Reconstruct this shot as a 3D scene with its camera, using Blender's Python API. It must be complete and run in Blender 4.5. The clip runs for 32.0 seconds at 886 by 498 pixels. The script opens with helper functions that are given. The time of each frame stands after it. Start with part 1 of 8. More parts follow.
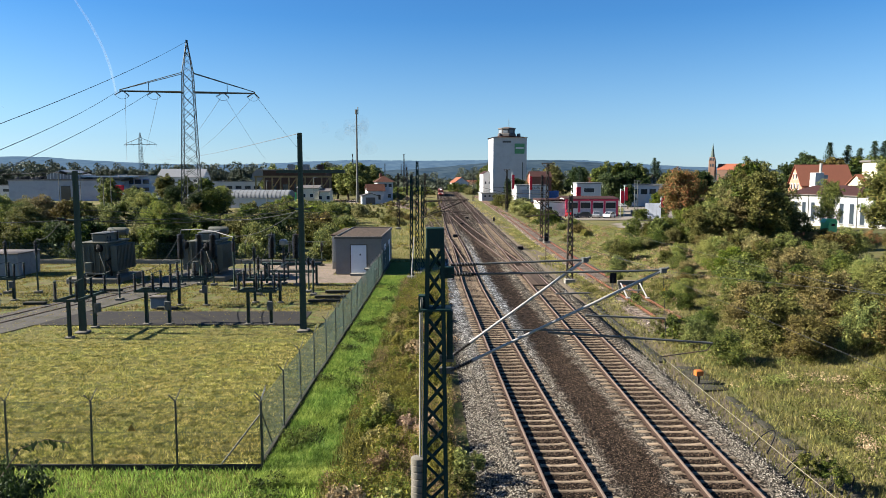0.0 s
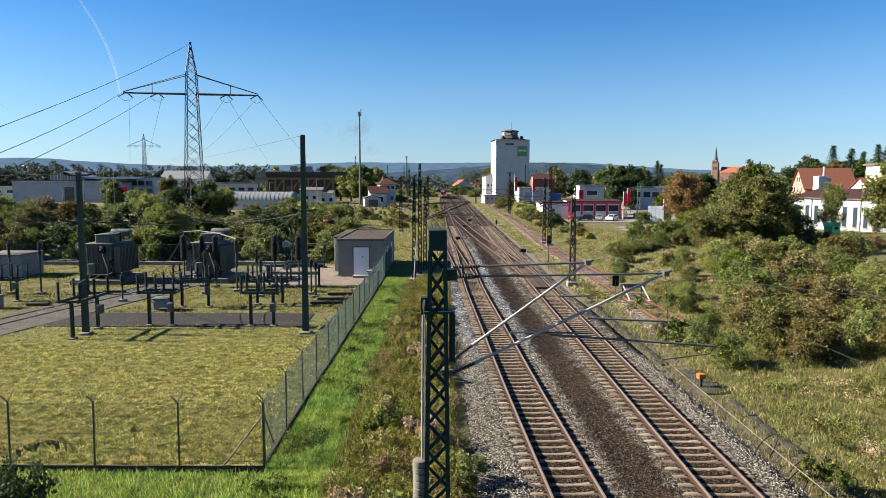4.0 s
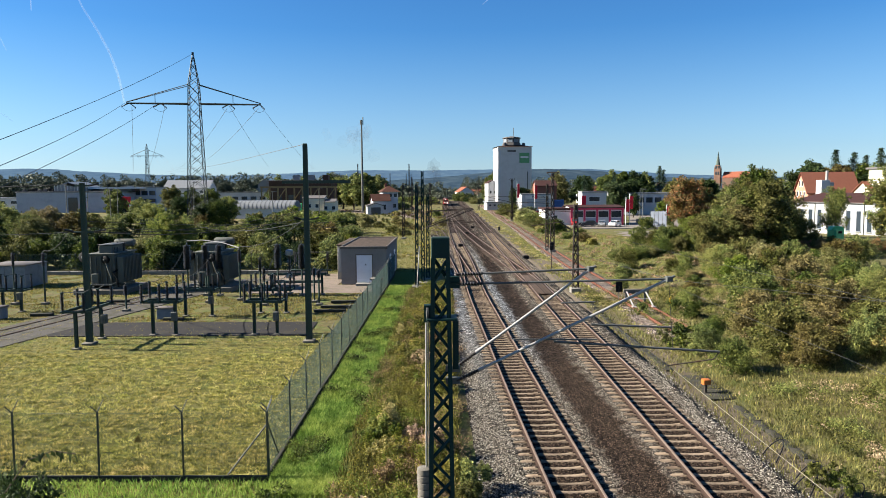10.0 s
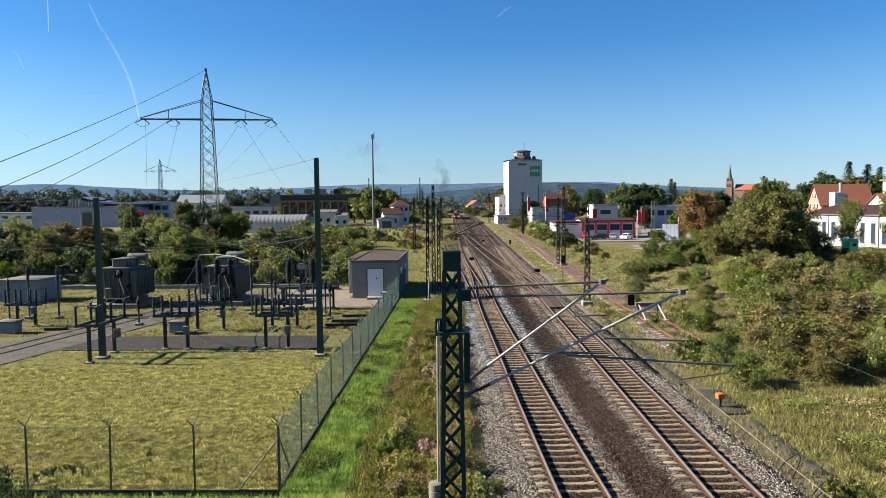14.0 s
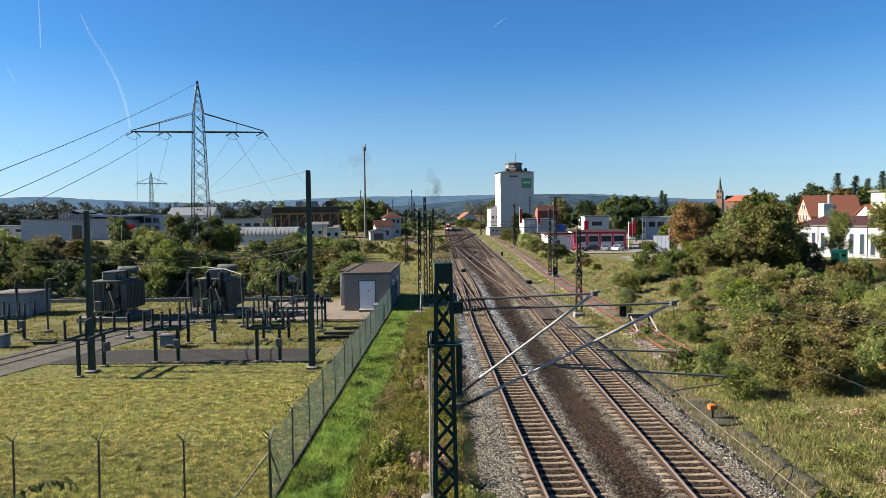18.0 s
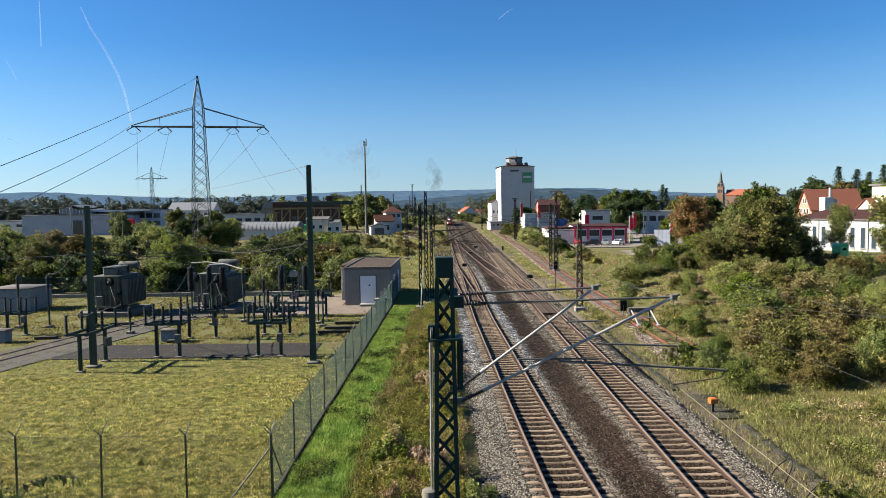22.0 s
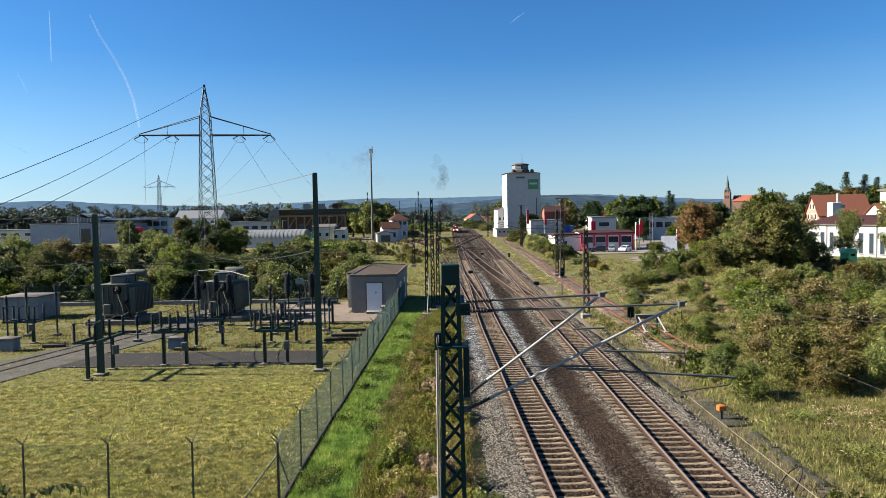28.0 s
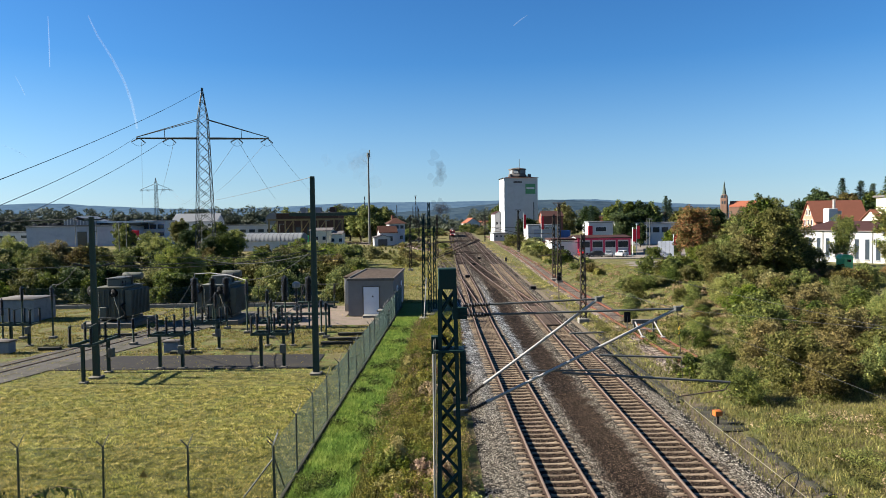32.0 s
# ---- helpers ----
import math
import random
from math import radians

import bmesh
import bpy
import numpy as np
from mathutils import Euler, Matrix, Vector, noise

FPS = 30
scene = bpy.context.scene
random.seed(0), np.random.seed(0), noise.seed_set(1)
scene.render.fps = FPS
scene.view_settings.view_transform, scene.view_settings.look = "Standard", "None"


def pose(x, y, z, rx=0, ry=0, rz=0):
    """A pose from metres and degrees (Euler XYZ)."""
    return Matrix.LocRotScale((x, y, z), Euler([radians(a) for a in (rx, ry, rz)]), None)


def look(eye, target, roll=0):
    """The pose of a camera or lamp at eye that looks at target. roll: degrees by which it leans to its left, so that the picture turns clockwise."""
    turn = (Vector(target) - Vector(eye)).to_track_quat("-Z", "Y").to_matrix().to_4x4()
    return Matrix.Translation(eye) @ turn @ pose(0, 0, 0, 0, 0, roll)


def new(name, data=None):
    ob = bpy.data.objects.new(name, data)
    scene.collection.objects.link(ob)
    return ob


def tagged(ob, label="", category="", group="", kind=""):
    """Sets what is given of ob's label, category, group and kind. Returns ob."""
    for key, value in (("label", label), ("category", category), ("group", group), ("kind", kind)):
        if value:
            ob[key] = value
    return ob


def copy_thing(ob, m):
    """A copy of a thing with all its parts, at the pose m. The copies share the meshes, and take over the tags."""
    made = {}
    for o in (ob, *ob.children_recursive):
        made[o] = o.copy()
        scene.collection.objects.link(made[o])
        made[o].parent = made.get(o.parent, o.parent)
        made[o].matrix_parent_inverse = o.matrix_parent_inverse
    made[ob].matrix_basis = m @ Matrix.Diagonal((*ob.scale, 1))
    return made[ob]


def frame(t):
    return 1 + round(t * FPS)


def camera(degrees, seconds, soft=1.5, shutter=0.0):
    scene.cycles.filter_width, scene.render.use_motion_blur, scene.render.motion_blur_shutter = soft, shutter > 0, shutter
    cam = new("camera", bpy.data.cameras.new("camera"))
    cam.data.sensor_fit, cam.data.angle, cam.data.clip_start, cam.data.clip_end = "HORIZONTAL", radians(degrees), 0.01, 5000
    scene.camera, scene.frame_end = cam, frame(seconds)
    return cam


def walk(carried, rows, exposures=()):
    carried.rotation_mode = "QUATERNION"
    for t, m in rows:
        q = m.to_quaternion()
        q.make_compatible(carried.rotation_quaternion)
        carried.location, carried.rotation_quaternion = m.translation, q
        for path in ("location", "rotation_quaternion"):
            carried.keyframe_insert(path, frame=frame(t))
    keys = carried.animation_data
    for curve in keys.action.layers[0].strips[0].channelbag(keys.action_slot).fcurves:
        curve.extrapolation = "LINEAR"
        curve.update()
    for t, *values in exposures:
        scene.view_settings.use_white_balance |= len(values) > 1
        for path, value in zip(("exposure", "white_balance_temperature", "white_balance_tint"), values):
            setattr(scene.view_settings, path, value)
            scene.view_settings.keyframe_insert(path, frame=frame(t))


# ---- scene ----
cam = camera(65.24, 32.0, 0.6)
PATH = [
    (0.0, pose(0.000, 0.000, 9.100, 84.359, -0.000, 0.000)),
    (0.5, pose(0.005, 0.003, 9.105, 83.879, -0.269, 0.239)),
    (1.0, pose(0.010, 0.005, 9.096, 83.662, -0.501, 0.415)),
    (1.5, pose(0.008, 0.003, 9.098, 83.661, -0.546, 0.354)),
    (2.0, pose(0.005, 0.001, 9.098, 83.734, -0.575, 0.182)),
    (2.5, pose(0.003, -0.017, 9.098, 83.885, -0.531, 0.117)),
    (3.0, pose(0.006, 0.002, 9.100, 84.157, -0.379, 0.189)),
    (3.5, pose(-0.000, 0.000, 9.097, 84.391, -0.186, 0.268)),
    (5.5, pose(-0.003, -0.012, 9.105, 84.729, -0.081, 0.147)),
    (6.0, pose(0.002, -0.005, 9.100, 84.751, -0.015, 0.182)),
    (6.5, pose(0.005, 0.004, 9.097, 84.817, 0.052, 0.220)),
    (7.0, pose(-0.004, -0.005, 9.095, 84.991, 0.119, 0.179)),
    (7.5, pose(0.003, 0.002, 9.098, 85.184, 0.175, 0.164)),
    (8.0, pose(0.003, -0.002, 9.104, 85.290, 0.230, 0.180)),
    (8.5, pose(0.003, -0.017, 9.096, 85.284, 0.224, 0.235)),
    (9.0, pose(0.001, -0.014, 9.099, 85.195, 0.238, 0.304)),
    (9.5, pose(0.001, -0.006, 9.105, 85.136, 0.295, 0.387)),
    (10.0, pose(0.002, -0.011, 9.105, 85.146, 0.341, 0.420)),
    (10.5, pose(-0.001, -0.007, 9.097, 85.132, 0.303, 0.451)),
    (11.0, pose(0.002, -0.025, 9.098, 85.085, 0.276, 0.507)),
    (11.5, pose(0.005, -0.010, 9.098, 85.028, 0.286, 0.633)),
    (12.0, pose(-0.002, -0.002, 9.098, 85.099, 0.313, 0.852)),
    (12.5, pose(0.008, 0.006, 9.100, 85.289, 0.399, 1.115)),
    (13.0, pose(0.002, 0.003, 9.098, 85.545, 0.496, 1.271)),
    (13.5, pose(0.000, -0.000, 9.097, 85.853, 0.577, 1.322)),
    (14.0, pose(-0.004, -0.002, 9.096, 86.277, 0.560, 1.304)),
    (14.5, pose(-0.002, 0.007, 9.103, 86.763, 0.591, 1.212)),
    (16.5, pose(-0.000, -0.001, 9.106, 87.277, 0.662, 0.806)),
    (17.0, pose(0.002, -0.002, 9.104, 87.320, 0.719, 0.773)),
    (17.5, pose(-0.002, -0.002, 9.097, 87.345, 0.669, 0.712)),
    (18.0, pose(0.001, -0.008, 9.101, 87.257, 0.694, 0.636)),
    (18.5, pose(-0.000, -0.016, 9.097, 87.178, 0.716, 0.617)),
    (19.0, pose(-0.002, 0.003, 9.094, 87.096, 0.725, 0.641)),
    (19.5, pose(-0.002, -0.009, 9.093, 86.963, 0.761, 0.660)),
    (20.0, pose(0.002, 0.009, 9.101, 86.766, 0.786, 0.660)),
    (20.5, pose(0.002, -0.002, 9.098, 86.690, 0.830, 0.662)),
    (21.0, pose(-0.001, 0.002, 9.099, 86.665, 0.838, 0.648)),
    (21.5, pose(-0.003, -0.011, 9.104, 86.718, 0.815, 0.637)),
    (22.0, pose(0.002, -0.014, 9.101, 86.803, 0.804, 0.689)),
    (22.5, pose(0.007, -0.003, 9.102, 86.914, 0.783, 0.837)),
    (23.0, pose(-0.000, 0.010, 9.093, 87.077, 0.759, 1.013)),
    (23.5, pose(0.002, -0.010, 9.103, 87.252, 0.769, 1.164)),
    (24.0, pose(0.005, 0.006, 9.096, 87.381, 0.828, 1.197)),
    (24.5, pose(-0.003, 0.005, 9.101, 87.415, 0.815, 1.172)),
    (25.0, pose(0.006, -0.008, 9.101, 87.407, 0.871, 1.170)),
    (25.5, pose(-0.004, -0.007, 9.107, 87.388, 0.913, 1.193)),
    (27.5, pose(0.001, -0.006, 9.099, 87.366, 1.029, 1.113)),
    (28.0, pose(0.006, 0.001, 9.105, 87.393, 1.027, 1.195)),
    (28.5, pose(0.004, 0.004, 9.096, 87.449, 1.045, 1.251)),
    (29.0, pose(-0.001, -0.003, 9.096, 87.457, 1.057, 1.164)),
    (29.5, pose(0.002, -0.017, 9.105, 87.414, 1.005, 1.005)),
    (30.0, pose(-0.004, -0.007, 9.104, 87.383, 0.931, 0.898)),
    (30.5, pose(0.003, -0.004, 9.097, 87.450, 0.905, 0.936)),
    (31.0, pose(-0.002, -0.003, 9.104, 87.548, 0.856, 0.979)),
    (31.5, pose(-0.002, -0.004, 9.102, 87.688, 0.799, 0.981)),
    (32.0, pose(0.003, -0.014, 9.100, 87.740, 0.776, 0.960)),
]
walk(cam, PATH, [(0, 1.99), (13, 1.98), (18, 1.93), (32, 1.91)])

# ---- light ----
SUN_EL = 29.5
world = bpy.data.worlds.new("sky")
world.use_nodes = True
scene.world = world
wn = world.node_tree.nodes
sky = wn.new("ShaderNodeTexSky")
sky.sky_type = "NISHITA"
sky.sun_disc = False
sky.sun_elevation = radians(SUN_EL)
sky.sun_rotation = radians(-87)
sky.altitude = 300
sky.air_density, sky.dust_density, sky.ozone_density = 1.0, 0.2, 3.2
wn["Background"].inputs["Strength"].default_value = 0.0322
rich = wn.new("ShaderNodeHueSaturation")
rise_of_ray, haze = wn.new("ShaderNodeSeparateXYZ"), wn.new("ShaderNodeMapRange")
world.node_tree.links.new(wn.new("ShaderNodeTexCoord").outputs["Generated"], rise_of_ray.inputs[0])
world.node_tree.links.new(rise_of_ray.outputs[2], haze.inputs["Value"])
haze.inputs["From Max"].default_value = 0.22
haze.inputs["To Min"].default_value, haze.inputs["To Max"].default_value = 0.55, 1.18
world.node_tree.links.new(haze.outputs["Result"], rich.inputs["Saturation"])
world.node_tree.links.new(sky.outputs["Color"], rich.inputs["Color"])
tint = wn.new("ShaderNodeMix")
tint.data_type, tint.blend_type = "RGBA", "MULTIPLY"
tint.inputs[0].default_value = 1.0
low_air = wn.new("ShaderNodeMix")
low_air.data_type = "RGBA"
low_air.inputs[6].default_value, low_air.inputs[7].default_value = (0.69, 0.895, 1.14, 1), (0.57, 0.925, 1.19, 1)
band = wn.new("ShaderNodeMapRange")
band.inputs["From Max"].default_value = 0.2
world.node_tree.links.new(rise_of_ray.outputs[2], band.inputs["Value"])
world.node_tree.links.new(band.outputs["Result"], low_air.inputs[0])
world.node_tree.links.new(low_air.outputs[2], tint.inputs[7])
world.node_tree.links.new(rich.outputs["Color"], tint.inputs[6])
world.node_tree.links.new(tint.outputs[2], wn["Background"].inputs["Color"])
sun_data = bpy.data.lights.new("sun", "SUN")
sun_data.energy, sun_data.angle, sun_data.color = 5.0, radians(0.5), (1.0, 0.93, 0.82)
sun = new("sun", sun_data)
sun.matrix_world = look((-99.9, 4.0, 100 * math.tan(radians(SUN_EL))), (0, 0, 0))


# ---- materials ----
def link(t, a, b):
    t.links.new(a, b)


def ramp(t, fac, stops):
    n = t.nodes.new("ShaderNodeValToRGB")
    while len(n.color_ramp.elements) < len(stops):
        n.color_ramp.elements.new(0.5)
    for e, (p, c) in zip(n.color_ramp.elements, stops):
        e.position, e.color = p, (*c, 1)
    link(t, fac, n.inputs["Fac"])
    return n.outputs["Color"]


def grain(t, scale, detail=4.0, rough=0.6, vec=None, dist=0.0):
    n = t.nodes.new("ShaderNodeTexNoise")
    n.inputs["Scale"].default_value, n.inputs["Detail"].default_value = scale, detail
    n.inputs["Roughness"].default_value, n.inputs["Distortion"].default_value = rough, dist
    if vec is not None:
        link(t, vec, n.inputs["Vector"])
    return n.outputs["Fac"]


def mixc(t, fac, a, b, mode="MIX"):
    n = t.nodes.new("ShaderNodeMix")
    n.data_type, n.blend_type = "RGBA", mode
    for sock, v in ((n.inputs[0], fac), (n.inputs[6], a), (n.inputs[7], b)):
        if isinstance(v, (int, float)):
            sock.default_value = v
        elif isinstance(v, tuple):
            sock.default_value = (*v, 1)
        else:
            link(t, v, sock)
    return n.outputs[2]


def maths(t, op, a, b=0.0, c=0.0):
    n = t.nodes.new("ShaderNodeMath")
    n.operation = op
    for sock, v in zip(n.inputs, (a, b, c)):
        if isinstance(v, (int, float)):
            sock.default_value = v
        else:
            link(t, v, sock)
    return n.outputs[0]


def span(t, v, lo, hi):
    n = t.nodes.new("ShaderNodeMapRange")
    n.inputs["From Min"].default_value, n.inputs["From Max"].default_value = lo, hi
    link(t, v, n.inputs["Value"])
    return n.outputs["Result"]


def bump(t, bsdf, height, strength, dist=0.01):
    n = t.nodes.new("ShaderNodeBump")
    n.inputs["Strength"].default_value, n.inputs["Distance"].default_value = strength, dist
    link(t, height, n.inputs["Height"])
    link(t, n.outputs["Normal"], bsdf.inputs["Normal"])


def blank(name):
    m = bpy.data.materials.new(name)
    m.use_nodes = True
    t = m.node_tree
    b = t.nodes["Principled BSDF"]
    p = t.nodes.new("ShaderNodeNewGeometry").outputs["Position"]
    return m, t, b, p


def dark(c, k):
    return tuple(x * k for x in c)


def surf(name, col, rough=0.7, metal=0.0, fine=40.0, coarse=2.0, var=0.35, dirt=None, dirt_amount=0.4, relief=0.3, each=0.0):
    """A worn surface: grain and stains at two scales, fine relief; each: how far pieces differ."""
    m, t, b, p = blank(name)
    f, g = grain(t, fine, 3, vec=p), grain(t, coarse, 5, vec=p)
    col = dark(col, 0.84)
    c = ramp(t, f, [(0.3, dark(col, 1 - var)), (0.7, tuple(min(1, x * (1 + var * 0.6)) for x in col))])
    d = dark(dirt, 0.84) if dirt else dark(col, 0.5)
    s = span(t, g, 0.48, 0.7)
    c = mixc(t, maths(t, "MULTIPLY", s, dirt_amount), c, d)
    if each:
        o = t.nodes.new("ShaderNodeObjectInfo").outputs["Random"]
        c = mixc(t, 1.0, c, ramp(t, o, [(0, (1 - each,) * 3), (1, (1 + each * 0.4,) * 3)]), "MULTIPLY")
    link(t, c, b.inputs["Base Color"])
    b.inputs["Metallic"].default_value = metal
    b.inputs["Specular IOR Level"].default_value = 0.5 if rough < 0.55 else 0.12
    link(t, maths(t, "MULTIPLY_ADD", g, 0.3, rough - 0.15), b.inputs["Roughness"])
    if relief:
        bump(t, b, f, relief, 0.004)
    return m


def leaf_mat(name, stops, trans=0.3, patch=1.5, depth=1.0):
    m, t, b, p = blank(name)
    gi = t.nodes["Geometry"].outputs["Random Per Island"]
    o = t.nodes.new("ShaderNodeObjectInfo").outputs["Random"]
    f = maths(t, "ADD", maths(t, "MULTIPLY", gi, 0.5), maths(t, "MULTIPLY_ADD", grain(t, patch, 3, vec=p), depth, 0.25 - depth / 2))
    f = maths(t, "ADD", f, maths(t, "MULTIPLY_ADD", o, 0.3, -0.2))
    c = ramp(t, f, [(q, dark(k, 1.2)) for q, k in stops])
    hue = t.nodes.new("ShaderNodeHueSaturation")
    link(t, maths(t, "MULTIPLY_ADD", grain(t, 0.35, 3, vec=p), 0.09, 0.449), hue.inputs["Hue"])
    link(t, maths(t, "MULTIPLY_ADD", o, -0.22, 1.06), hue.inputs["Saturation"])
    link(t, c, hue.inputs["Color"])
    c = hue.outputs["Color"]
    tr = t.nodes.new("ShaderNodeBsdfTranslucent")
    link(t, c, tr.inputs["Color"])
    link(t, c, b.inputs["Base Color"])
    b.inputs["Roughness"].default_value = 0.55
    b.inputs["Specular IOR Level"].default_value = 0.12
    mix = t.nodes.new("ShaderNodeMixShader")
    mix.inputs[0].default_value = trans * 0.85
    link(t, b.outputs[0], mix.inputs[1])
    link(t, tr.outputs[0], mix.inputs[2])
    link(t, mix.outputs[0], t.nodes["Material Output"].inputs["Surface"])
    return m


def ballast_mat(name, light, brown, band):
    """Crushed stone: one tint per stone, shade painted between stones, brake dust in bands along the track, fresh pale
    stone beside the points.
    """
    m, t, b, p = blank(name)
    v = t.nodes.new("ShaderNodeTexVoronoi")
    v.inputs["Scale"].default_value = 13.0
    link(t, p, v.inputs["Vector"])
    tint = t.nodes.new("ShaderNodeSeparateColor")
    link(t, v.outputs["Color"], tint.inputs["Color"])
    xyz = t.nodes.new("ShaderNodeSeparateXYZ")
    link(t, p, xyz.inputs[0])
    g = grain(t, 1.3, 5, vec=p)
    fresh = 0.0
    if band:
        x = maths(t, "ADD", xyz.outputs[0], maths(t, "MULTIPLY_ADD", g, 1.6, -0.8))
        rust, fresh = dust_bands(t, x, xyz.outputs[1])
        rust = maths(t, "MAXIMUM", rust, maths(t, "MULTIPLY", span(t, xyz.outputs[1], 70.0, 120.0), maths(t, "MULTIPLY_ADD", span(t, g, 0.4, 0.6), 0.5, 0.35)))
    else:
        rust = span(t, g, 0.35, 0.6)
    a = ramp(t, tint.outputs[0], [(0.0, dark(light, 0.15)), (0.45, dark(light, 0.85)), (1.0, tuple(min(0.9, k * 2.3) for k in light))])
    if band:
        a = mixc(t, fresh, a, ramp(t, tint.outputs[0], [(0.0, (0.08, 0.085, 0.09)), (0.5, (0.22, 0.235, 0.25)), (1.0, (0.46, 0.48, 0.50))]))
    c = ramp(t, tint.outputs[1], [(0.0, dark(brown, 0.25)), (0.5, brown), (1.0, dark(brown, 2.2))])
    # Colour darkens towards each stone's rim, imitating the shade in the gaps.
    gap_shade = ramp(t, v.outputs["Distance"], [(0.25, (1.15, 1.15, 1.15)), (0.62, (0.25, 0.25, 0.25))])
    long = t.nodes.new("ShaderNodeVectorMath")
    long.operation = "MULTIPLY"
    link(t, p, long.inputs[0])
    long.inputs[1].default_value = (1.0, 0.08, 1.0)
    streak = ramp(t, grain(t, 1.6, 5, 0.7, vec=long.outputs[0]), [(0.36, (0.45, 0.43, 0.41)), (0.5, (1.05, 1.03, 1.0)), (0.64, (2.1, 2.1, 2.1))])
    lump = t.nodes.new("ShaderNodeTexVoronoi")
    lump.inputs["Scale"].default_value = 4.5
    link(t, p, lump.inputs["Vector"])
    speck = t.nodes.new("ShaderNodeSeparateColor")
    link(t, lump.outputs["Color"], speck.inputs["Color"])
    heap = ramp(t, speck.outputs[2], [(0.0, (0.35, 0.34, 0.33)), (0.6, (1.0, 1.0, 1.0)), (1.0, (1.9, 1.9, 1.9))])
    both = mixc(t, 1.0, mixc(t, rust, a, c), gap_shade, "MULTIPLY")
    both = mixc(t, span(t, xyz.outputs[1], 26.0, 48.0), both, mixc(t, 1.0, both, heap, "MULTIPLY"))
    link(t, mixc(t, span(t, xyz.outputs[1], 55.0, 90.0), both, mixc(t, 1.0, both, streak, "MULTIPLY")), b.inputs["Base Color"])
    b.inputs["Roughness"].default_value = 1.0
    b.inputs["Specular IOR Level"].default_value = 0.05
    h = maths(t, "SUBTRACT", 1.0, v.outputs["Distance"])
    bump(t, b, h, 1.0, 0.05)
    return m


def dust_bands(t, x, y):
    """Brown brake dust along each track and between them; pale fresh stone along the bending one."""
    def strip_at(v, half, soft):
        return maths(t, "SUBTRACT", 1.0, span(t, maths(t, "ABSOLUTE", v), half, half + soft))
    bend = maths(t, "SUBTRACT", maths(t, "MULTIPLY_ADD", maths(t, "MINIMUM", y, 62.0), 0.0342, x), 4.5)
    bend = maths(t, "MULTIPLY_ADD", maths(t, "MAXIMUM", maths(t, "SUBTRACT", y, 62.0), 0.0), 0.016, bend)
    mid = maths(t, "MULTIPLY", maths(t, "ADD", maths(t, "SUBTRACT", x, 8.4), bend), 0.5)
    rust = maths(t, "MAXIMUM", strip_at(mid, 0.62, 0.5), strip_at(maths(t, "SUBTRACT", x, 8.4), 0.85, 0.6))
    rust = maths(t, "MAXIMUM", rust, strip_at(bend, 0.8, 0.6))
    side = strip_at(maths(t, "SUBTRACT", maths(t, "ABSOLUTE", bend), 1.75), 0.25, 0.35)
    along = maths(t, "MULTIPLY", span(t, y, 30.0, 50.0), maths(t, "SUBTRACT", 1.0, span(t, y, 80.0, 130.0)))
    return rust, maths(t, "MULTIPLY", maths(t, "MULTIPLY", side, along), 0.75)


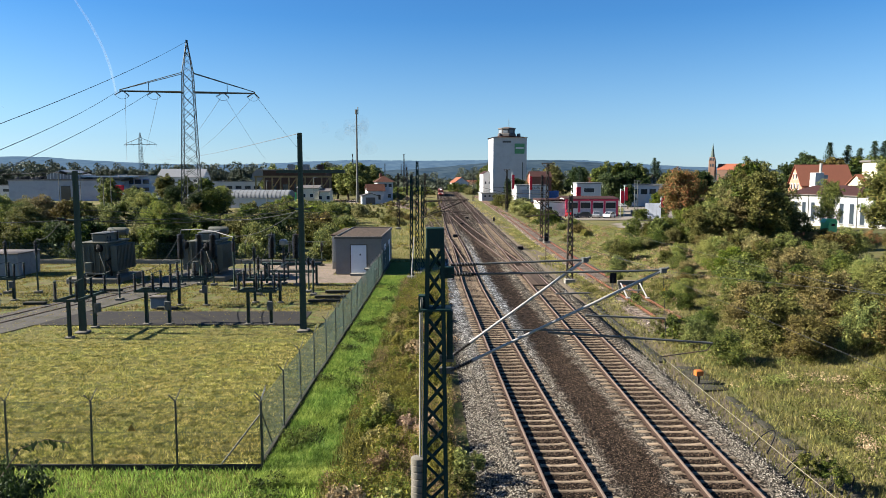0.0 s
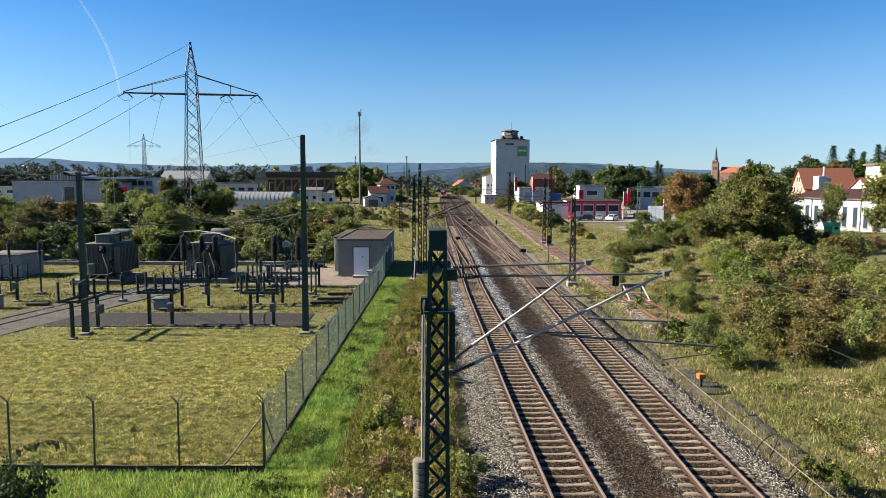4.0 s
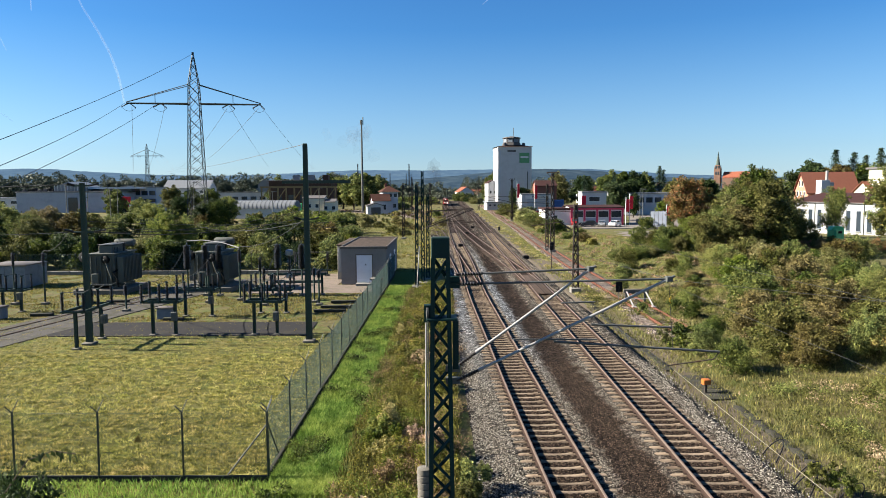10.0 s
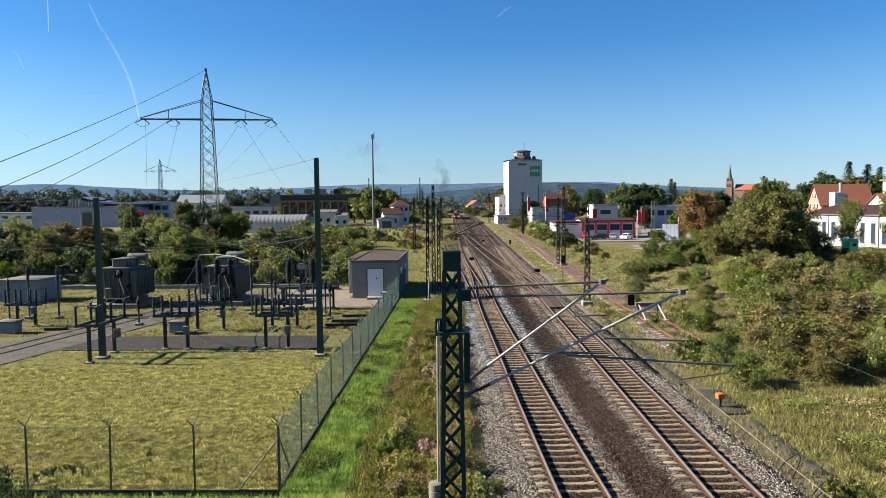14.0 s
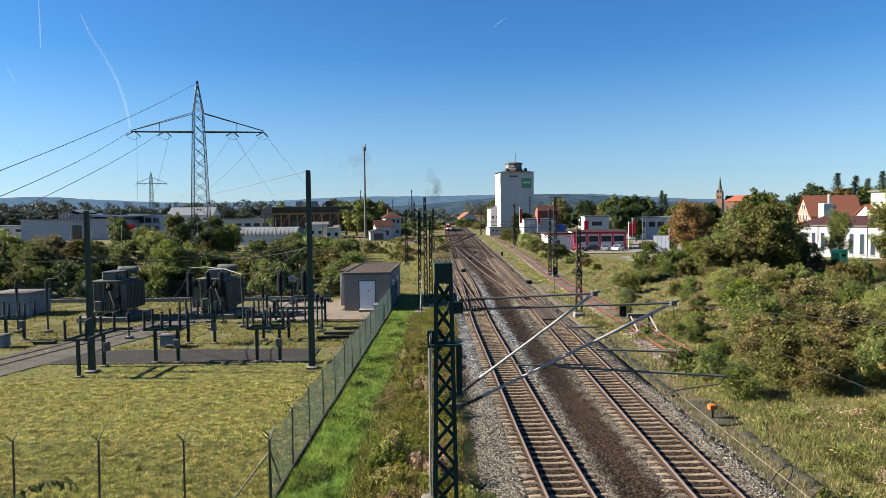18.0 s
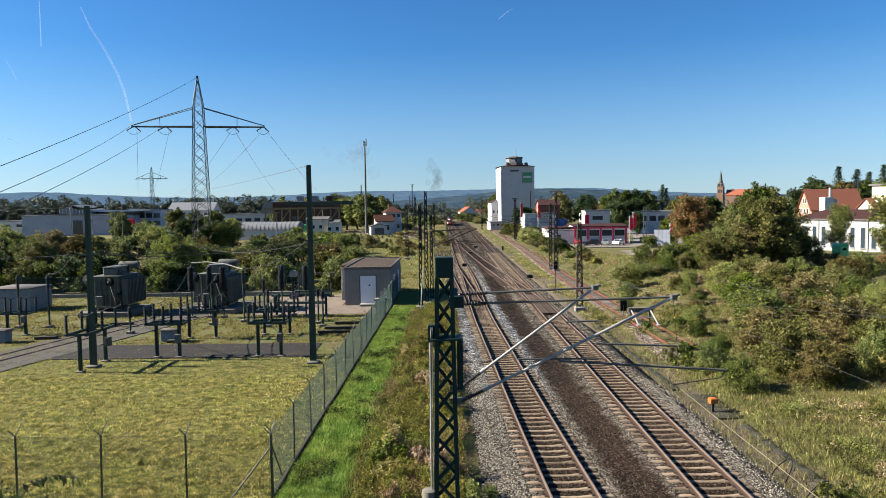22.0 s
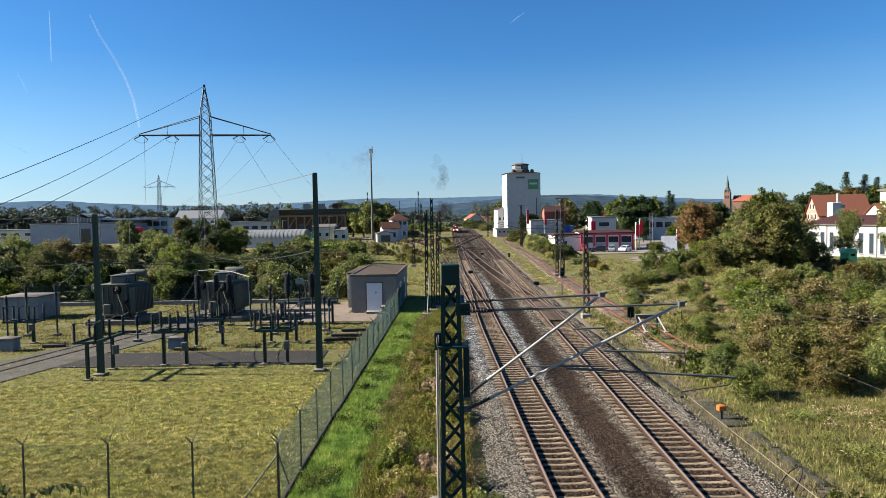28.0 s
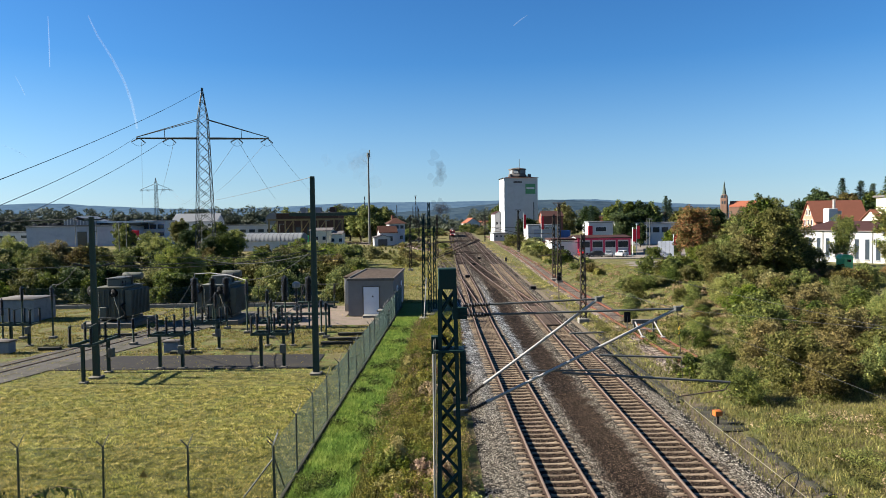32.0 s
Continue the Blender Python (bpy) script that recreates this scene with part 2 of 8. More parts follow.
def ground_mat():
    """Mown lawn, lush strip, weeds and dry meadow on one sheet."""
    m, t, b, p = blank("ground_grass_and_soil")
    xyz = t.nodes.new("ShaderNodeSeparateXYZ")
    link(t, p, xyz.inputs[0])
    big, mid, fine = grain(t, 0.12, 4, vec=p), grain(t, 0.9, 5, vec=p), grain(t, 22, 8, 0.85, vec=p)
    x = maths(t, "ADD", xyz.outputs[0], maths(t, "MULTIPLY_ADD", mid, 1.0, -0.5))
    y = maths(t, "ADD", xyz.outputs[1], maths(t, "MULTIPLY_ADD", mid, 1.4, -0.7))
    lawn = ramp(t, fine, [(0.35, (0.0235, 0.0252, 0.00588)), (0.5, (0.101, 0.0924, 0.0218)), (0.65, (0.302, 0.244, 0.084))])
    lawn = mixc(t, span(t, mid, 0.48, 0.66), lawn, ramp(t, fine, [(0.3, (0.0294, 0.042, 0.0084)), (0.7, (0.109, 0.118, 0.0252))]))
    wide = t.nodes.new("ShaderNodeVectorMath")
    wide.operation = "MULTIPLY"
    link(t, p, wide.inputs[0])
    wide.inputs[1].default_value = (0.4, 1.0, 1.0)
    mown = ramp(t, grain(t, 3.2, 4, 0.65, vec=wide.outputs[0]), [(0.38, (0.5, 0.54, 0.5)), (0.5, (1.0, 1.0, 1.0)), (0.62, (1.45, 1.4, 1.4))])
    lawn = mixc(t, 1.0, lawn, mown, "MULTIPLY")
    lush = ramp(t, fine, [(0.35, (0.0294, 0.0504, 0.00504)), (0.65, (0.109, 0.151, 0.0168))])
    weed = ramp(t, fine, [(0.3, (0.0294, 0.0269, 0.0101)), (0.7, (0.126, 0.101, 0.042))])
    weed = mixc(t, span(t, grain(t, 2.6, 4, 0.7, vec=p), 0.5, 0.62), weed, ramp(t, fine, [(0.4, (0.042, 0.0353, 0.0185)), (0.6, (0.252, 0.202, 0.101))]))
    weed = mixc(t, span(t, mid, 0.45, 0.62), weed, ramp(t, fine, [(0.3, (0.0336, 0.0504, 0.0126)), (0.7, (0.134, 0.16, 0.042))]))
    meadow = ramp(t, fine, [(0.35, (0.042, 0.0403, 0.0134)), (0.65, (0.21, 0.168, 0.0672))])
    meadow = mixc(t, span(t, big, 0.42, 0.6), meadow, ramp(t, fine, [(0.35, (0.0252, 0.0353, 0.0084)), (0.65, (0.101, 0.101, 0.0252))]))
    lawn = mixc(t, maths(t, "MULTIPLY", span(t, y, 40.0, 46.0), 0.85), lawn, weed)
    c = mixc(t, span(t, x, -5.9, -5.7), lawn, lush)
    c = mixc(t, span(t, x, -3.6, -2.6), c, weed)
    c = mixc(t, span(t, y, 76, 82), c, meadow)
    c = mixc(t, span(t, x, 9.8, 10.4), c, ramp(t, fine, [(0.35, (0.042, 0.0336, 0.0235)), (0.65, (0.16, 0.13, 0.0924))]))
    c = mixc(t, span(t, x, 12.3, 13.3), c, mixc(t, 0.5, weed, meadow))
    link(t, c, b.inputs["Base Color"])
    b.inputs["Roughness"].default_value = 0.95
    b.inputs["Specular IOR Level"].default_value = 0.15
    bump(t, b, fine, 0.8, 0.06)
    return m


def clear_mat(name, col, alpha, noisy=0.0):
    """Thin white or grey vapour: part clear, part diffuse."""
    m, t, b, p = blank(name)
    tr, di, tl = t.nodes.new("ShaderNodeBsdfTransparent"), t.nodes.new("ShaderNodeBsdfDiffuse"), t.nodes.new("ShaderNodeBsdfTranslucent")
    di.inputs["Color"].default_value = tl.inputs["Color"].default_value = (*col, 1)
    half, mix = t.nodes.new("ShaderNodeMixShader"), t.nodes.new("ShaderNodeMixShader")
    half.inputs[0].default_value, mix.inputs[0].default_value = 0.5, alpha
    link(t, di.outputs[0], half.inputs[1])
    link(t, tl.outputs[0], half.inputs[2])
    link(t, tr.outputs[0], mix.inputs[1])
    link(t, half.outputs[0], mix.inputs[2])
    link(t, mix.outputs[0], t.nodes["Material Output"].inputs["Surface"])
    return m


def hill_mat(name, lo, hi, haze_glow):
    """The wooded ridge at the horizon; air haze is put into its colour and emission."""
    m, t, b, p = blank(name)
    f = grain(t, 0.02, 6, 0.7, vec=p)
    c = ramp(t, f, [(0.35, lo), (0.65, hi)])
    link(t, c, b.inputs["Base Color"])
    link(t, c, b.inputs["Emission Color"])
    b.inputs["Emission Strength"].default_value = haze_glow
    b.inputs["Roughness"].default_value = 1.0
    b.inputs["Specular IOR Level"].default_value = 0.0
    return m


GREEN_STEEL = surf("green_painted_steel", (0.042, 0.066, 0.054), 0.55, 0.0, 60, 3, 0.25, (0.09, 0.07, 0.05), 0.35)
MAST_STEEL = surf("dark_green_mast_steel", (0.010, 0.034, 0.032), 0.6, 0.0, 50, 4, 0.3, (0.03, 0.035, 0.03), 0.3)
RUST_STEEL = surf("brown_weathered_steel", (0.06, 0.05, 0.04), 0.65, 0.0, 40, 4, 0.35, (0.11, 0.05, 0.03), 0.5)
GALV = surf("galvanised_tube", (0.31, 0.30, 0.285), 0.5, 0.2, 60, 5, 0.2, (0.35, 0.34, 0.32), 0.4)
GALV_DULL = surf("dull_galvanised_steel", (0.12, 0.125, 0.12), 0.6, 0.3, 60, 5, 0.25)
PYLON_STEEL = surf("grey_green_pylon_steel", (0.06, 0.07, 0.07), 0.55, 0.2, 20, 1, 0.2)
PORCELAIN = surf("dark_brown_porcelain", (0.014, 0.010, 0.009), 0.5, 0.0, 30, 3, 0.2, relief=0)
RAIL_SIDE = surf("rusty_rail_steel", (0.05, 0.032, 0.024), 0.75, 0.0, 50, 3, 0.35, (0.065, 0.036, 0.026), 0.5)
RAIL_TOP = surf("polished_rail_head", (0.165, 0.122, 0.10), 0.6, 0.0, 30, 2, 0.15)
RAIL_RED = surf("red_rusted_rail", (0.14, 0.058, 0.037), 0.85, 0.0, 40, 3, 0.4)
SLEEPER = surf("concrete_sleeper", (0.30, 0.23, 0.16), 0.85, 0.0, 60, 3, 0.4, (0.13, 0.09, 0.06), 0.9, 0.5, each=0.35)
WOOD_SLEEPER = surf("tarred_wood_sleeper", (0.085, 0.062, 0.048), 0.85, 0.0, 40, 3, 0.4, (0.13, 0.095, 0.07), 0.5, 0.5, each=0.4)
BALLAST = ballast_mat("ballast_stone", (0.128, 0.112, 0.09), (0.036, 0.025, 0.018), True)
BALLAST_OLD = ballast_mat("weathered_ballast", (0.22, 0.185, 0.16), (0.15, 0.115, 0.094), False)
GROUND = ground_mat()
ASPHALT = surf("old_asphalt", (0.027, 0.0255, 0.025), 0.9, 0.0, 60, 1.2, 0.5, (0.055, 0.048, 0.034), 0.6, 0.5)
PALE_PAVING = surf("pale_paved_yard", (0.19, 0.165, 0.14), 0.9, 0.0, 30, 0.4, 0.25, (0.28, 0.245, 0.205), 0.5)
PINK_GRAVEL = surf("reddish_gravel", (0.20, 0.16, 0.13), 0.95, 0.0, 40, 0.8, 0.5, (0.09, 0.085, 0.05), 0.6, 0.6)
CONCRETE = surf("weathered_concrete", (0.22, 0.21, 0.185), 0.85, 0.0, 40, 2, 0.3, (0.16, 0.15, 0.13), 0.5)
# Dark enough to carry the fence sill's shaded face as well as moss.
CONCRETE_DARK = surf("mossy_dark_concrete", (0.045, 0.042, 0.034), 0.9, 0.0, 40, 2, 0.4, (0.05, 0.06, 0.03), 0.6)
HUT_WALL = surf("grey_render", (0.25, 0.235, 0.215), 0.9, 0.0, 50, 1.5, 0.15, (0.19, 0.17, 0.15), 0.4)
HUT_ROOF = surf("gravelled_flat_roof", (0.085, 0.062, 0.046), 0.95, 0.0, 5, 2.5, 0.7, (0.02, 0.018, 0.014), 0.9, 0.6)
FLASHING = surf("roof_edge_metal", (0.16, 0.14, 0.12), 0.6, 0.3, 40, 3, 0.2)
WHITE_PAINT = surf("white_paint", (0.66, 0.66, 0.65), 0.6, 0.0, 40, 1.5, 0.06, (0.62, 0.60, 0.56), 0.35, 0.15)
# White render darkened in colour to offset full sun on the hall's wall.
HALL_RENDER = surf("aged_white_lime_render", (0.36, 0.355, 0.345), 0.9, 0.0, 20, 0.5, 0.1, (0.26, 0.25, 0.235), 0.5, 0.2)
WHITE_RENDER = surf("white_render", (0.53, 0.525, 0.52), 0.85, 0.0, 30, 0.3, 0.06, (0.42, 0.41, 0.395), 0.55, 0.2)
DOOR_WHITE = surf("white_metal_door", (0.74, 0.76, 0.80), 0.5, 0.0, 40, 2, 0.06, (0.6, 0.6, 0.62), 0.3, 0.1)
XFMR = surf("dark_green_grey_tank", (0.125, 0.13, 0.11), 0.65, 0.0, 30, 1.6, 0.35, (0.115, 0.095, 0.065), 0.6)
KIOSK = surf("blue_grey_cabinet", (0.20, 0.225, 0.25), 0.6, 0.0, 40, 2, 0.12)
PLINTH = surf("pale_plinth_concrete", (0.17, 0.155, 0.13), 0.9, 0.0, 30, 2, 0.3, (0.09, 0.085, 0.065), 0.6)
BLACK = surf("black_rubber", (0.012, 0.012, 0.012), 0.6, 0.0, 40, 3, 0.2)
GLASS = surf("dark_window_glass", (0.03, 0.04, 0.05), 0.12, 0.0, 5, 0.5, 0.2, relief=0)
ALU_WIRE = surf("weathered_aluminium_conductor", (0.11, 0.115, 0.12), 0.7, 0.0, 40, 3, 0.2, relief=0)
WIRE = surf("dark_conductor", (0.04, 0.042, 0.045), 0.85, 0.0, 40, 3, 0.2, relief=0)
COPPER = surf("bright_contact_wire", (0.26, 0.235, 0.16), 0.5, 0.3, 40, 3, 0.1, relief=0)
FENCE_WIRE = surf("green_fence_wire", (0.05, 0.09, 0.07), 0.5, 0.2, 40, 3, 0.2, relief=0)
ORANGE = surf("orange_plastic", (0.42, 0.12, 0.02), 0.5, 0.0, 40, 4, 0.15)
YELLOW = surf("yellow_paint", (0.75, 0.50, 0.03), 0.5, 0.0, 40, 4, 0.15)
ORANGE_TILE = surf("bright_orange_roof_tiles", (0.26, 0.085, 0.05), 0.85, 0.0, 12, 0.8, 0.25, (0.30, 0.12, 0.07), 0.5)
RED_TILE = surf("red_roof_tiles", (0.16, 0.062, 0.04), 0.85, 0.0, 12, 0.8, 0.25, (0.13, 0.055, 0.036), 0.5)
BROWN_ROOF = surf("weathered_brown_tiles", (0.075, 0.034, 0.024), 0.85, 0.0, 12, 0.8, 0.3)
DARK_TILE = surf("dark_red_roof", (0.046, 0.021, 0.018), 0.8, 0.0, 12, 0.6, 0.25, (0.055, 0.027, 0.022), 0.5)
GREY_ROOF = surf("grey_sheet_roof", (0.20, 0.21, 0.22), 0.6, 0.1, 10, 0.4, 0.2, (0.19, 0.19, 0.185), 0.5)
DARK_ROOF = surf("dark_grey_roof", (0.13, 0.12, 0.115), 0.8, 0.0, 10, 0.4, 0.25)
WAREHOUSE = surf("blue_grey_cladding", (0.36, 0.39, 0.45), 0.6, 0.0, 10, 0.3, 0.06)
BROWN_CLAD = surf("rust_brown_cladding", (0.075, 0.045, 0.034), 0.8, 0.0, 10, 0.5, 0.25)
TIMBER = surf("yellowed_timber", (0.22, 0.165, 0.085), 0.8, 0.0, 20, 1, 0.25)
BRICK_RED = surf("red_brick_wall", (0.24, 0.10, 0.07), 0.9, 0.0, 12, 0.8, 0.3, (0.16, 0.10, 0.08), 0.4)
SANDSTONE = surf("brown_church_stone", (0.19, 0.115, 0.083), 0.9, 0.0, 4, 0.2, 0.25)
COPPER_ROOF = surf("verdigris_spire", (0.09, 0.115, 0.10), 0.7, 0.0, 4, 0.2, 0.2)
MAGENTA = surf("magenta_red_paint", (0.60, 0.035, 0.10), 0.5, 0.0, 20, 1, 0.12)
SIGN_RED = surf("red_banner_cloth", (0.70, 0.03, 0.05), 0.7, 0.0, 20, 1, 0.15)
TRAIN_RED = surf("red_train_paint", (0.50, 0.02, 0.02), 0.35, 0.0, 20, 1, 0.1, (0.25, 0.03, 0.03), 0.3)
SIGN_GREEN = surf("green_sign_board", (0.13, 0.33, 0.16), 0.6, 0.0, 10, 0.5, 0.1)
BIN_GREEN = surf("green_plastic", (0.05, 0.56, 0.21), 0.4, 0.0, 20, 1, 0.1)
BLUE = surf("blue_paint", (0.03, 0.12, 0.38), 0.5, 0.0, 20, 1, 0.15)
PINK_WALL = surf("salmon_render", (0.42, 0.20, 0.14), 0.85, 0.0, 20, 0.5, 0.08)
CREAM = surf("cream_render", (0.70, 0.64, 0.50), 0.85, 0.0, 20, 0.5, 0.08)
CAR_WHITE = surf("white_car_paint", (0.80, 0.80, 0.80), 0.2, 0.0, 20, 1, 0.04, relief=0)
CAR_DARK = surf("dark_blue_car_paint", (0.03, 0.04, 0.06), 0.2, 0.1, 20, 1, 0.1, relief=0)
CAR_SILVER = surf("silver_car_paint", (0.45, 0.47, 0.48), 0.25, 0.5, 20, 1, 0.08, relief=0)
CAR_RED = surf("red_car_paint", (0.5, 0.03, 0.03), 0.2, 0.0, 20, 1, 0.08, relief=0)
BARK = surf("grey_brown_bark", (0.10, 0.08, 0.06), 0.95, 0.0, 30, 3, 0.4, relief=0.6)
WARN_YELLOW = surf("warning_plate_yellow", (0.35, 0.22, 0.06), 0.6, 0.0, 20, 3, 0.3)
LEAF_MID = leaf_mat("mid_green_leaves", [(0.1, (0.013, 0.022, 0.005)), (0.5, (0.064, 0.088, 0.016)), (0.9, (0.22, 0.235, 0.042))])
LEAF_DARK = leaf_mat("dark_green_leaves", [(0.1, (0.006, 0.013, 0.004)), (0.5, (0.024, 0.041, 0.011)), (0.9, (0.07, 0.098, 0.022))])
# Greyed, lightened leaf greens: the haze over far trees is put into the colour.
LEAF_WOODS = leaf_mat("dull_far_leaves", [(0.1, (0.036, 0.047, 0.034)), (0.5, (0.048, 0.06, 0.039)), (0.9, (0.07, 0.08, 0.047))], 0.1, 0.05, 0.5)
LEAF_OLIVE = leaf_mat("olive_leaves", [(0.1, (0.018, 0.021, 0.005)), (0.5, (0.09, 0.094, 0.022)), (0.9, (0.225, 0.205, 0.06))])
LEAF_LIGHT = leaf_mat("yellow_green_leaves", [(0.1, (0.035, 0.055, 0.01)), (0.5, (0.115, 0.145, 0.022)), (0.9, (0.26, 0.26, 0.05))], 0.45)
LEAF_RUST = leaf_mat("autumn_leaves", [(0.1, (0.03, 0.03, 0.009)), (0.35, (0.09, 0.085, 0.022)), (0.6, (0.17, 0.09, 0.028)), (0.9, (0.36, 0.12, 0.04))])
LEAF_BRONZE = leaf_mat("bronze_leaves", [(0.1, (0.028, 0.021, 0.008)), (0.5, (0.105, 0.09, 0.026)), (0.9, (0.25, 0.20, 0.06))])
LEAF_WEED = leaf_mat("pale_olive_weed_leaves", [(0.1, (0.05, 0.055, 0.012)), (0.5, (0.20, 0.185, 0.04)), (0.9, (0.40, 0.34, 0.09))])
LEAF_STRAW = leaf_mat("withered_tan_leaves", [(0.1, (0.07, 0.05, 0.025)), (0.5, (0.24, 0.17, 0.09)), (0.9, (0.46, 0.34, 0.19))])
LEAF_PALE = leaf_mat("pale_climber_leaves", [(0.1, (0.09, 0.10, 0.03)), (0.5, (0.28, 0.29, 0.11)), (0.9, (0.48, 0.47, 0.22))])
LEAF_FIR = leaf_mat("fir_needles", [(0.1, (0.008, 0.018, 0.010)), (0.5, (0.022, 0.042, 0.022)), (0.9, (0.05, 0.08, 0.035))], 0.15)
BLADE_LUSH = leaf_mat("lush_grass_blades", [(0.1, (0.02, 0.045, 0.004)), (0.5, (0.115, 0.205, 0.012)), (0.9, (0.30, 0.38, 0.06))], 0.45, 1.6, 1.2)
BLADE_LAWN = leaf_mat("mown_grass_blades", [(0.1, (0.06, 0.066, 0.01)), (0.45, (0.30, 0.285, 0.07)), (0.9, (0.60, 0.52, 0.22))], 0.3, 2.6, 2.2)
BLADE_YARD = leaf_mat("thin_yard_grass_blades", [(0.1, (0.05, 0.05, 0.012)), (0.5, (0.19, 0.165, 0.04)), (0.9, (0.44, 0.35, 0.13))], 0.3)
BLADE_MEADOW = leaf_mat("olive_meadow_blades", [(0.1, (0.045, 0.052, 0.012)), (0.5, (0.15, 0.155, 0.034)), (0.9, (0.32, 0.29, 0.09))], 0.35)
BLADE_DRY = leaf_mat("dry_grass_blades", [(0.1, (0.04, 0.042, 0.013)), (0.5, (0.135, 0.132, 0.036)), (0.9, (0.36, 0.31, 0.12))], 0.35)
VAPOUR = clear_mat("contrail_vapour", (0.95, 0.95, 0.95), 0.028)
SMOKE = clear_mat("thin_grey_smoke", (0.07, 0.07, 0.075), 0.10)
SMOKE_DENSE = clear_mat("dense_dark_smoke", (0.05, 0.05, 0.055), 0.19)
SMOKE_PALE = clear_mat("pale_drifting_smoke", (0.28, 0.28, 0.29), 0.05)
# Blue tones and faint emission of both ridges imitate the haze of distance.
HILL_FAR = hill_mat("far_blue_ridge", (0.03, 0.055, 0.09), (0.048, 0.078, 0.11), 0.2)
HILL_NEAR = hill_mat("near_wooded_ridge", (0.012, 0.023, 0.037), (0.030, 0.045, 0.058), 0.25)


# ---- mesh helpers ----
class Geo:
    """A list of vertices and faces that grows piece by piece."""

    def __init__(self):
        self.v, self.f = [], []

    def add(self, verts, faces):
        k = len(self.v)
        self.v += [tuple(p) for p in verts]
        self.f += [tuple(i + k for i in q) for q in faces]
        return self

    def box(self, c, s, rz=0.0, bev=0.0):
        """A box with its centre and size; bev cuts the upright and top edges."""
        x, y, z = s[0] / 2, s[1] / 2, s[2] / 2
        e = min(bev, x * 0.9, y * 0.9)
        if e:
            ring = [(x - e, -y), (x, -y + e), (x, y - e), (x - e, y), (-x + e, y), (-x, y - e), (-x, -y + e), (-x + e, -y)]
            q = [(a, b, -z) for a, b in ring] + [(a, b, z - e) for a, b in ring]
            q += [(a * (1 - e / x), b * (1 - e / y), z) for a, b in ring]
            fs = [tuple(range(7, -1, -1)), tuple(range(16, 24))]
            fs += [(i, (i + 1) % 8, (i + 1) % 8 + 8, i + 8) for i in range(8)]
            fs += [(i + 8, (i + 1) % 8 + 8, (i + 1) % 8 + 16, i + 16) for i in range(8)]
        else:
            q = [(-x, -y, -z), (x, -y, -z), (x, y, -z), (-x, y, -z), (-x, -y, z), (x, -y, z), (x, y, z), (-x, y, z)]
            fs = [(3, 2, 1, 0), (4, 5, 6, 7), (0, 1, 5, 4), (1, 2, 6, 5), (2, 3, 7, 6), (3, 0, 4, 7)]
        ca, sa = math.cos(radians(rz)), math.sin(radians(rz))
        return self.add([(c[0] + a * ca - b * sa, c[1] + a * sa + b * ca, c[2] + d) for a, b, d in q], fs)

    def rod(self, a, b, r, n=8, r2=None, cap=True):
        """A round or many-sided bar from a to b."""
        a, b = Vector(a), Vector(b)
        d = (b - a).normalized()
        u = d.orthogonal().normalized()
        if abs(d.z) > 0.99:
            u = Vector((1, 0, 0))
        w = d.cross(u)
        r2 = r if r2 is None else r2
        q = []
        for p, k in ((a, r), (b, r2)):
            for i in range(n):
                g = 2 * math.pi * (i + 0.5) / n
                q.append(p + u * (k * math.cos(g)) + w * (k * math.sin(g)))
        fs = [(i, (i + 1) % n, (i + 1) % n + n, i + n) for i in range(n)]
        if cap:
            fs += [tuple(range(n - 1, -1, -1)), tuple(range(n, 2 * n))]
        return self.add(q, fs)

    def bar(self, a, b, w):
        """A square bar."""
        return self.rod(a, b, w * 0.7071, 4)

    def path(self, pts, r, n=4):
        """One bent tube along a line of points."""
        pts = [Vector(p) for p in pts]
        q, fs, u = [], [], None
        for i, p in enumerate(pts):
            d = (pts[min(i + 1, len(pts) - 1)] - pts[max(i - 1, 0)]).normalized()
            u = d.orthogonal() if u is None else u - d * u.dot(d)
            u.normalize()
            w = d.cross(u)
            q += [p + u * (r * math.cos(2 * math.pi * k / n)) + w * (r * math.sin(2 * math.pi * k / n)) for k in range(n)]
            if i:
                o = (i - 1) * n
                fs += [(o + k, o + (k + 1) % n, o + n + (k + 1) % n, o + n + k) for k in range(n)]
        fs += [tuple(range(n)), tuple(range(len(q) - n, len(q)))]
        return self.add(q, fs)

    def lathe(self, o, profile, n=10, axis=None):
        """Turns (radius, height) pairs round an axis through o."""
        ax = Vector(axis or (0, 0, 1)).normalized()
        u = ax.orthogonal().normalized()
        w = ax.cross(u)
        q, o = [], Vector(o)
        for r, h in profile:
            for i in range(n):
                g = 2 * math.pi * i / n
                q.append(o + ax * h + u * (r * math.cos(g)) + w * (r * math.sin(g)))
        fs = []
        for k in range(len(profile) - 1):
            fs += [(k * n + i, k * n + (i + 1) % n, (k + 1) * n + (i + 1) % n, (k + 1) * n + i) for i in range(n)]
        fs += [tuple(range(n - 1, -1, -1)), tuple(range((len(profile) - 1) * n, len(profile) * n))]
        return self.add(q, fs)

    def prism(self, ring, a, b, axis="z"):
        """A flat outline pushed from a to b along an axis."""
        n = len(ring)
        put = {"z": lambda p, h: (p[0], p[1], h), "y": lambda p, h: (p[0], h, p[1]), "x": lambda p, h: (h, p[0], p[1])}[axis]
        q = [put(p, a) for p in ring] + [put(p, b) for p in ring]
        fs = [(i, (i + 1) % n, (i + 1) % n + n, i + n) for i in range(n)]
        fs += [tuple(range(n - 1, -1, -1)), tuple(range(n, 2 * n))]
        return self.add(q, fs)

    def mesh(self, name):
        me = bpy.data.meshes.new(name)
        me.from_pydata(self.v, [], self.f)
        me.validate()
        bm = bmesh.new()
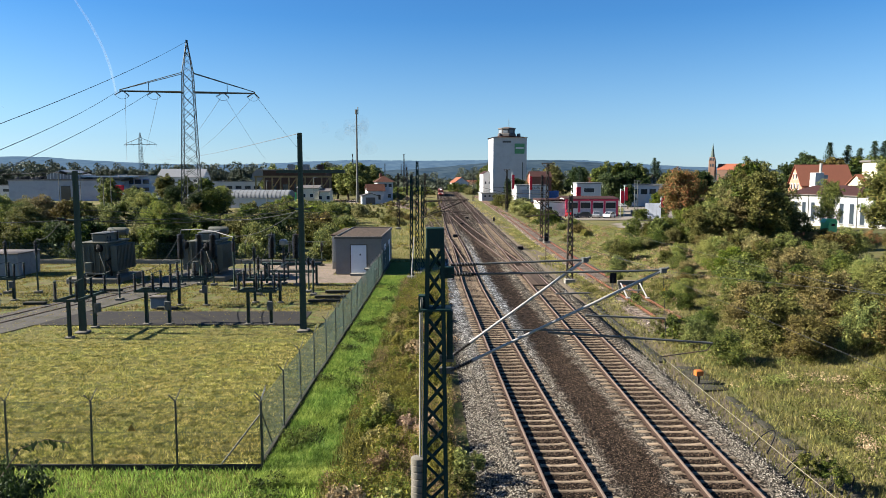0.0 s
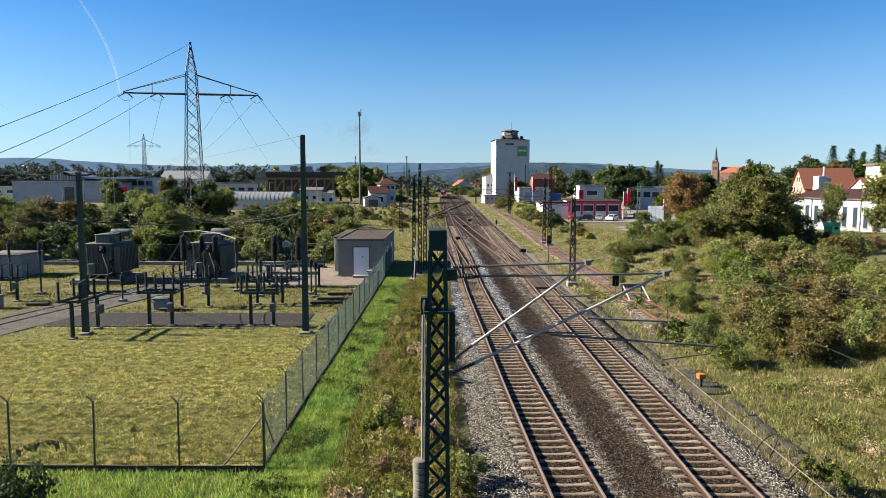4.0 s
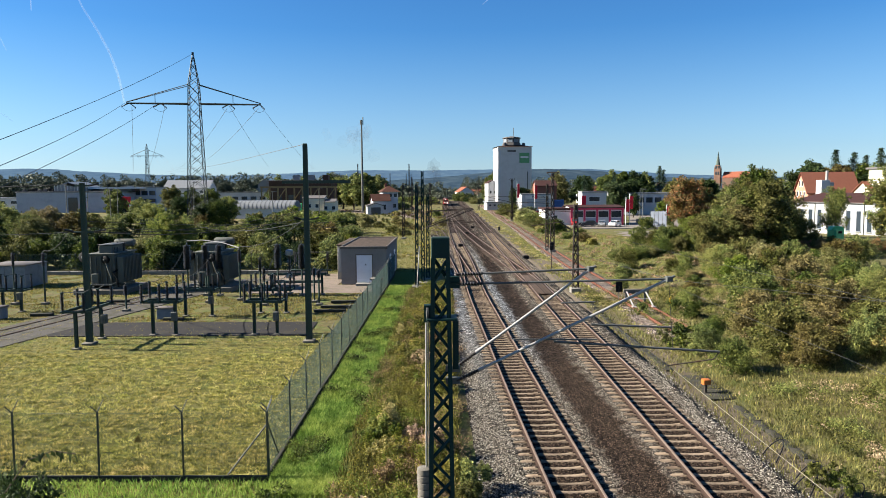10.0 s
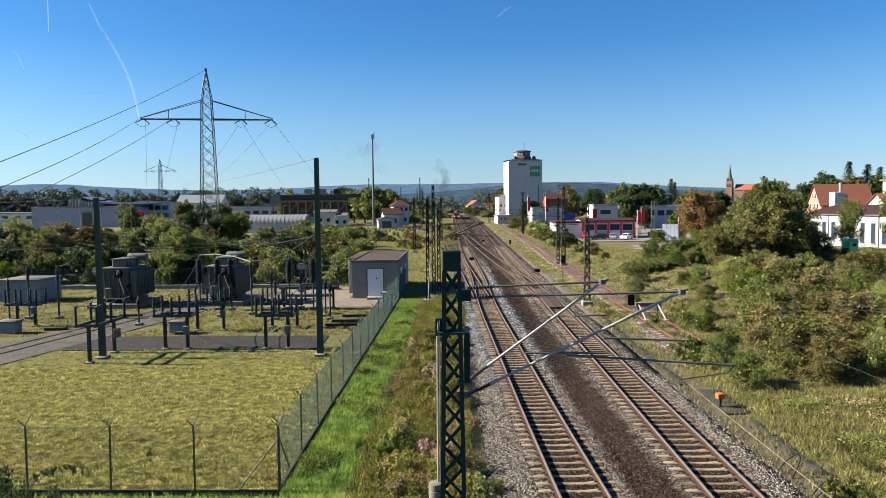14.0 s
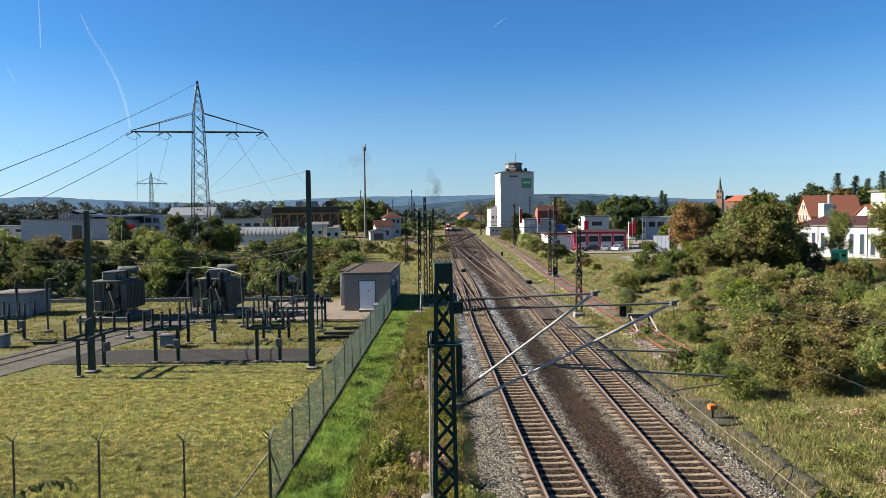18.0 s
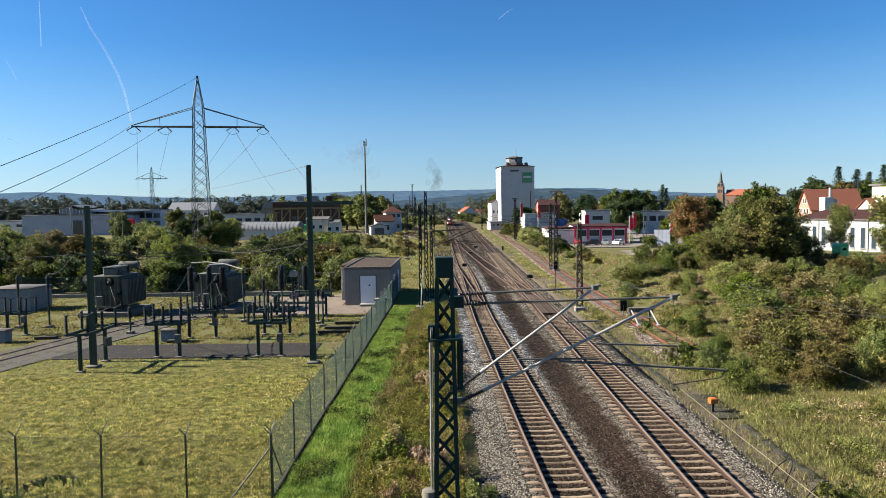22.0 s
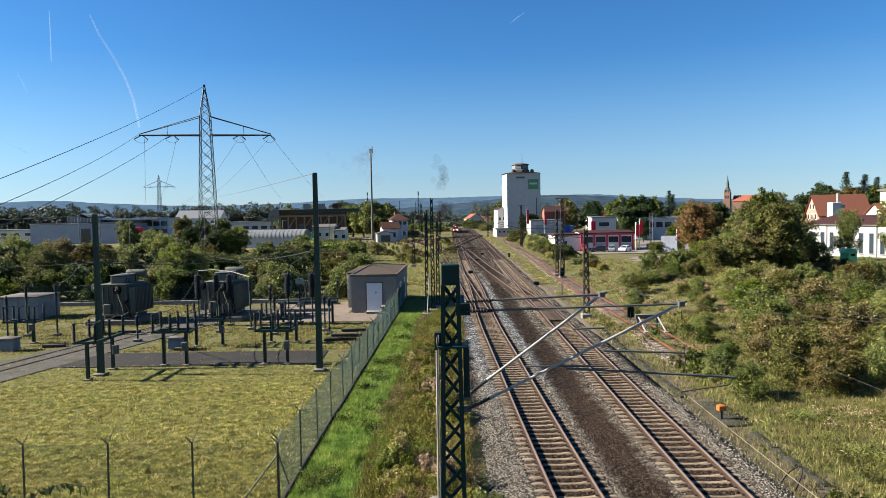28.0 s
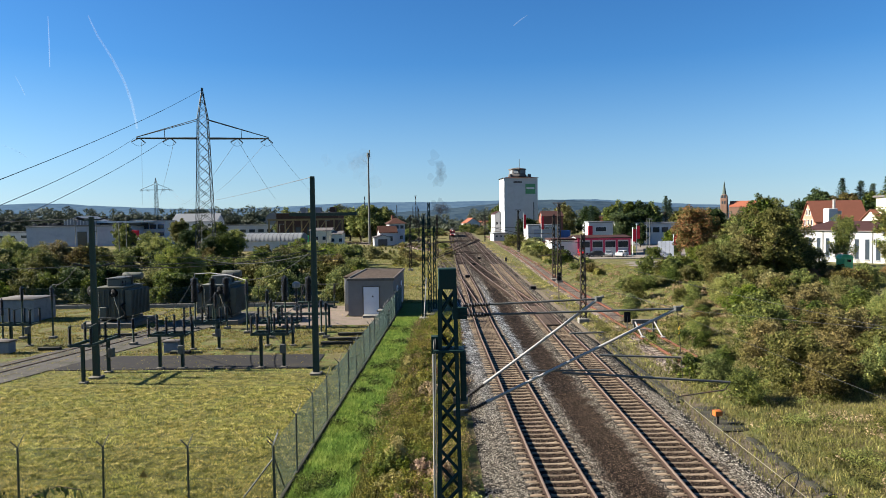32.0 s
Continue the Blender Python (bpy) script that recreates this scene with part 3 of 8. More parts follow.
        bm.from_mesh(me)
        bmesh.ops.recalc_face_normals(bm, faces=bm.faces)
        bm.to_mesh(me)
        bm.free()
        me.shade_smooth()
        me.set_sharp_from_angle(angle=radians(40))
        return me


def part(name, g, material, parent=None, label=""):
    me = g.mesh(name) if isinstance(g, Geo) else g
    if not me.materials:
        me.materials.append(material)
    ob = new(name, me)
    ob.parent = parent
    return tagged(ob, label)


def thing(name, label, category, at=(0, 0, 0), rz=0.0, group="", kind=""):
    e = new(name)
    e.matrix_basis = pose(*at, 0, 0, rz)
    return tagged(e, label, category, group, kind)


def share(me, name, parent, m, material=None):
    """One more object on a mesh that others use as well."""
    ob = new(name, me)
    ob.parent = parent
    ob.matrix_basis = m
    return ob


def quads(name, v, f, material):
    me = bpy.data.meshes.new(name)
    me.from_pydata(v.tolist(), [], f.tolist())
    me.materials.append(material)
    return me


def leaf_mesh(name, pts, size, material, rng, flat=0.0, slim=0.55):
    """Leaves or leaf clumps: one bent lozenge of two faces each."""
    n = len(pts)
    d = rng.normal(size=(n, 3))
    d[:, 2] *= 1 - flat
    d /= np.linalg.norm(d, axis=1, keepdims=True)
    e = rng.normal(size=(n, 3))
    e -= (e * d).sum(1, keepdims=True) * d
    e /= np.linalg.norm(e, axis=1, keepdims=True)
    k = np.cross(d, e)
    s = (size * rng.uniform(0.6, 1.4, n))[:, None]
    a, c = pts - d * s * 0.5, pts + d * s * 0.5
    l, r = pts + (e * slim + k * 0.15) * s * 0.5, pts + (-e * slim + k * 0.15) * s * 0.5
    v = np.stack([a, l, c, r], 1).reshape(-1, 3)
    i = np.arange(n)[:, None] * 4
    f = np.concatenate([i + [0, 1, 2], i + [0, 2, 3]], 0)
    return quads(name, v, f, material)


def blade_mesh(name, pts, height, width, material, rng, lean=0.5):
    """Grass blades: one bent triangle strip each."""
    n = len(pts)
    g = rng.uniform(0, 2 * np.pi, n)
    h = (height * rng.uniform(0.5, 1.3, n))
    w = width * rng.uniform(0.6, 1.3, n)
    side = np.stack([np.cos(g), np.sin(g), 0 * g], 1) * w[:, None] / 2
    g2 = rng.uniform(0, 2 * np.pi, n)
    off = np.stack([np.cos(g2), np.sin(g2), 0 * g], 1) * (h * lean * rng.uniform(0.1, 1.0, n))[:, None]
    up = np.zeros((n, 3))
    up[:, 2] = h
    v = np.stack([pts - side, pts + side, pts + side * 0.7 + up * 0.6 + off * 0.35, pts - side * 0.7 + up * 0.6 + off * 0.35, pts + up + off], 1).reshape(-1, 3)
    i = np.arange(n)[:, None] * 5
    f = np.concatenate([i + [0, 1, 2], i + [0, 2, 3], i + [3, 2, 4]], 0)
    return quads(name, v, f, material)


def cloud(rng, n, blobs, shell=0.45):
    """Points near the skin of ellipsoid clumps (x, y, z, rx, ry, rz)."""
    b = np.array(blobs, float)
    vol = (b[:, 3] * b[:, 4] * b[:, 5]) ** 0.67
    k = rng.choice(len(b), n, p=vol / vol.sum())
    d = rng.normal(size=(n, 3))
    d /= np.linalg.norm(d, axis=1, keepdims=True)
    r = 1 - shell * rng.uniform(0, 1, n) ** 1.5 + rng.normal(0, 0.06, n)
    p = b[k, :3] + d * r[:, None] * b[k, 3:]
    return p[p[:, 2] > 0.02]


# ---- ground ----
def rise(x, y):
    """Height of the ground: level by the rails, a low bank on the overgrown side."""
    b = min(max((x - 15) / 14, 0), 1)
    near = min(max((150 - y) / 40, 0), 1)
    bed = -0.25 if 1.5 < x < 10.5 and y < 590 else 0.0
    cess = min(max((x - 10.2) / 0.3, 0), 1) * min(max((14.6 - x) / 2.2, 0), 1) * min(max((56 - y) / 8, 0), 1) * -0.34
    return -0.07 + bed + cess + 1.3 * b * b * (3 - 2 * b) * near + 0.04 * math.sin(x * 0.7) * math.sin(y * 0.45) * b


def build_ground():
    xs = [-3900, -2000, -1000, -600, -400, -250, -150, -100, -70] + [i * 2.0 for i in range(-25, 6)] + [10.2, 10.5, 11.2, 12.0, 12.6, 13.2, 13.9, 14.6, 15.4] + [i * 2.0 for i in range(8, 46)] + [100, 130, 180, 260, 400, 700, 1200, 2200, 3900]
    ys = [-300, -100, -40] + [i * 3.0 for i in range(-8, 45)] + [150, 180, 230, 300, 420, 600, 900, 1400, 2400, 3900]
    v = [(x, y, rise(x, y)) for y in ys for x in xs]
    n = len(xs)
    f = [(j * n + i, j * n + i + 1, j * n + n + i + 1, j * n + n + i) for j in range(len(ys) - 1) for i in range(n - 1)]
    ob = part("ground", Geo().add(v, f), GROUND)
    tagged(ob, "grassy ground with mown lawn, weeds and dry meadow", "ground", kind="structure")


build_ground()


def sheet(name, ring, z, material, label, thick=0.05):
    g = Geo().prism(ring, z - thick, z)
    return tagged(part(name, g, material), label, name.replace("_", " "), kind="structure")


def strip(name, rows, material, label, category):
    """A bed laid along y: rows of (y, [(x, z), ...]) across it."""
    n = len(rows[0][1])
    v = [(x, y, z) for y, cross in rows for x, z in cross]
    f = [(j * n + i, j * n + i + 1, j * n + n + i + 1, j * n + n + i) for j in range(len(rows) - 1) for i in range(n - 1)]
    return tagged(part(name, Geo().add(v, f), material), label, category, kind="structure")


# ---- tracks ----
GAUGE = 1.507


def way(points):
    """x along y, smoothed."""
    py, px = [p[1] for p in points], [p[0] for p in points]

    def at(y):
        w = 4 + y * 0.06
        return sum(float(np.interp(y + w * k, py, px)) for k in (-1, -0.5, 0, 0.5, 1)) / 5
    return at


MAIN_LEFT = way([(4.6, 0), (3.85, 19), (3.46, 28), (2.95, 45), (2.45, 60), (2.30, 87), (1.5, 122), (0.75, 169), (-1.35, 412), (-2.2, 600)])
MAIN_RIGHT = way([(8.3, 0), (8.38, 19), (8.40, 81), (8.65, 146), (9.45, 344), (10.4, 600)])
SIDING = way([(14.9, 40), (14.85, 60), (14.75, 74), (14.95, 98), (16.6, 169), (18.9, 344), (21, 600)])
BRANCH = way([(2.45, 60), (1.5, 80), (0.15, 111), (-2.4, 159), (-5.9, 214), (-13.5, 318), (-24, 420)])
CROSSOVER = way([(8.4, 62), (7.5, 84), (6.3, 101), (4.7, 131), (3.0, 170), (1.6, 205), (0.0, 260)])
YARD = way([(-5.9, 214), (-9, 235), (-20, 275), (-40, 310), (-60, 330)])

HEAD = [(-0.037, 0.133), (0.037, 0.133), (0.037, 0.163), (0.028, 0.172), (-0.028, 0.172), (-0.037, 0.163)]
WEB = [(-0.075, 0.0), (0.075, 0.0), (0.075, 0.012), (0.012, 0.032), (0.012, 0.134), (-0.012, 0.134), (-0.012, 0.032), (-0.075, 0.012)]


def sweep(curve, off, y0, y1, ring):
    g, y, ys = Geo(), y0, []
    while y < y1:
        ys.append(y)
        y += max(1.5, y * 0.03)
    ys.append(y1)
    n = len(ring)
    v = [(curve(q) + off + a, q, b) for q in ys for a, b in ring]
    f = [(j * n + i, j * n + (i + 1) % n, j * n + n + (i + 1) % n, j * n + n + i) for j in range(len(ys) - 1) for i in range(n)]
    f += [tuple(range(n)), tuple(range(len(v) - n, len(v)))]
    return g.add(v, f)


def two_tone(name, g1, m1, g2, m2):
    k = len(g1.f)
    g = Geo().add(g1.v, g1.f).add(g2.v, g2.f)
    me = g.mesh(name)
    me.materials.append(m1)
    me.materials.append(m2)
    if len(me.polygons) == len(g.f):
        me.polygons.foreach_set("material_index", [0] * k + [1] * len(g2.f))
    return me


def concrete_sleeper():
    """A waisted beam, highest under the rails, with the rail clips on it."""
    g, c = Geo(), Geo()
    seats = [(-1.3, -0.012, 0.055), (-1.22, 0.004, 0.062), (-0.9, 0.012, 0.066), (-0.58, 0.008, 0.062), (-0.3, -0.02, 0.052), (0, -0.026, 0.05), (0.3, -0.02, 0.052), (0.58, 0.008, 0.062), (0.9, 0.012, 0.066), (1.22, 0.004, 0.062), (1.3, -0.012, 0.055)]
    v = [(x, y, z) for x, top, w in seats for y, z in ((-w - 0.06, -0.2), (w + 0.06, -0.2), (w + 0.02, top - 0.02), (w, top), (-w, top), (-w - 0.02, top - 0.02))]
    f = [(j * 6 + i, j * 6 + (i + 1) % 6, j * 6 + 6 + (i + 1) % 6, j * 6 + 6 + i) for j in range(len(seats) - 1) for i in range(6)]
    g.add(v, f + [tuple(range(6)), tuple(range(len(v) - 6, len(v)))])
    for s in (-1, 1):
        for d in (-0.11, 0.11):
            c.box((s * GAUGE / 2 + d, 0, 0.025), (0.08, 0.1, 0.045))
    return two_tone("concrete_sleeper", g, SLEEPER, c, RAIL_SIDE)


def wood_sleeper(length, timber):
    g, c = Geo(), Geo()
    g.box((0, 0, -0.09), (length, 0.25, 0.18), 0, 0.012)
    for s in (-1, 1):
        c.box((s * GAUGE / 2, 0, 0.01), (0.36, 0.16, 0.02))
    return two_tone("wood_sleeper", g, timber, c, RAIL_SIDE)


PALE_SLEEPER = surf("bleached_wood_sleeper", (0.24, 0.20, 0.165), 0.9, 0.0, 40, 3, 0.4, (0.15, 0.115, 0.09), 0.6, 0.5, each=0.4)
CONC_MESH, WOOD_MESH, PALE_MESH = concrete_sleeper(), wood_sleeper(2.6, WOOD_SLEEPER), wood_sleeper(2.6, PALE_SLEEPER)


def track(label, curve, y0, y1, mesh, rail_mat, head_mat, pieces, step=0.6):
    t = thing("railway_track", label, "railway track", (0, 0, 0))
    for s in (-1, 1):
        r = part("rail", sweep(curve, s * GAUGE / 2, y0, y1, WEB), rail_mat, t, "brown rusted rail")
        part("running_head", sweep(curve, s * GAUGE / 2, y0, y1, HEAD), head_mat, r)
    y, k, rest = y0 + 0.3, 0, Geo()
    while y < y1 - 0.2:
        turn = math.degrees(math.atan((curve(y + 1) - curve(y - 1)) / -2))
        if k < pieces:
            share(mesh, "sleeper", t, pose(curve(y) + random.uniform(-0.012, 0.012), y + random.uniform(-0.015, 0.015), 0, 0, 0, turn + random.uniform(-0.5, 0.5)))
        else:
            rest.box((curve(y), y, -0.1), (2.6, 0.24, 0.2), turn)
        y, k = y + step, k + 1
    if rest.v:
        tagged(part("sleeper_row", rest, WOOD_SLEEPER if mesh is not PALE_MESH else PALE_SLEEPER, t), kind="stuff")
    return t


track("straight main line of concrete sleepers and worn rails", MAIN_RIGHT, -20.8, 560, CONC_MESH, RAIL_SIDE, RAIL_TOP, 280)
track("main line bending through points towards the station", MAIN_LEFT, -20.8, 560, CONC_MESH, RAIL_SIDE, RAIL_TOP, 280)
track("disused siding with red-rusted rails and weathered sleepers", SIDING, 43.5, 420, PALE_MESH, RAIL_RED, RAIL_RED, 200, 0.65)
track("branch track curving away from the main line", BRANCH, 66, 400, WOOD_MESH, RAIL_SIDE, RAIL_TOP, 60, 0.65)
track("crossover track linking the two main lines", CROSSOVER, 66, 250, WOOD_MESH, RAIL_SIDE, RAIL_TOP, 60, 0.65)
track("yard track curving away past the signal box", YARD, 216, 328, WOOD_MESH, RAIL_SIDE, RAIL_SIDE, 0, 0.65)


def ballast_rows():
    rows, y = [], -22.0
    while y < 600:
        a = min(MAIN_LEFT(y), BRANCH(y) if 66 < y < 200 else 99, 99) - 2.45
        a = min(a, 1.45 - (y - 19) * 0.028) if y < 45 else a
        b = 10.6 if y < 100 else MAIN_RIGHT(y) + 2.3
        cross = []
        for i in range(71):
            x = a + 0.3 + (b - a - 0.6) * i / 70
            z = -0.05
            for c in (MAIN_LEFT(y), MAIN_RIGHT(y)):
                if abs(x - c) < 1.3:
                    z = -0.05 if abs(x - c) < 0.7 else -0.035
                elif abs(x - c) < 1.9:
                    z = 0.0
            mid = (MAIN_LEFT(y) + MAIN_RIGHT(y)) / 2
            z -= 0.05 * max(0.0, 1 - abs(x - mid) / 1.2)
            cross.append((x, z + 0.018 * math.sin(y * 3.1 + i * 2.3)))
        rows.append((y, [(a - 0.45, -0.22)] + cross + [(b + 0.12, -0.2), (b + 0.42, -0.5)]))
        y += max(0.7, y * 0.02)
    return rows


strip("ballast_bed", ballast_rows(), BALLAST, "grey crushed-stone ballast with a brown strip between the tracks", "ballast")


def loose_stones():
    """Broken stones lying on the nearest stretch of the bed."""
    rng = np.random.default_rng(8)
    n = 64000
    y = 15.5 + 21.0 * rng.uniform(0, 1, n)
    a = np.array([MAIN_LEFT(q) for q in y])
    x = rng.uniform(0.9, 10.9, n)
    left, mid = x - a, (a + 8.38) / 2
    z = np.where((np.abs(np.abs(left) - 1.62) < 0.28) | (np.abs(np.abs(x - 8.38) - 1.62) < 0.28), 0.0, -0.05)
    z = z - 0.05 * np.maximum(0, 1 - np.abs(x - mid) / 1.2)
    own = np.minimum(np.abs(left), np.abs(x - 8.38))
    z = np.where(own < 1.3, np.where(own < 0.7, -0.05, -0.04), z)
    k = (x < 1.2 - (y - 19) * 0.028 - 0.3 + rng.uniform(-0.4, 0.2, n)) | (x > 10.55 + rng.uniform(-0.3, 0.4, n))
    k |= (np.abs(np.abs(left) - GAUGE / 2) < 0.11) | (np.abs(np.abs(x - 8.38) - GAUGE / 2) < 0.11)
    slot = (y - 8.3) % 0.6
    k |= ((np.abs(left) < 1.33) | (np.abs(x - 8.38) < 1.33)) & ((slot < 0.15) | (slot > 0.45))
    p = np.stack([x, y, z + 0.012], 1)[~k]
    m = len(p)
    base = np.array([(1, 0, 0), (0, 1, 0), (-1, 0, 0), (0, -1, 0), (0, 0, 1), (0, 0, -1)], float)
    v = base[None] * rng.uniform(0.55, 1.3, (m, 6, 1)) + rng.normal(0, 0.18, (m, 6, 3))
    g = rng.uniform(0, 6.28, m)
    c, s_ = np.cos(g)[:, None], np.sin(g)[:, None]
    vx, vy = v[:, :, 0] * c - v[:, :, 1] * s_, v[:, :, 0] * s_ + v[:, :, 1] * c
    v = np.stack([vx, vy, v[:, :, 2] * 0.75], 2) * rng.uniform(0.016, 0.034, m)[:, None, None] + p[:, None]
    i = np.arange(m)[:, None] * 6
    f = np.concatenate([i + t_ for t_ in ([0, 1, 4], [1, 2, 4], [2, 3, 4], [3, 0, 4], [1, 0, 5], [2, 1, 5], [3, 2, 5], [0, 3, 5])], 0)
    ob = part("ballast_stones", quads("ballast_stones", v.reshape(-1, 3), f, STONE), STONE)
    tagged(ob, "loose broken ballast stones between the rails", "ballast", kind="stuff")


def stone_mat():
    m, t, b, p = blank("broken_stone")
    gi = t.nodes["Geometry"].outputs["Random Per Island"]
    xyz = t.nodes.new("ShaderNodeSeparateXYZ")
    link(t, p, xyz.inputs[0])
    x = maths(t, "ADD", xyz.outputs[0], maths(t, "MULTIPLY_ADD", grain(t, 1.3, 5, vec=p), 1.6, -0.8))
    rust, fresh = dust_bands(t, x, xyz.outputs[1])
    a = ramp(t, gi, [(0.0, (0.03, 0.027, 0.022)), (0.5, (0.135, 0.117, 0.092)), (1.0, (0.36, 0.33, 0.28))])
    c = ramp(t, gi, [(0.0, (0.012, 0.009, 0.007)), (0.6, (0.04, 0.028, 0.02)), (1.0, (0.13, 0.093, 0.065))])
    a = mixc(t, fresh, a, ramp(t, gi, [(0.0, (0.08, 0.085, 0.09)), (0.5, (0.22, 0.235, 0.25)), (1.0, (0.46, 0.48, 0.50))]))
    link(t, mixc(t, rust, a, c), b.inputs["Base Color"])
    b.inputs["Roughness"].default_value = 0.95
    b.inputs["Specular IOR Level"].default_value = 0.08
    return m


STONE = stone_mat()
loose_stones()
side_rows = [(y, [(SIDING(y) - 1.9, -0.2), (SIDING(y) - 1.4, -0.04), (SIDING(y) + 1.4, -0.04), (SIDING(y) + 1.9, -0.2)]) for y in list(range(42, 120, 3)) + list(range(120, 430, 10))]
side_rows = [(y, [(c[0][0] - 0.4, -0.5)] + c[1:]) for y, c in side_rows]
strip("siding_bed", side_rows, BALLAST_OLD, "reddish weathered ballast under the siding", "ballast")
br_rows = [(y, [(BRANCH(y) - 2.3, -0.2), (BRANCH(y) - 1.7, -0.055), (BRANCH(y) + 1.7, -0.055), (BRANCH(y) + 2.2, -0.2)]) for y in list(range(100, 200, 5)) + list(range(200, 400, 10))]
strip("branch_bed", br_rows, BALLAST_OLD, "brown weathered ballast under the branch track", "ballast")
sheet("yard_gravel", [(-66, 322), (-44, 300), (-22, 262), (-11, 225), (-7, 214), (-4, 222), (-8, 255), (-20, 300), (-40, 330), (-60, 345)], -0.03, BALLAST_OLD, "brown gravel of the curving yard tracks")

# crossing boards, point machine and buffer stop
def boards():
    t = thing("crossing_deck", "weathered timber boards laid level with the rails", "crossing deck", (8.4, 66, 0))
    for i in range(9):
        part("plank", Geo().box((-0.55 + i * 0.137, 0, 0.10), (0.125, 13, 0.05), 0, 0.008), WOOD_SLEEPER, t)


boards()


def buffer_stop():
    t = thing("buffer_stop", "grey steel buffer stop with a pale beam", "buffer stop", (14.85, 54.5, 0.0))
    part("beam", Geo().box((0, 0, 1.05), (2.0, 0.22, 0.34), 0, 0.03), PLINTH, t, "pale wooden buffer beam")
    for s in (-0.75, 0.75):
        part("brace", Geo().rod((s, -0.1, 1.0), (s, -2.3, 0.17), 0.06, 6), GALV, t)
        part("upright", Geo().box((s, 0.12, 0.6), (0.14, 0.12, 0.95), 0, 0.01), GALV_DULL, t)
        part("foot_plate", Geo().box((s, -2.3, 0.2), (0.3, 0.4, 0.06)), GALV, t)
    part("cross_tie", Geo().rod((-0.75, -1.1, 0.6), (0.75, -1.1, 0.6), 0.04, 6), GALV, t)
    m = thing("signal_board", "black square stop board on a short post", "signal", (13.75, 55.5, 0))
    part("post", Geo().rod((0, 0, -0.1), (0, 0, 1.3), 0.04, 6), GALV_DULL, m)
    part("board", Geo().box((0, 0, 1.25), (0.5, 0.06, 0.85), 0, 0.01), BLACK, m)
    y = thing("marker_post", "short yellow marker post in the grass", "marker post", (17.1, 53.0, rise(17, 53)))
    part("post", Geo().box((0, 0, 0.4), (0.12, 0.1, 0.85), 0, 0.01), YELLOW, y)


buffer_stop()


def trackside():
    d = thing("cable_chamber", "dark weathered concrete cable chamber covers beside the track", "cable chamber", (12.35, 32.5, -0.44))
    for i in range(5):
        part("cover_slab", Geo().box((0.05, -1.6 + i * 0.8, 0.06), (1.25, 0.78, 0.14), random.uniform(-1, 1), 0.015), CONCRETE_DARK, d)
    o = thing("indicator_box", "orange signal box on a short dark post", "indicator box", (11.9, 31.5, -0.36))
    part("post", Geo().box((0, 0, 0.2), (0.1, 0.1, 0.5)), RUST_STEEL, o)
    part("box", Geo().box((0, 0, 0.56), (0.36, 0.3, 0.24), 8, 0.02), ORANGE, o)
    c = thing("cable_trough", "mossy concrete cable trough with lids along the track", "cable trough", (0, 0, 0))
    me = Geo().box((0, 0, 0), (0.34, 0.96, 0.12), 0, 0.012).mesh("trough_lid")
    me.materials.append(CONCRETE_DARK)
    y = 14.0
    while y < 60:
        x = 12.5 if y < 30 else 11.5
        if not 29.8 < y < 35.2:
            share(me, "trough_lid", c, pose(x + random.uniform(-0.03, 0.03), y, rise(x, y) + 0.04 + random.uniform(-0.015, 0.01), 0, random.uniform(-1, 1), random.uniform(-1.5, 1.5)))
        y += 1.0
    for cx, cy in ((10.6, 19.8), (11.1, 20.6), (11.5, 19.0), (10.9, 22.5)):
        k = thing("loose_cable", "black cable looping out of the ballast", "cable", (cx * 1.04, cy * 1.04, rise(cx * 1.04, cy * 1.04)))
        pts = [(0.0, 0.0, -0.2)] + [(0.35 * math.sin(a * 1.3), 0.5 * a / 3, 0.75 * math.sin(a)) for a in [i * 0.3 for i in range(11)]]
        part("strand", Geo().path(pts, 0.022, 6), BLACK, k)


trackside()


def point_machine(x, y, rz):
    t = thing("point_machine", "dark steel point machine beside the points", "point machine", (x, y, -0.05), rz, group="point machines of the station throat")
    part("housing", Geo().box((0, 0, 0.22), (0.75, 0.95, 0.42), 0, 0.05), BLACK, t)
    part("lid", Geo().box((0, 0, 0.45), (0.65, 0.85, 0.06), 0, 0.02), RUST_STEEL, t)
    part("rod", Geo().rod((0.3, 0, 0.12), (1.6, 0, 0.12), 0.03, 6), RUST_STEEL, t)


for x, y in ((2.0, 112.5), (3.9, 144.8), (-0.9, 128.0), (5.8, 168.0), (10.3, 92.0)):
    point_machine(x, y, 3)
low = thing("dwarf_signal", "black dwarf signal on a short post", "signal", (10.9, 148.2, -0.25))
part("post", Geo().rod((0, 0, 0), (0, 0, 0.9), 0.06, 8), GALV_DULL, low)
part("head", Geo().box((0, 0, 1.1), (0.4, 0.3, 0.8), 0, 0.05), BLACK, low)
for z in (0.92, 1.28):
    part("lens", Geo().lathe((0, -0.155, z), [(0.1, 0), (0.1, -0.05), (0.02, -0.06)], 10, (0, 1, 0)), GLASS, low)
post = thing("trackside_telephone", "dark box on a slim steel post beside the siding", "signal post", (11.3, 75.6, -0.15))
part("post", Geo().rod((0, 0, 0), (0, 0, 3.6), 0.045, 8), RUST_STEEL, post)
part("box", Geo().box((0, -0.05, 3.1), (0.42, 0.3, 0.85), 0, 0.03), BLACK, post)


# ---- overhead line ----
def sag(a, b, dip, n=14):
    return [tuple(a[i] + (b[i] - a[i]) * k / n - (dip * 4 * (k / n) * (1 - k / n) if i == 2 else 0) for i in range(3)) for k in range(n + 1)]


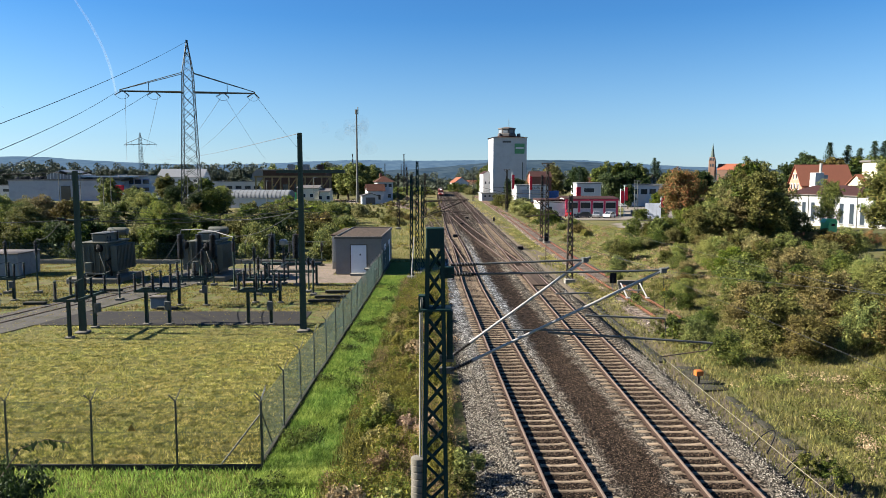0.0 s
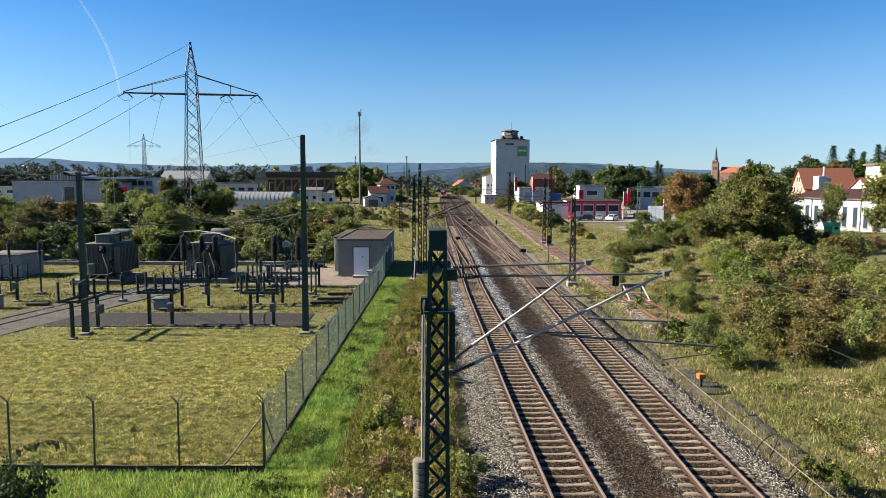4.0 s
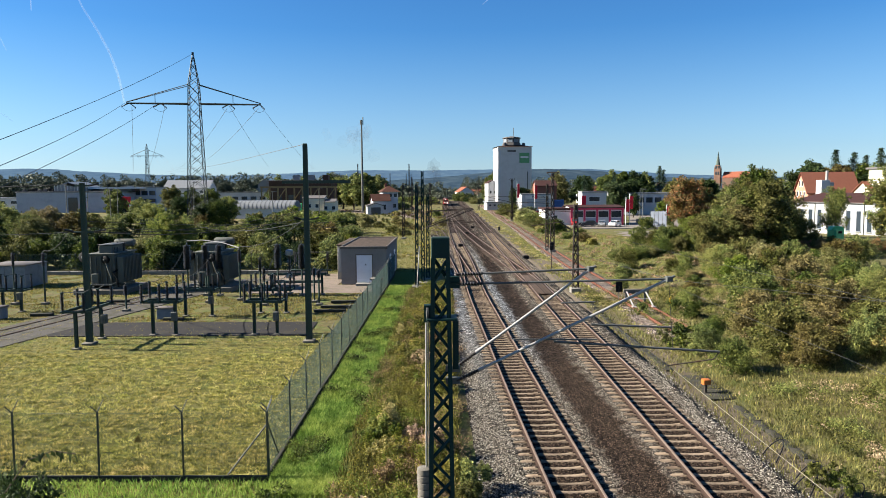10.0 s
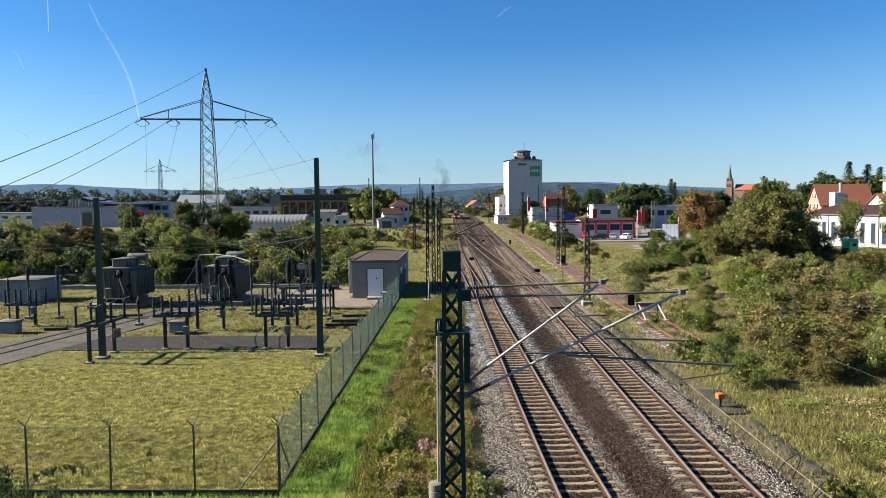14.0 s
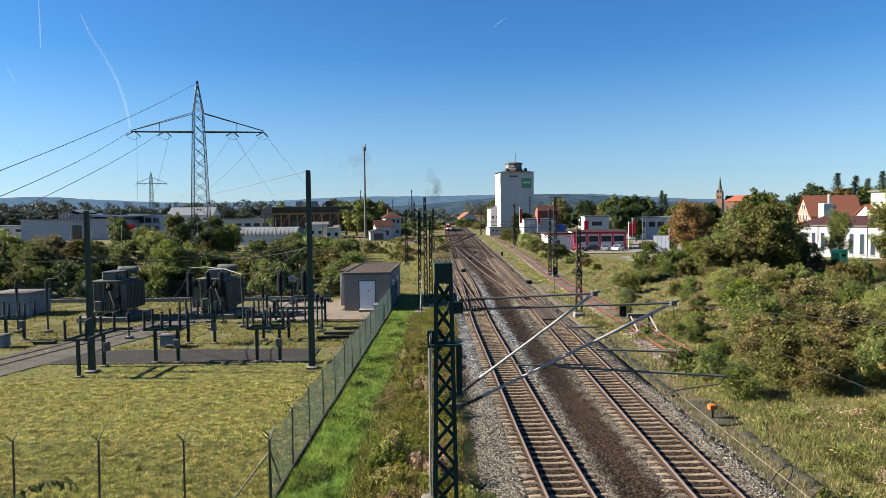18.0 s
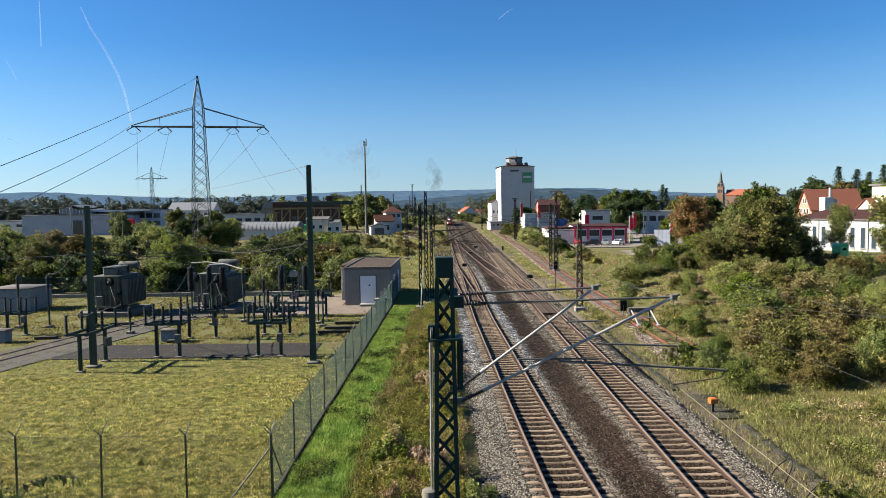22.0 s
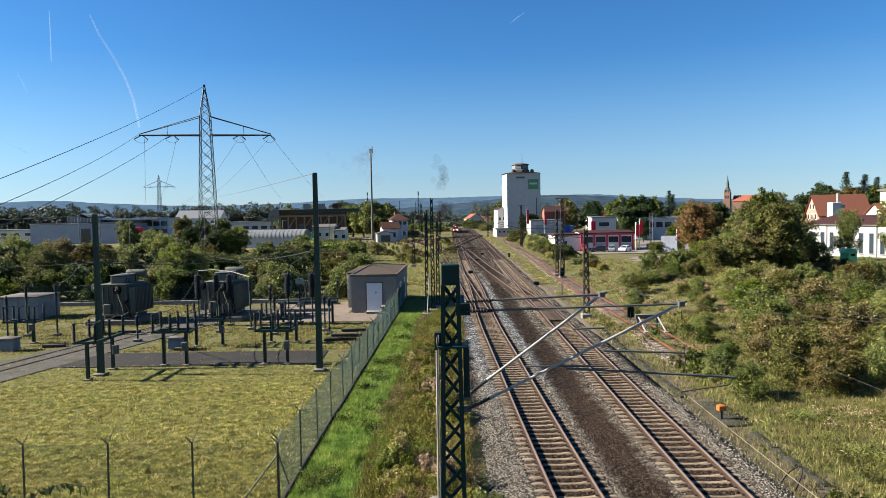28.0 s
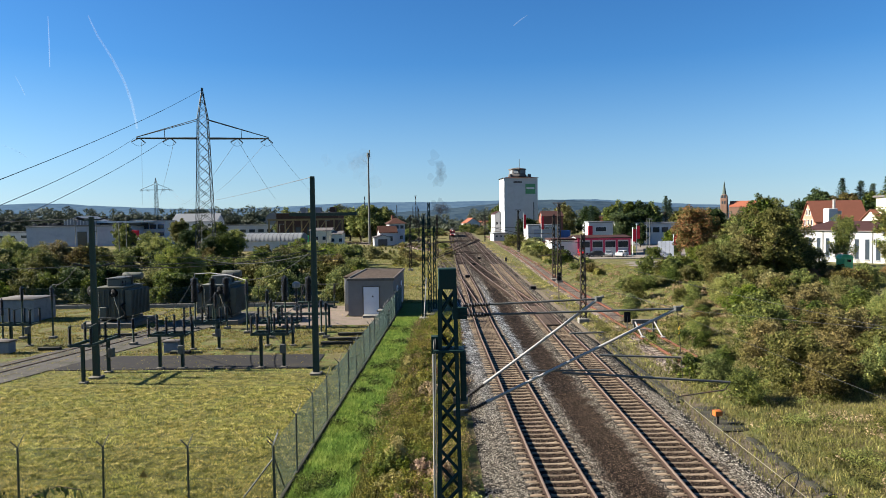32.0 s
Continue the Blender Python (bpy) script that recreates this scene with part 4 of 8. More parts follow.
def ribbed(g, a, b, r, n=6):
    """Sheds of an insulator strung from a to b."""
    a, b = Vector(a), Vector(b)
    d, l = (b - a).normalized(), (b - a).length
    prof = []
    for i in range(n):
        h = l * i / n
        prof += [(r * 0.5, h), (r, h + l / n * 0.35), (r * 0.5, h + l / n * 0.55)]
    prof.append((r * 0.5, l))
    return g.lathe(a, prof, 10, d)


def lattice(g, base, top, h, z0=0.0, step=None, w=0.045, single=False):
    """Four corner angles with crossed lacing: base and top are half widths (x, y)."""
    legs = []
    for sx in (-1, 1):
        for sy in (-1, 1):
            a, b = (sx * base[0], sy * base[1], z0), (sx * top[0], sy * top[1], h)
            g.bar(a, b, w)
            legs.append((a, b))
    z, flip = z0, 1
    step = step or base[0] * 2.2
    while z < h - step * 0.5:
        k0, k1 = (z - z0) / (h - z0), min(1, (z + step - z0) / (h - z0))
        for i, j in ((0, 2), (1, 3), (0, 1), (2, 3)):
            p = [tuple(legs[i][0][m] + (legs[i][1][m] - legs[i][0][m]) * k0 for m in range(3)), tuple(legs[j][0][m] + (legs[j][1][m] - legs[j][0][m]) * k1 for m in range(3))]
            q = [tuple(legs[j][0][m] + (legs[j][1][m] - legs[j][0][m]) * k0 for m in range(3)), tuple(legs[i][0][m] + (legs[i][1][m] - legs[i][0][m]) * k1 for m in range(3))]
            if single:
                d = p if (flip > 0) == (i == 0) else q
                g.bar(d[0], d[1], w * 0.6)
                continue
            g.bar(p[0], p[1], w * 0.6)
            if w > 0.05 or step > 0.45:
                g.bar(q[0], q[1], w * 0.6)
        z, flip = z + step, -flip
    return g


def near_mast():
    t = thing("catenary_mast", "dark green lattice catenary mast with tensioning gear", "catenary mast", (-0.16, 14.0, 0))
    g = lattice(Geo(), (0.265, 0.2), (0.15, 0.13), 7.75, -0.1, 0.46, 0.085, True)
    part("lattice", g, MAST_STEEL, t)
    part("head_plate", Geo().box((0, 0, 7.95), (0.37, 0.32, 0.42), 0, 0.015), MAST_STEEL, t, "solid dark green head with drilled plates")
    part("foundation", Geo().box((0, 0, -0.1), (1.1, 1.0, 0.5), 0, 0.05), CONCRETE, t)
    part("collar", Geo().box((0.02, 0, 6.5), (0.62, 0.5, 0.05), 0, 0.01).box((-0.26, 0, 6.6), (0.16, 0.2, 0.35)), MAST_STEEL, t)
    part("counterweight_guard", Geo().box((0.30, 0.06, 5.95), (0.12, 0.3, 1.0), 0, 0.01), MAST_STEEL, t, "dark box plate on the mast")
    part("guide_rod", Geo().rod((-0.33, -0.05, 0.4), (-0.3, -0.05, 6.6), 0.022, 8), GALV, t, "galvanised guide rod")
    part("guide_rod", Geo().rod((-0.27, -0.1, 0.4), (-0.26, -0.1, 6.6), 0.012, 6), GALV_DULL, t)
    part("tension_wheel", Geo().lathe((-0.3, -0.12, 6.62), [(0.05, 0), (0.13, 0.015), (0.11, 0.03), (0.13, 0.045), (0.05, 0.06)], 14, (1, 0, 0)), GALV_DULL, t)
    disc = Geo().lathe((0, 0, 0), [(0.13, 0.0), (0.15, 0.01), (0.15, 0.125), (0.13, 0.135)], 14).mesh("counterweight")
    disc.materials.append(PLINTH)
    for i in range(14):
        share(disc, "counterweight", t, pose(-0.36 + random.uniform(-0.008, 0.008), -0.08, 1.35 + i * 0.145))
    for z in (5.2, 5.45, 7.18, 7.3):
        part("bracket", Geo().box((0.24, 0, z), (0.3, 0.14, 0.12), 0, 0.01), GALV_DULL if z < 6 else MAST_STEEL, t)
    return t


def cantilever(label, root_low, root_high, tip, reg_a, reg_b):
    t = thing("cantilever", label, "catenary cantilever", (0, 0, 0))
    lo, hi, tp = Vector(root_low), Vector(root_high), Vector(tip)
    d = (tp - lo).normalized()
    ins = Geo()
    ins.rod(lo, lo + d * 0.12, 0.03, 8)
    ribbed(ins, lo + d * 0.12, lo + d * 0.52, 0.062, 7)
    part("insulator", ins, PORCELAIN, t, "dark brown ribbed insulator")
    part("diagonal_tube", Geo().rod(lo + d * 0.5, tp + d * 0.06, 0.03, 10).rod(lo + d * 0.5, lo + d * 0.62, 0.04, 10), GALV, t, "bright galvanised tube")
    e = (tp - hi).normalized()
    ins = Geo()
    ins.rod(hi, hi + e * 0.1, 0.025, 8)
    ribbed(ins, hi + e * 0.1, hi + e * 0.55, 0.055, 8)
    part("insulator", ins, PORCELAIN, t, "dark brown ribbed insulator")
    part("top_tube", Geo().rod(hi + e * 0.55, tp, 0.022, 8), GALV_DULL, t)
    part("clamp", Geo().box(tp, (0.14, 0.1, 0.1), 20, 0.01).rod(tp, tp + Vector((0.12, 0, 0.06)), 0.03, 8), GALV_DULL, t)
    if reg_a:
        part("registration_tube", Geo().rod(reg_a, reg_b, 0.024, 8), GALV_DULL, t)
        k = Vector(reg_b)
        part("steady_arm", Geo().path([k, k + Vector((-0.1, 0.02, -0.16)), k + Vector((-1.05, 0.05, -0.30))], 0.014, 6), RUST_STEEL, t)
        part("dropper", Geo().rod(tuple(tp), (tp.x + 0.12, tp.y, k.z), 0.006, 4), WIRE, t)
    return t


near_mast()
cantilever("double-tube catenary bracket reaching over the track", (0.16, 13.95, 5.2), (0.16, 13.95, 7.2), (4.48, 14.0, 7.28), (2.15, 13.98, 6.0), (5.55, 14.0, 5.77))
cantilever("second catenary bracket with a shorter diagonal tube", (0.16, 14.25, 5.42), (0.16, 14.25, 7.36), (2.95, 14.3, 7.46), None, None)
reg = thing("registration_arm", "dull steel registration tube of the second bracket", "catenary arm", (0, 0, 0))
part("tube", Geo().rod((1.35, 14.2, 6.0), (3.1, 14.3, 5.97), 0.02, 8), GALV_DULL, reg)
part("steady_tube", Geo().rod((3.02, 14.5, 6.25), (4.75, 14.6, 6.16), 0.022, 8), GALV_DULL, reg)
part("steady_tube", Geo().rod((2.5, 15.2, 6.6), (3.25, 15.2, 6.62), 0.02, 8), GALV_DULL, reg)


def wire(label, pts, r, material, name="overhead_wire"):
    t = thing(name, label, "wire", (0, 0, 0))
    part("strand", Geo().path(pts, r, 5), material, t)


wire("bright new contact wire running low over the track", sag((4.5, 13.9, 5.5), (5.2, 2.0, 5.0), 0.05, 8), 0.005, COPPER)
wire("bright contact wire stretching down the line", sag((4.5, 13.9, 5.5), (3.3, 62, 5.5), 0.0, 8), 0.006, WIRE)
wire("bare feeder wire passing over the bushes", sag((4.6, 14, 7.25), (9.5, 5.0, 7.6), 0.0, 6), 0.0035, WIRE)
wire("grey catenary wire sagging between masts", sag((4.48, 14, 7.28), (2.9, 66, 7.3), 0.5), 0.005, WIRE)
wire("grey catenary wire of the straight main line", sag((8.3, 4, 7.2), (8.4, 66, 7.2), 0.5), 0.005, WIRE)
wire("contact wire of the straight main line", sag((8.3, 4, 5.6), (8.4, 66, 5.6), 0.1), 0.005, WIRE)


def mast(x, y, h, reach, label, material, half=0.22, arms=1, fork=False):
    t = thing("catenary_mast", label, "catenary mast", (x, y, 0), group="catenary masts along the line")
    big = max(1.0, y / 90)
    part("lattice", lattice(Geo(), (half, half * 0.7), (half * 0.5, half * 0.45), h, -0.1, 0.8 * big, 0.07 * min(big, 2.2)), material, t)
    part("foundation", Geo().box((0, 0, 0.1), (0.9, 0.9, 0.5), 0, 0.05), CONCRETE, t)
    s = 1 if reach > 0 else -1
    r = 0.028 * min(big, 2.5)
    for k in range(arms):
        yy = k * 0.6
        lo, tp, hi = (s * 0.3, yy, 5.5), (reach, yy, 7.3), (s * 0.3, yy, 7.1)
        g = Geo().rod(lo, tp, r, 6).rod(hi, tp, r * 0.8, 6).rod((reach * 0.45, yy, 6.2), (reach + s * 0.9, yy, 5.9), r * 0.8, 6)
        c = part("cantilever_arm", g, RUST_STEEL, t)
        part("insulator", ribbed(Geo(), (s * 0.35, yy, 5.53), (s * 0.8, yy, 5.72), 0.06 * big), PORCELAIN, c)
    if fork:
        part("cross_head", Geo().bar((-0.9, 0, h), (0.9, 0, h), 0.09).bar((-0.9, 0, h), (0, 0, h - 0.9), 0.06).bar((0.9, 0, h), (0, 0, h - 0.9), 0.06), material, t)
    return t


mast(-2.45, 66.0, 10.95, 4.9, "dark lattice mast with brackets over the points", MAST_STEEL, 0.18, 2)
mast(-2.05, 69.0, 8.7, 4.5, "dark lattice mast beside a taller one", MAST_STEEL, 0.17, 1)
mast(-2.9, 63.5, 9.6, 4.2, "dark lattice mast with a pale anchor rod", MAST_STEEL, 0.15, 1)
mast(11.35, 61.6, 7.85, -3.0, "brown lattice mast carrying the main line wires", RUST_STEEL, 0.27, 2)
mast(15.25, 101.4, 11.6, -6.0, "grey-brown lattice mast with a cross head", RUST_STEEL, 0.3, 1, True)
mast(14.9, 104.5, 10.0, -6.0, "slim grey-brown lattice mast", RUST_STEEL, 0.22, 1)
for x, y, h, r, f in ((18.7, 203.8, 12.3, -8, True), (-8.4, 130, 10.5, 6, False), (-4.5, 176, 11.0, 5, False), (-23.5, 420, 25.0, 5, True), (-9.4, 210, 11, 5, False), (-15.6, 300, 15, 6, False), (-57, 440, 26, 6, False), (-50, 600, 24, 6, False), (43.5, 385, 20, -7, False), (-42, 700, 26, 5, False), (-20, 520, 19, 8, True), (13.6, 310, 12, -5, False), (-34, 640, 24, 6, False)):
    mast(x, y, h, r, "distant lattice catenary mast in the station yard", RUST_STEEL, 0.2 + y * 0.0005, 1, f)
anchor = thing("anchor_rod", "pale slanting anchor rod beside the masts", "anchor rod", (-2.9, 62.6, 0))
part("rod", Geo().rod((0, 0, -0.05), (0.25, 0.6, 4.0), 0.05, 8), GALV, anchor)


# ---- the fenced switchyard ----
def chain_link(a, b, z0, z1, mesh=0.075, r=0.0027):
    """Two families of slanting wires between two upright edges."""
    a, b = Vector((*a, 0)), Vector((*b, 0))
    d, l, h = (b - a).normalized(), (b - a).length, z1 - z0
    v, f, s = [], [], -h
    n = d.cross(Vector((0, 0, 1)))
    while s < l:
        for flip in (0, 1):
            u0, u1 = max(s, 0), min(s + h, l)
            if u1 - u0 > 0.02:
                w0, w1 = u0 - s, u1 - s
                if flip:
                    w0, w1 = h - w0, h - w1
                p, q = a + d * u0 + Vector((0, 0, z0 + w0)), a + d * u1 + Vector((0, 0, z0 + w1))
                k = len(v)
                for e in (p, q):
                    v += [tuple(e + n * r + d * r), tuple(e - n * r + d * r), tuple(e - d * r * 1.2)]
                f += [(k, k + 1, k + 4, k + 3), (k + 1, k + 2, k + 5, k + 4), (k + 2, k, k + 3, k + 5)]
        s += mesh
    g = Geo()
    g.v, g.f = v, f
    return g


def fence(name, label, posts, side, top=2.2):
    t = thing(name, label, "fence", (0, 0, 0))
    tilt = Geo().rod((0, 0, -0.1), (0, 0, top), 0.032, 8).mesh("post")
    tilt.materials.append(FENCE_POST)
    for i, (x, y) in enumerate(posts):
        p = share(tilt, "post", t, pose(x, y, 0, random.uniform(-0.6, 0.6), random.uniform(-0.8, 0.8), 0))
        part("arm", Geo().bar((0, 0, top - 0.04), (-0.17, -0.1, top + 0.2), 0.03), FENCE_POST, p)
        part("arm", Geo().bar((0, 0, top - 0.04), (0.15, 0.1, top + 0.36), 0.022), GALV_DULL, p)
        if i + 1 < len(posts):
            q = posts[i + 1]
            part("mesh_panel", chain_link((x, y), q, 0.16, top - 0.06), FENCE_WIRE, t, "green chain-link mesh")
            for z in (0.25, 1.15, top - 0.06):
                part("tension_wire", Geo().rod((x, y, z), (q[0], q[1], z), 0.004, 4), FENCE_WIRE, t)
            m = ((x + q[0]) / 2, (y + q[1]) / 2)
            l = math.hypot(q[0] - x, q[1] - y)
            # The shade on the sill's near face is put into its dark colour.
            part("sill", Geo().box((m[0], m[1], -0.01), (l - 0.03, 0.12, 0.22), math.degrees(math.atan2(q[1] - y, q[0] - x)), 0.01), CONCRETE_DARK, t, "mossy concrete sill, its shaded face put into the dark colour")
    return t


OLD_SLAB = surf("cracked_concrete_road", (0.085, 0.078, 0.068), 0.9, 0.0, 30, 0.8, 0.5, (0.04, 0.04, 0.02), 0.9, 0.6)
FENCE_POST = surf("dark_fence_post", (0.035, 0.045, 0.04), 0.5, 0.0, 50, 4, 0.25)

front = fence("front_fence", "dark green chain-link fence with forked posts on a concrete sill", [(-5.76 - 2.7 * i, 21.27) for i in range(12)], 0)
part("brace", Geo().rod((-5.78, 21.3, 1.75), (-7.1, 21.3, 0.05), 0.025, 6), FENCE_POST, front)
warn = part("warning_plate", Geo().prism([(-0.13, -0.1), (0.13, -0.1), (0, 0.13)], -0.01, 0.01, "y"), WARN_YELLOW, front, "small yellow-brown triangular warning plate")
warn.location = (-9.85, 21.22, 1.32)
side_fence = fence("side_fence", "green chain-link fence with forked posts beside the lush grass", [(-5.82, 21.6)] + [(-5.86 - 0.02 * (i % 3), 24.8 + 3.12 * i) for i in range(17)], 1)
part("brace", Geo().rod((-5.82, 21.4, 1.9), (-5.84, 22.9, 0.2), 0.025, 6), FENCE_POST, side_fence)
rear = fence("rear_fence", "weathered chain-link fence behind the switchyard", [(-50 + 3.4 * i, 79.5) for i in range(11)], 0, 2.0)


def insulator(g, x, y, z, h, r=0.115, n=20):
    return ribbed(g, (x, y, z), (x, y, z + h), r, n)


def footing(t, x, y):
    part("footing", Geo().box((x, y, -0.06), (0.42, 0.42, 0.22), 0, 0.03), PLINTH, t, "pale concrete footing")


def hpost(t, x, y, h, w=0.16):
    g = Geo().box((x - w / 2, y, h / 2), (0.02, w, h)).box((x + w / 2, y, h / 2), (0.02, w, h)).box((x, y, h / 2), (w, 0.02, h))
    part("leg", g, GREEN_STEEL, t)
    footing(t, x, y)


def disconnector(x, y, rz, label, span=1.45, h=2.1, over=0.5):
    t = thing("disconnector", label, "switchgear", (x, y, 0), rz, group="disconnectors of the switchyard")
    for s in (-span / 2, span / 2):
        hpost(t, s, 0, h)
    for o in (-0.55, 0.55):
        part("beam", Geo().box((0, o, h + 0.08), (span + 2 * over, 0.12, 0.16), 0, 0.01), GREEN_STEEL, t)
    for o in (-span / 2 - over + 0.1, 0, span / 2 + over - 0.1):
        part("cross_beam", Geo().box((o, 0, h + 0.08), (0.1, 1.5, 0.12), 0, 0.01), GREEN_STEEL, t)
        for e in (-0.62, 0.62):
            part("insulator", insulator(Geo(), o, e, h + 0.16, 0.98), PORCELAIN, t, "dark brown ribbed insulator")
            part("cap", Geo().box((o, e, h + 1.18), (0.14, 0.14, 0.1), 0, 0.02), GREEN_STEEL, t)
        part("contact_arm", Geo().rod((o, -0.62, h + 1.22), (o, 0.62, h + 1.26), 0.022, 6).rod((o, -0.62, h + 1.22), (o, -1.0, h + 1.4), 0.018, 6), GALV_DULL, t)
    part("drive_box", Geo().box((span / 2, -0.2, 1.2), (0.34, 0.3, 0.55), 0, 0.02), GALV_DULL, t)
    part("drive_rod", Geo().rod((span / 2, -0.2, 1.4), (0, 0, h), 0.015, 6), GALV_DULL, t)
    return t


disconnector(-21.78, 41.2, 90, "green steel disconnector frame with dark insulators", 2.95, 2.1, 0.3)
disconnector(-18.2, 43.6, 0, "green steel disconnector frame beside the asphalt path")
disconnector(-11.7, 43.6, 0, "green steel disconnector frame near the tall pole")
disconnector(-18.4, 50.3, 0, "green steel frame carrying the transformer bushings", 1.95, 1.9, 0.45)
disconnector(-33.6, 52.5, 0, "green steel frame with a grey drive box", 1.4, 1.6, 0.6)
disconnector(-13.2, 51.5, 0, "low green steel frame below the instrument transformers", 1.9, 1.7, 0.6)


def tall_pole(x, y, h, w, label, arms):
    t = thing("switchyard_pole", label, "steel pole", (x, y, 0))
    g = Geo()
    for s in (-1, 1):
        g.rod((s * w, 0, 0), (s * w * 0.6, 0, h), 0.07, 4)
    g.add([(-w, 0.03, 0), (w, 0.03, 0), (w * 0.6, 0.03, h), (-w * 0.6, 0.03, h), (-w, -0.03, 0), (w, -0.03, 0), (w * 0.6, -0.03, h), (-w * 0.6, -0.03, h)], [(0, 1, 2, 3), (7, 6, 5, 4), (0, 4, 5, 1), (2, 6, 7, 3)])
    part("shaft", g, GREEN_STEEL, t)
    part("footing", Geo().box((0, 0, -0.05), (0.7, 0.7, 0.26), 0, 0.04), PLINTH, t, "pale concrete footing")
    for z, a in arms:
        part("cross_arm", Geo().box((0, 0, z), (a * 2, 0.1, 0.1), 0, 0.01), GREEN_STEEL, t)
        for s in (-a, a):
            part("insulator", ribbed(Geo(), (s, 0, z), (s * 2.1, 0.1, z + 0.12), 0.075, 10), PORCELAIN, t, "dark strain insulator")
    for i in range(int(h / 0.45) - 5):
        if i % 2 == 0 and h < 11:
            part("step_bolt", Geo().rod((w * 0.7, 0, 2.5 + i * 0.45), (w * 0.7 + 0.2, 0, 2.5 + i * 0.45), 0.012, 4), GREEN_STEEL, t)
    part("head_cap", Geo().box((0, 0, h + 0.03), (w * 1.6, 0.2, 0.1), 0, 0.01), GREEN_STEEL, t)
    return t


tall_pole(-8.52, 41.58, 11.85, 0.15, "tall dark green steel pole beside the fence", [(7.4, 0.35)])
tall_pole(-21.73, 41.1, 9.6, 0.17, "tall green steel pole with strain insulators", [(6.75, 0.6), (9.5, 0.45)])


def pillar(x, y, h, body, label, head=False):
    t = thing("post_insulator", label, "insulator", (x, y, 0), group="post insulators of the switchyard")
    part("pipe", Geo().rod((0, 0, -0.05), (0, 0, h), 0.07, 8), GREEN_STEEL, t)
    part("base_plate", Geo().box((0, 0, 0.05), (0.5, 0.5, 0.2), 0, 0.02), PLINTH, t)
    part("insulator", insulator(Geo(), 0, 0, h, body, 0.33 if body > 2 else 0.17, 34 if body > 2 else 20), PORCELAIN, t, "black ribbed insulator")
    if head:
        part("head", Geo().lathe((0, 0, h + body), [(0.1, 0), (0.34, 0.06), (0.36, 0.2), (0.34, 0.45), (0.2, 0.55), (0.05, 0.58)], 14), GALV, t, "pale rounded metal head")
        part("base_tank", Geo().lathe((0, 0, h - 0.5), [(0.1, 0), (0.3, 0.05), (0.3, 0.4), (0.2, 0.5)], 12), GALV, t)
    else:
        part("terminal", Geo().rod((0, 0, h + body), (0, 0, h + body + 0.12), 0.05, 8), GALV_DULL, t)
    return t


for x, y, h, b in ((-33.07, 55.95, 3.1, 1.1), (-35.56, 55.95, 3.1, 1.1), (-36.6, 55.0, 2.0, 1.3), (-17.57, 57.73, 3.2, 1.1), (-15.9, 57.9, 2.4, 1.1), (-24.8, 52.5, 1.2, 0.8), (-19.8, 56.5, 2.2, 1.2), (-14.8, 55.0, 2.0, 1.0), (-13.05, 74.1, 1.5, 0.9), (-16.5, 74.1, 1.5, 0.9), (-10.37, 54.83, 2.2, 0.6), (-11.05, 56.4, 2.2, 0.6)):
    pillar(x, y, h, b, "green pipe post topped by a dark ribbed insulator")
for x, y in ((-15.05, 60.6), (-12.85, 60.2), (-22.9, 60.2), (-20.1, 60.2), (-21.4, 60.5)):
    pillar(x, y, 2.35, 2.1, "tall bushing with a thick black ribbed insulator")
for x in (-14.1,):
    pillar(x, 60.9, 1.9, 1.5, "instrument transformer with a pale rounded head", True)
rack = thing("support_frame", "green steel frame under the instrument transformers", "support frame", (-13.4, 60.5, 0))
for s in (-2.2, 2.2):
    hpost(rack, s, 0.3, 1.7)
part("beam", Geo().box((0, 0.3, 1.78), (5.2, 0.3, 0.2), 0, 0.01), GREEN_STEEL, rack)
part("tray", Geo().box((0, -0.3, 1.2), (4.4, 0.4, 0.25), 0, 0.02), XFMR, rack)
bus = thing("bus_bar_frame", "low tubular bus bar on green posts", "bus bar", (-14.8, 74.1, 0))
part("tube", Geo().rod((-2.2, 0, 2.55), (2.2, 0, 2.55), 0.04, 8), GALV_DULL, bus)
part("cross_tray", Geo().box((0, 0, 0.6), (4.4, 0.3, 0.2), 0, 0.02), GREEN_STEEL, bus)


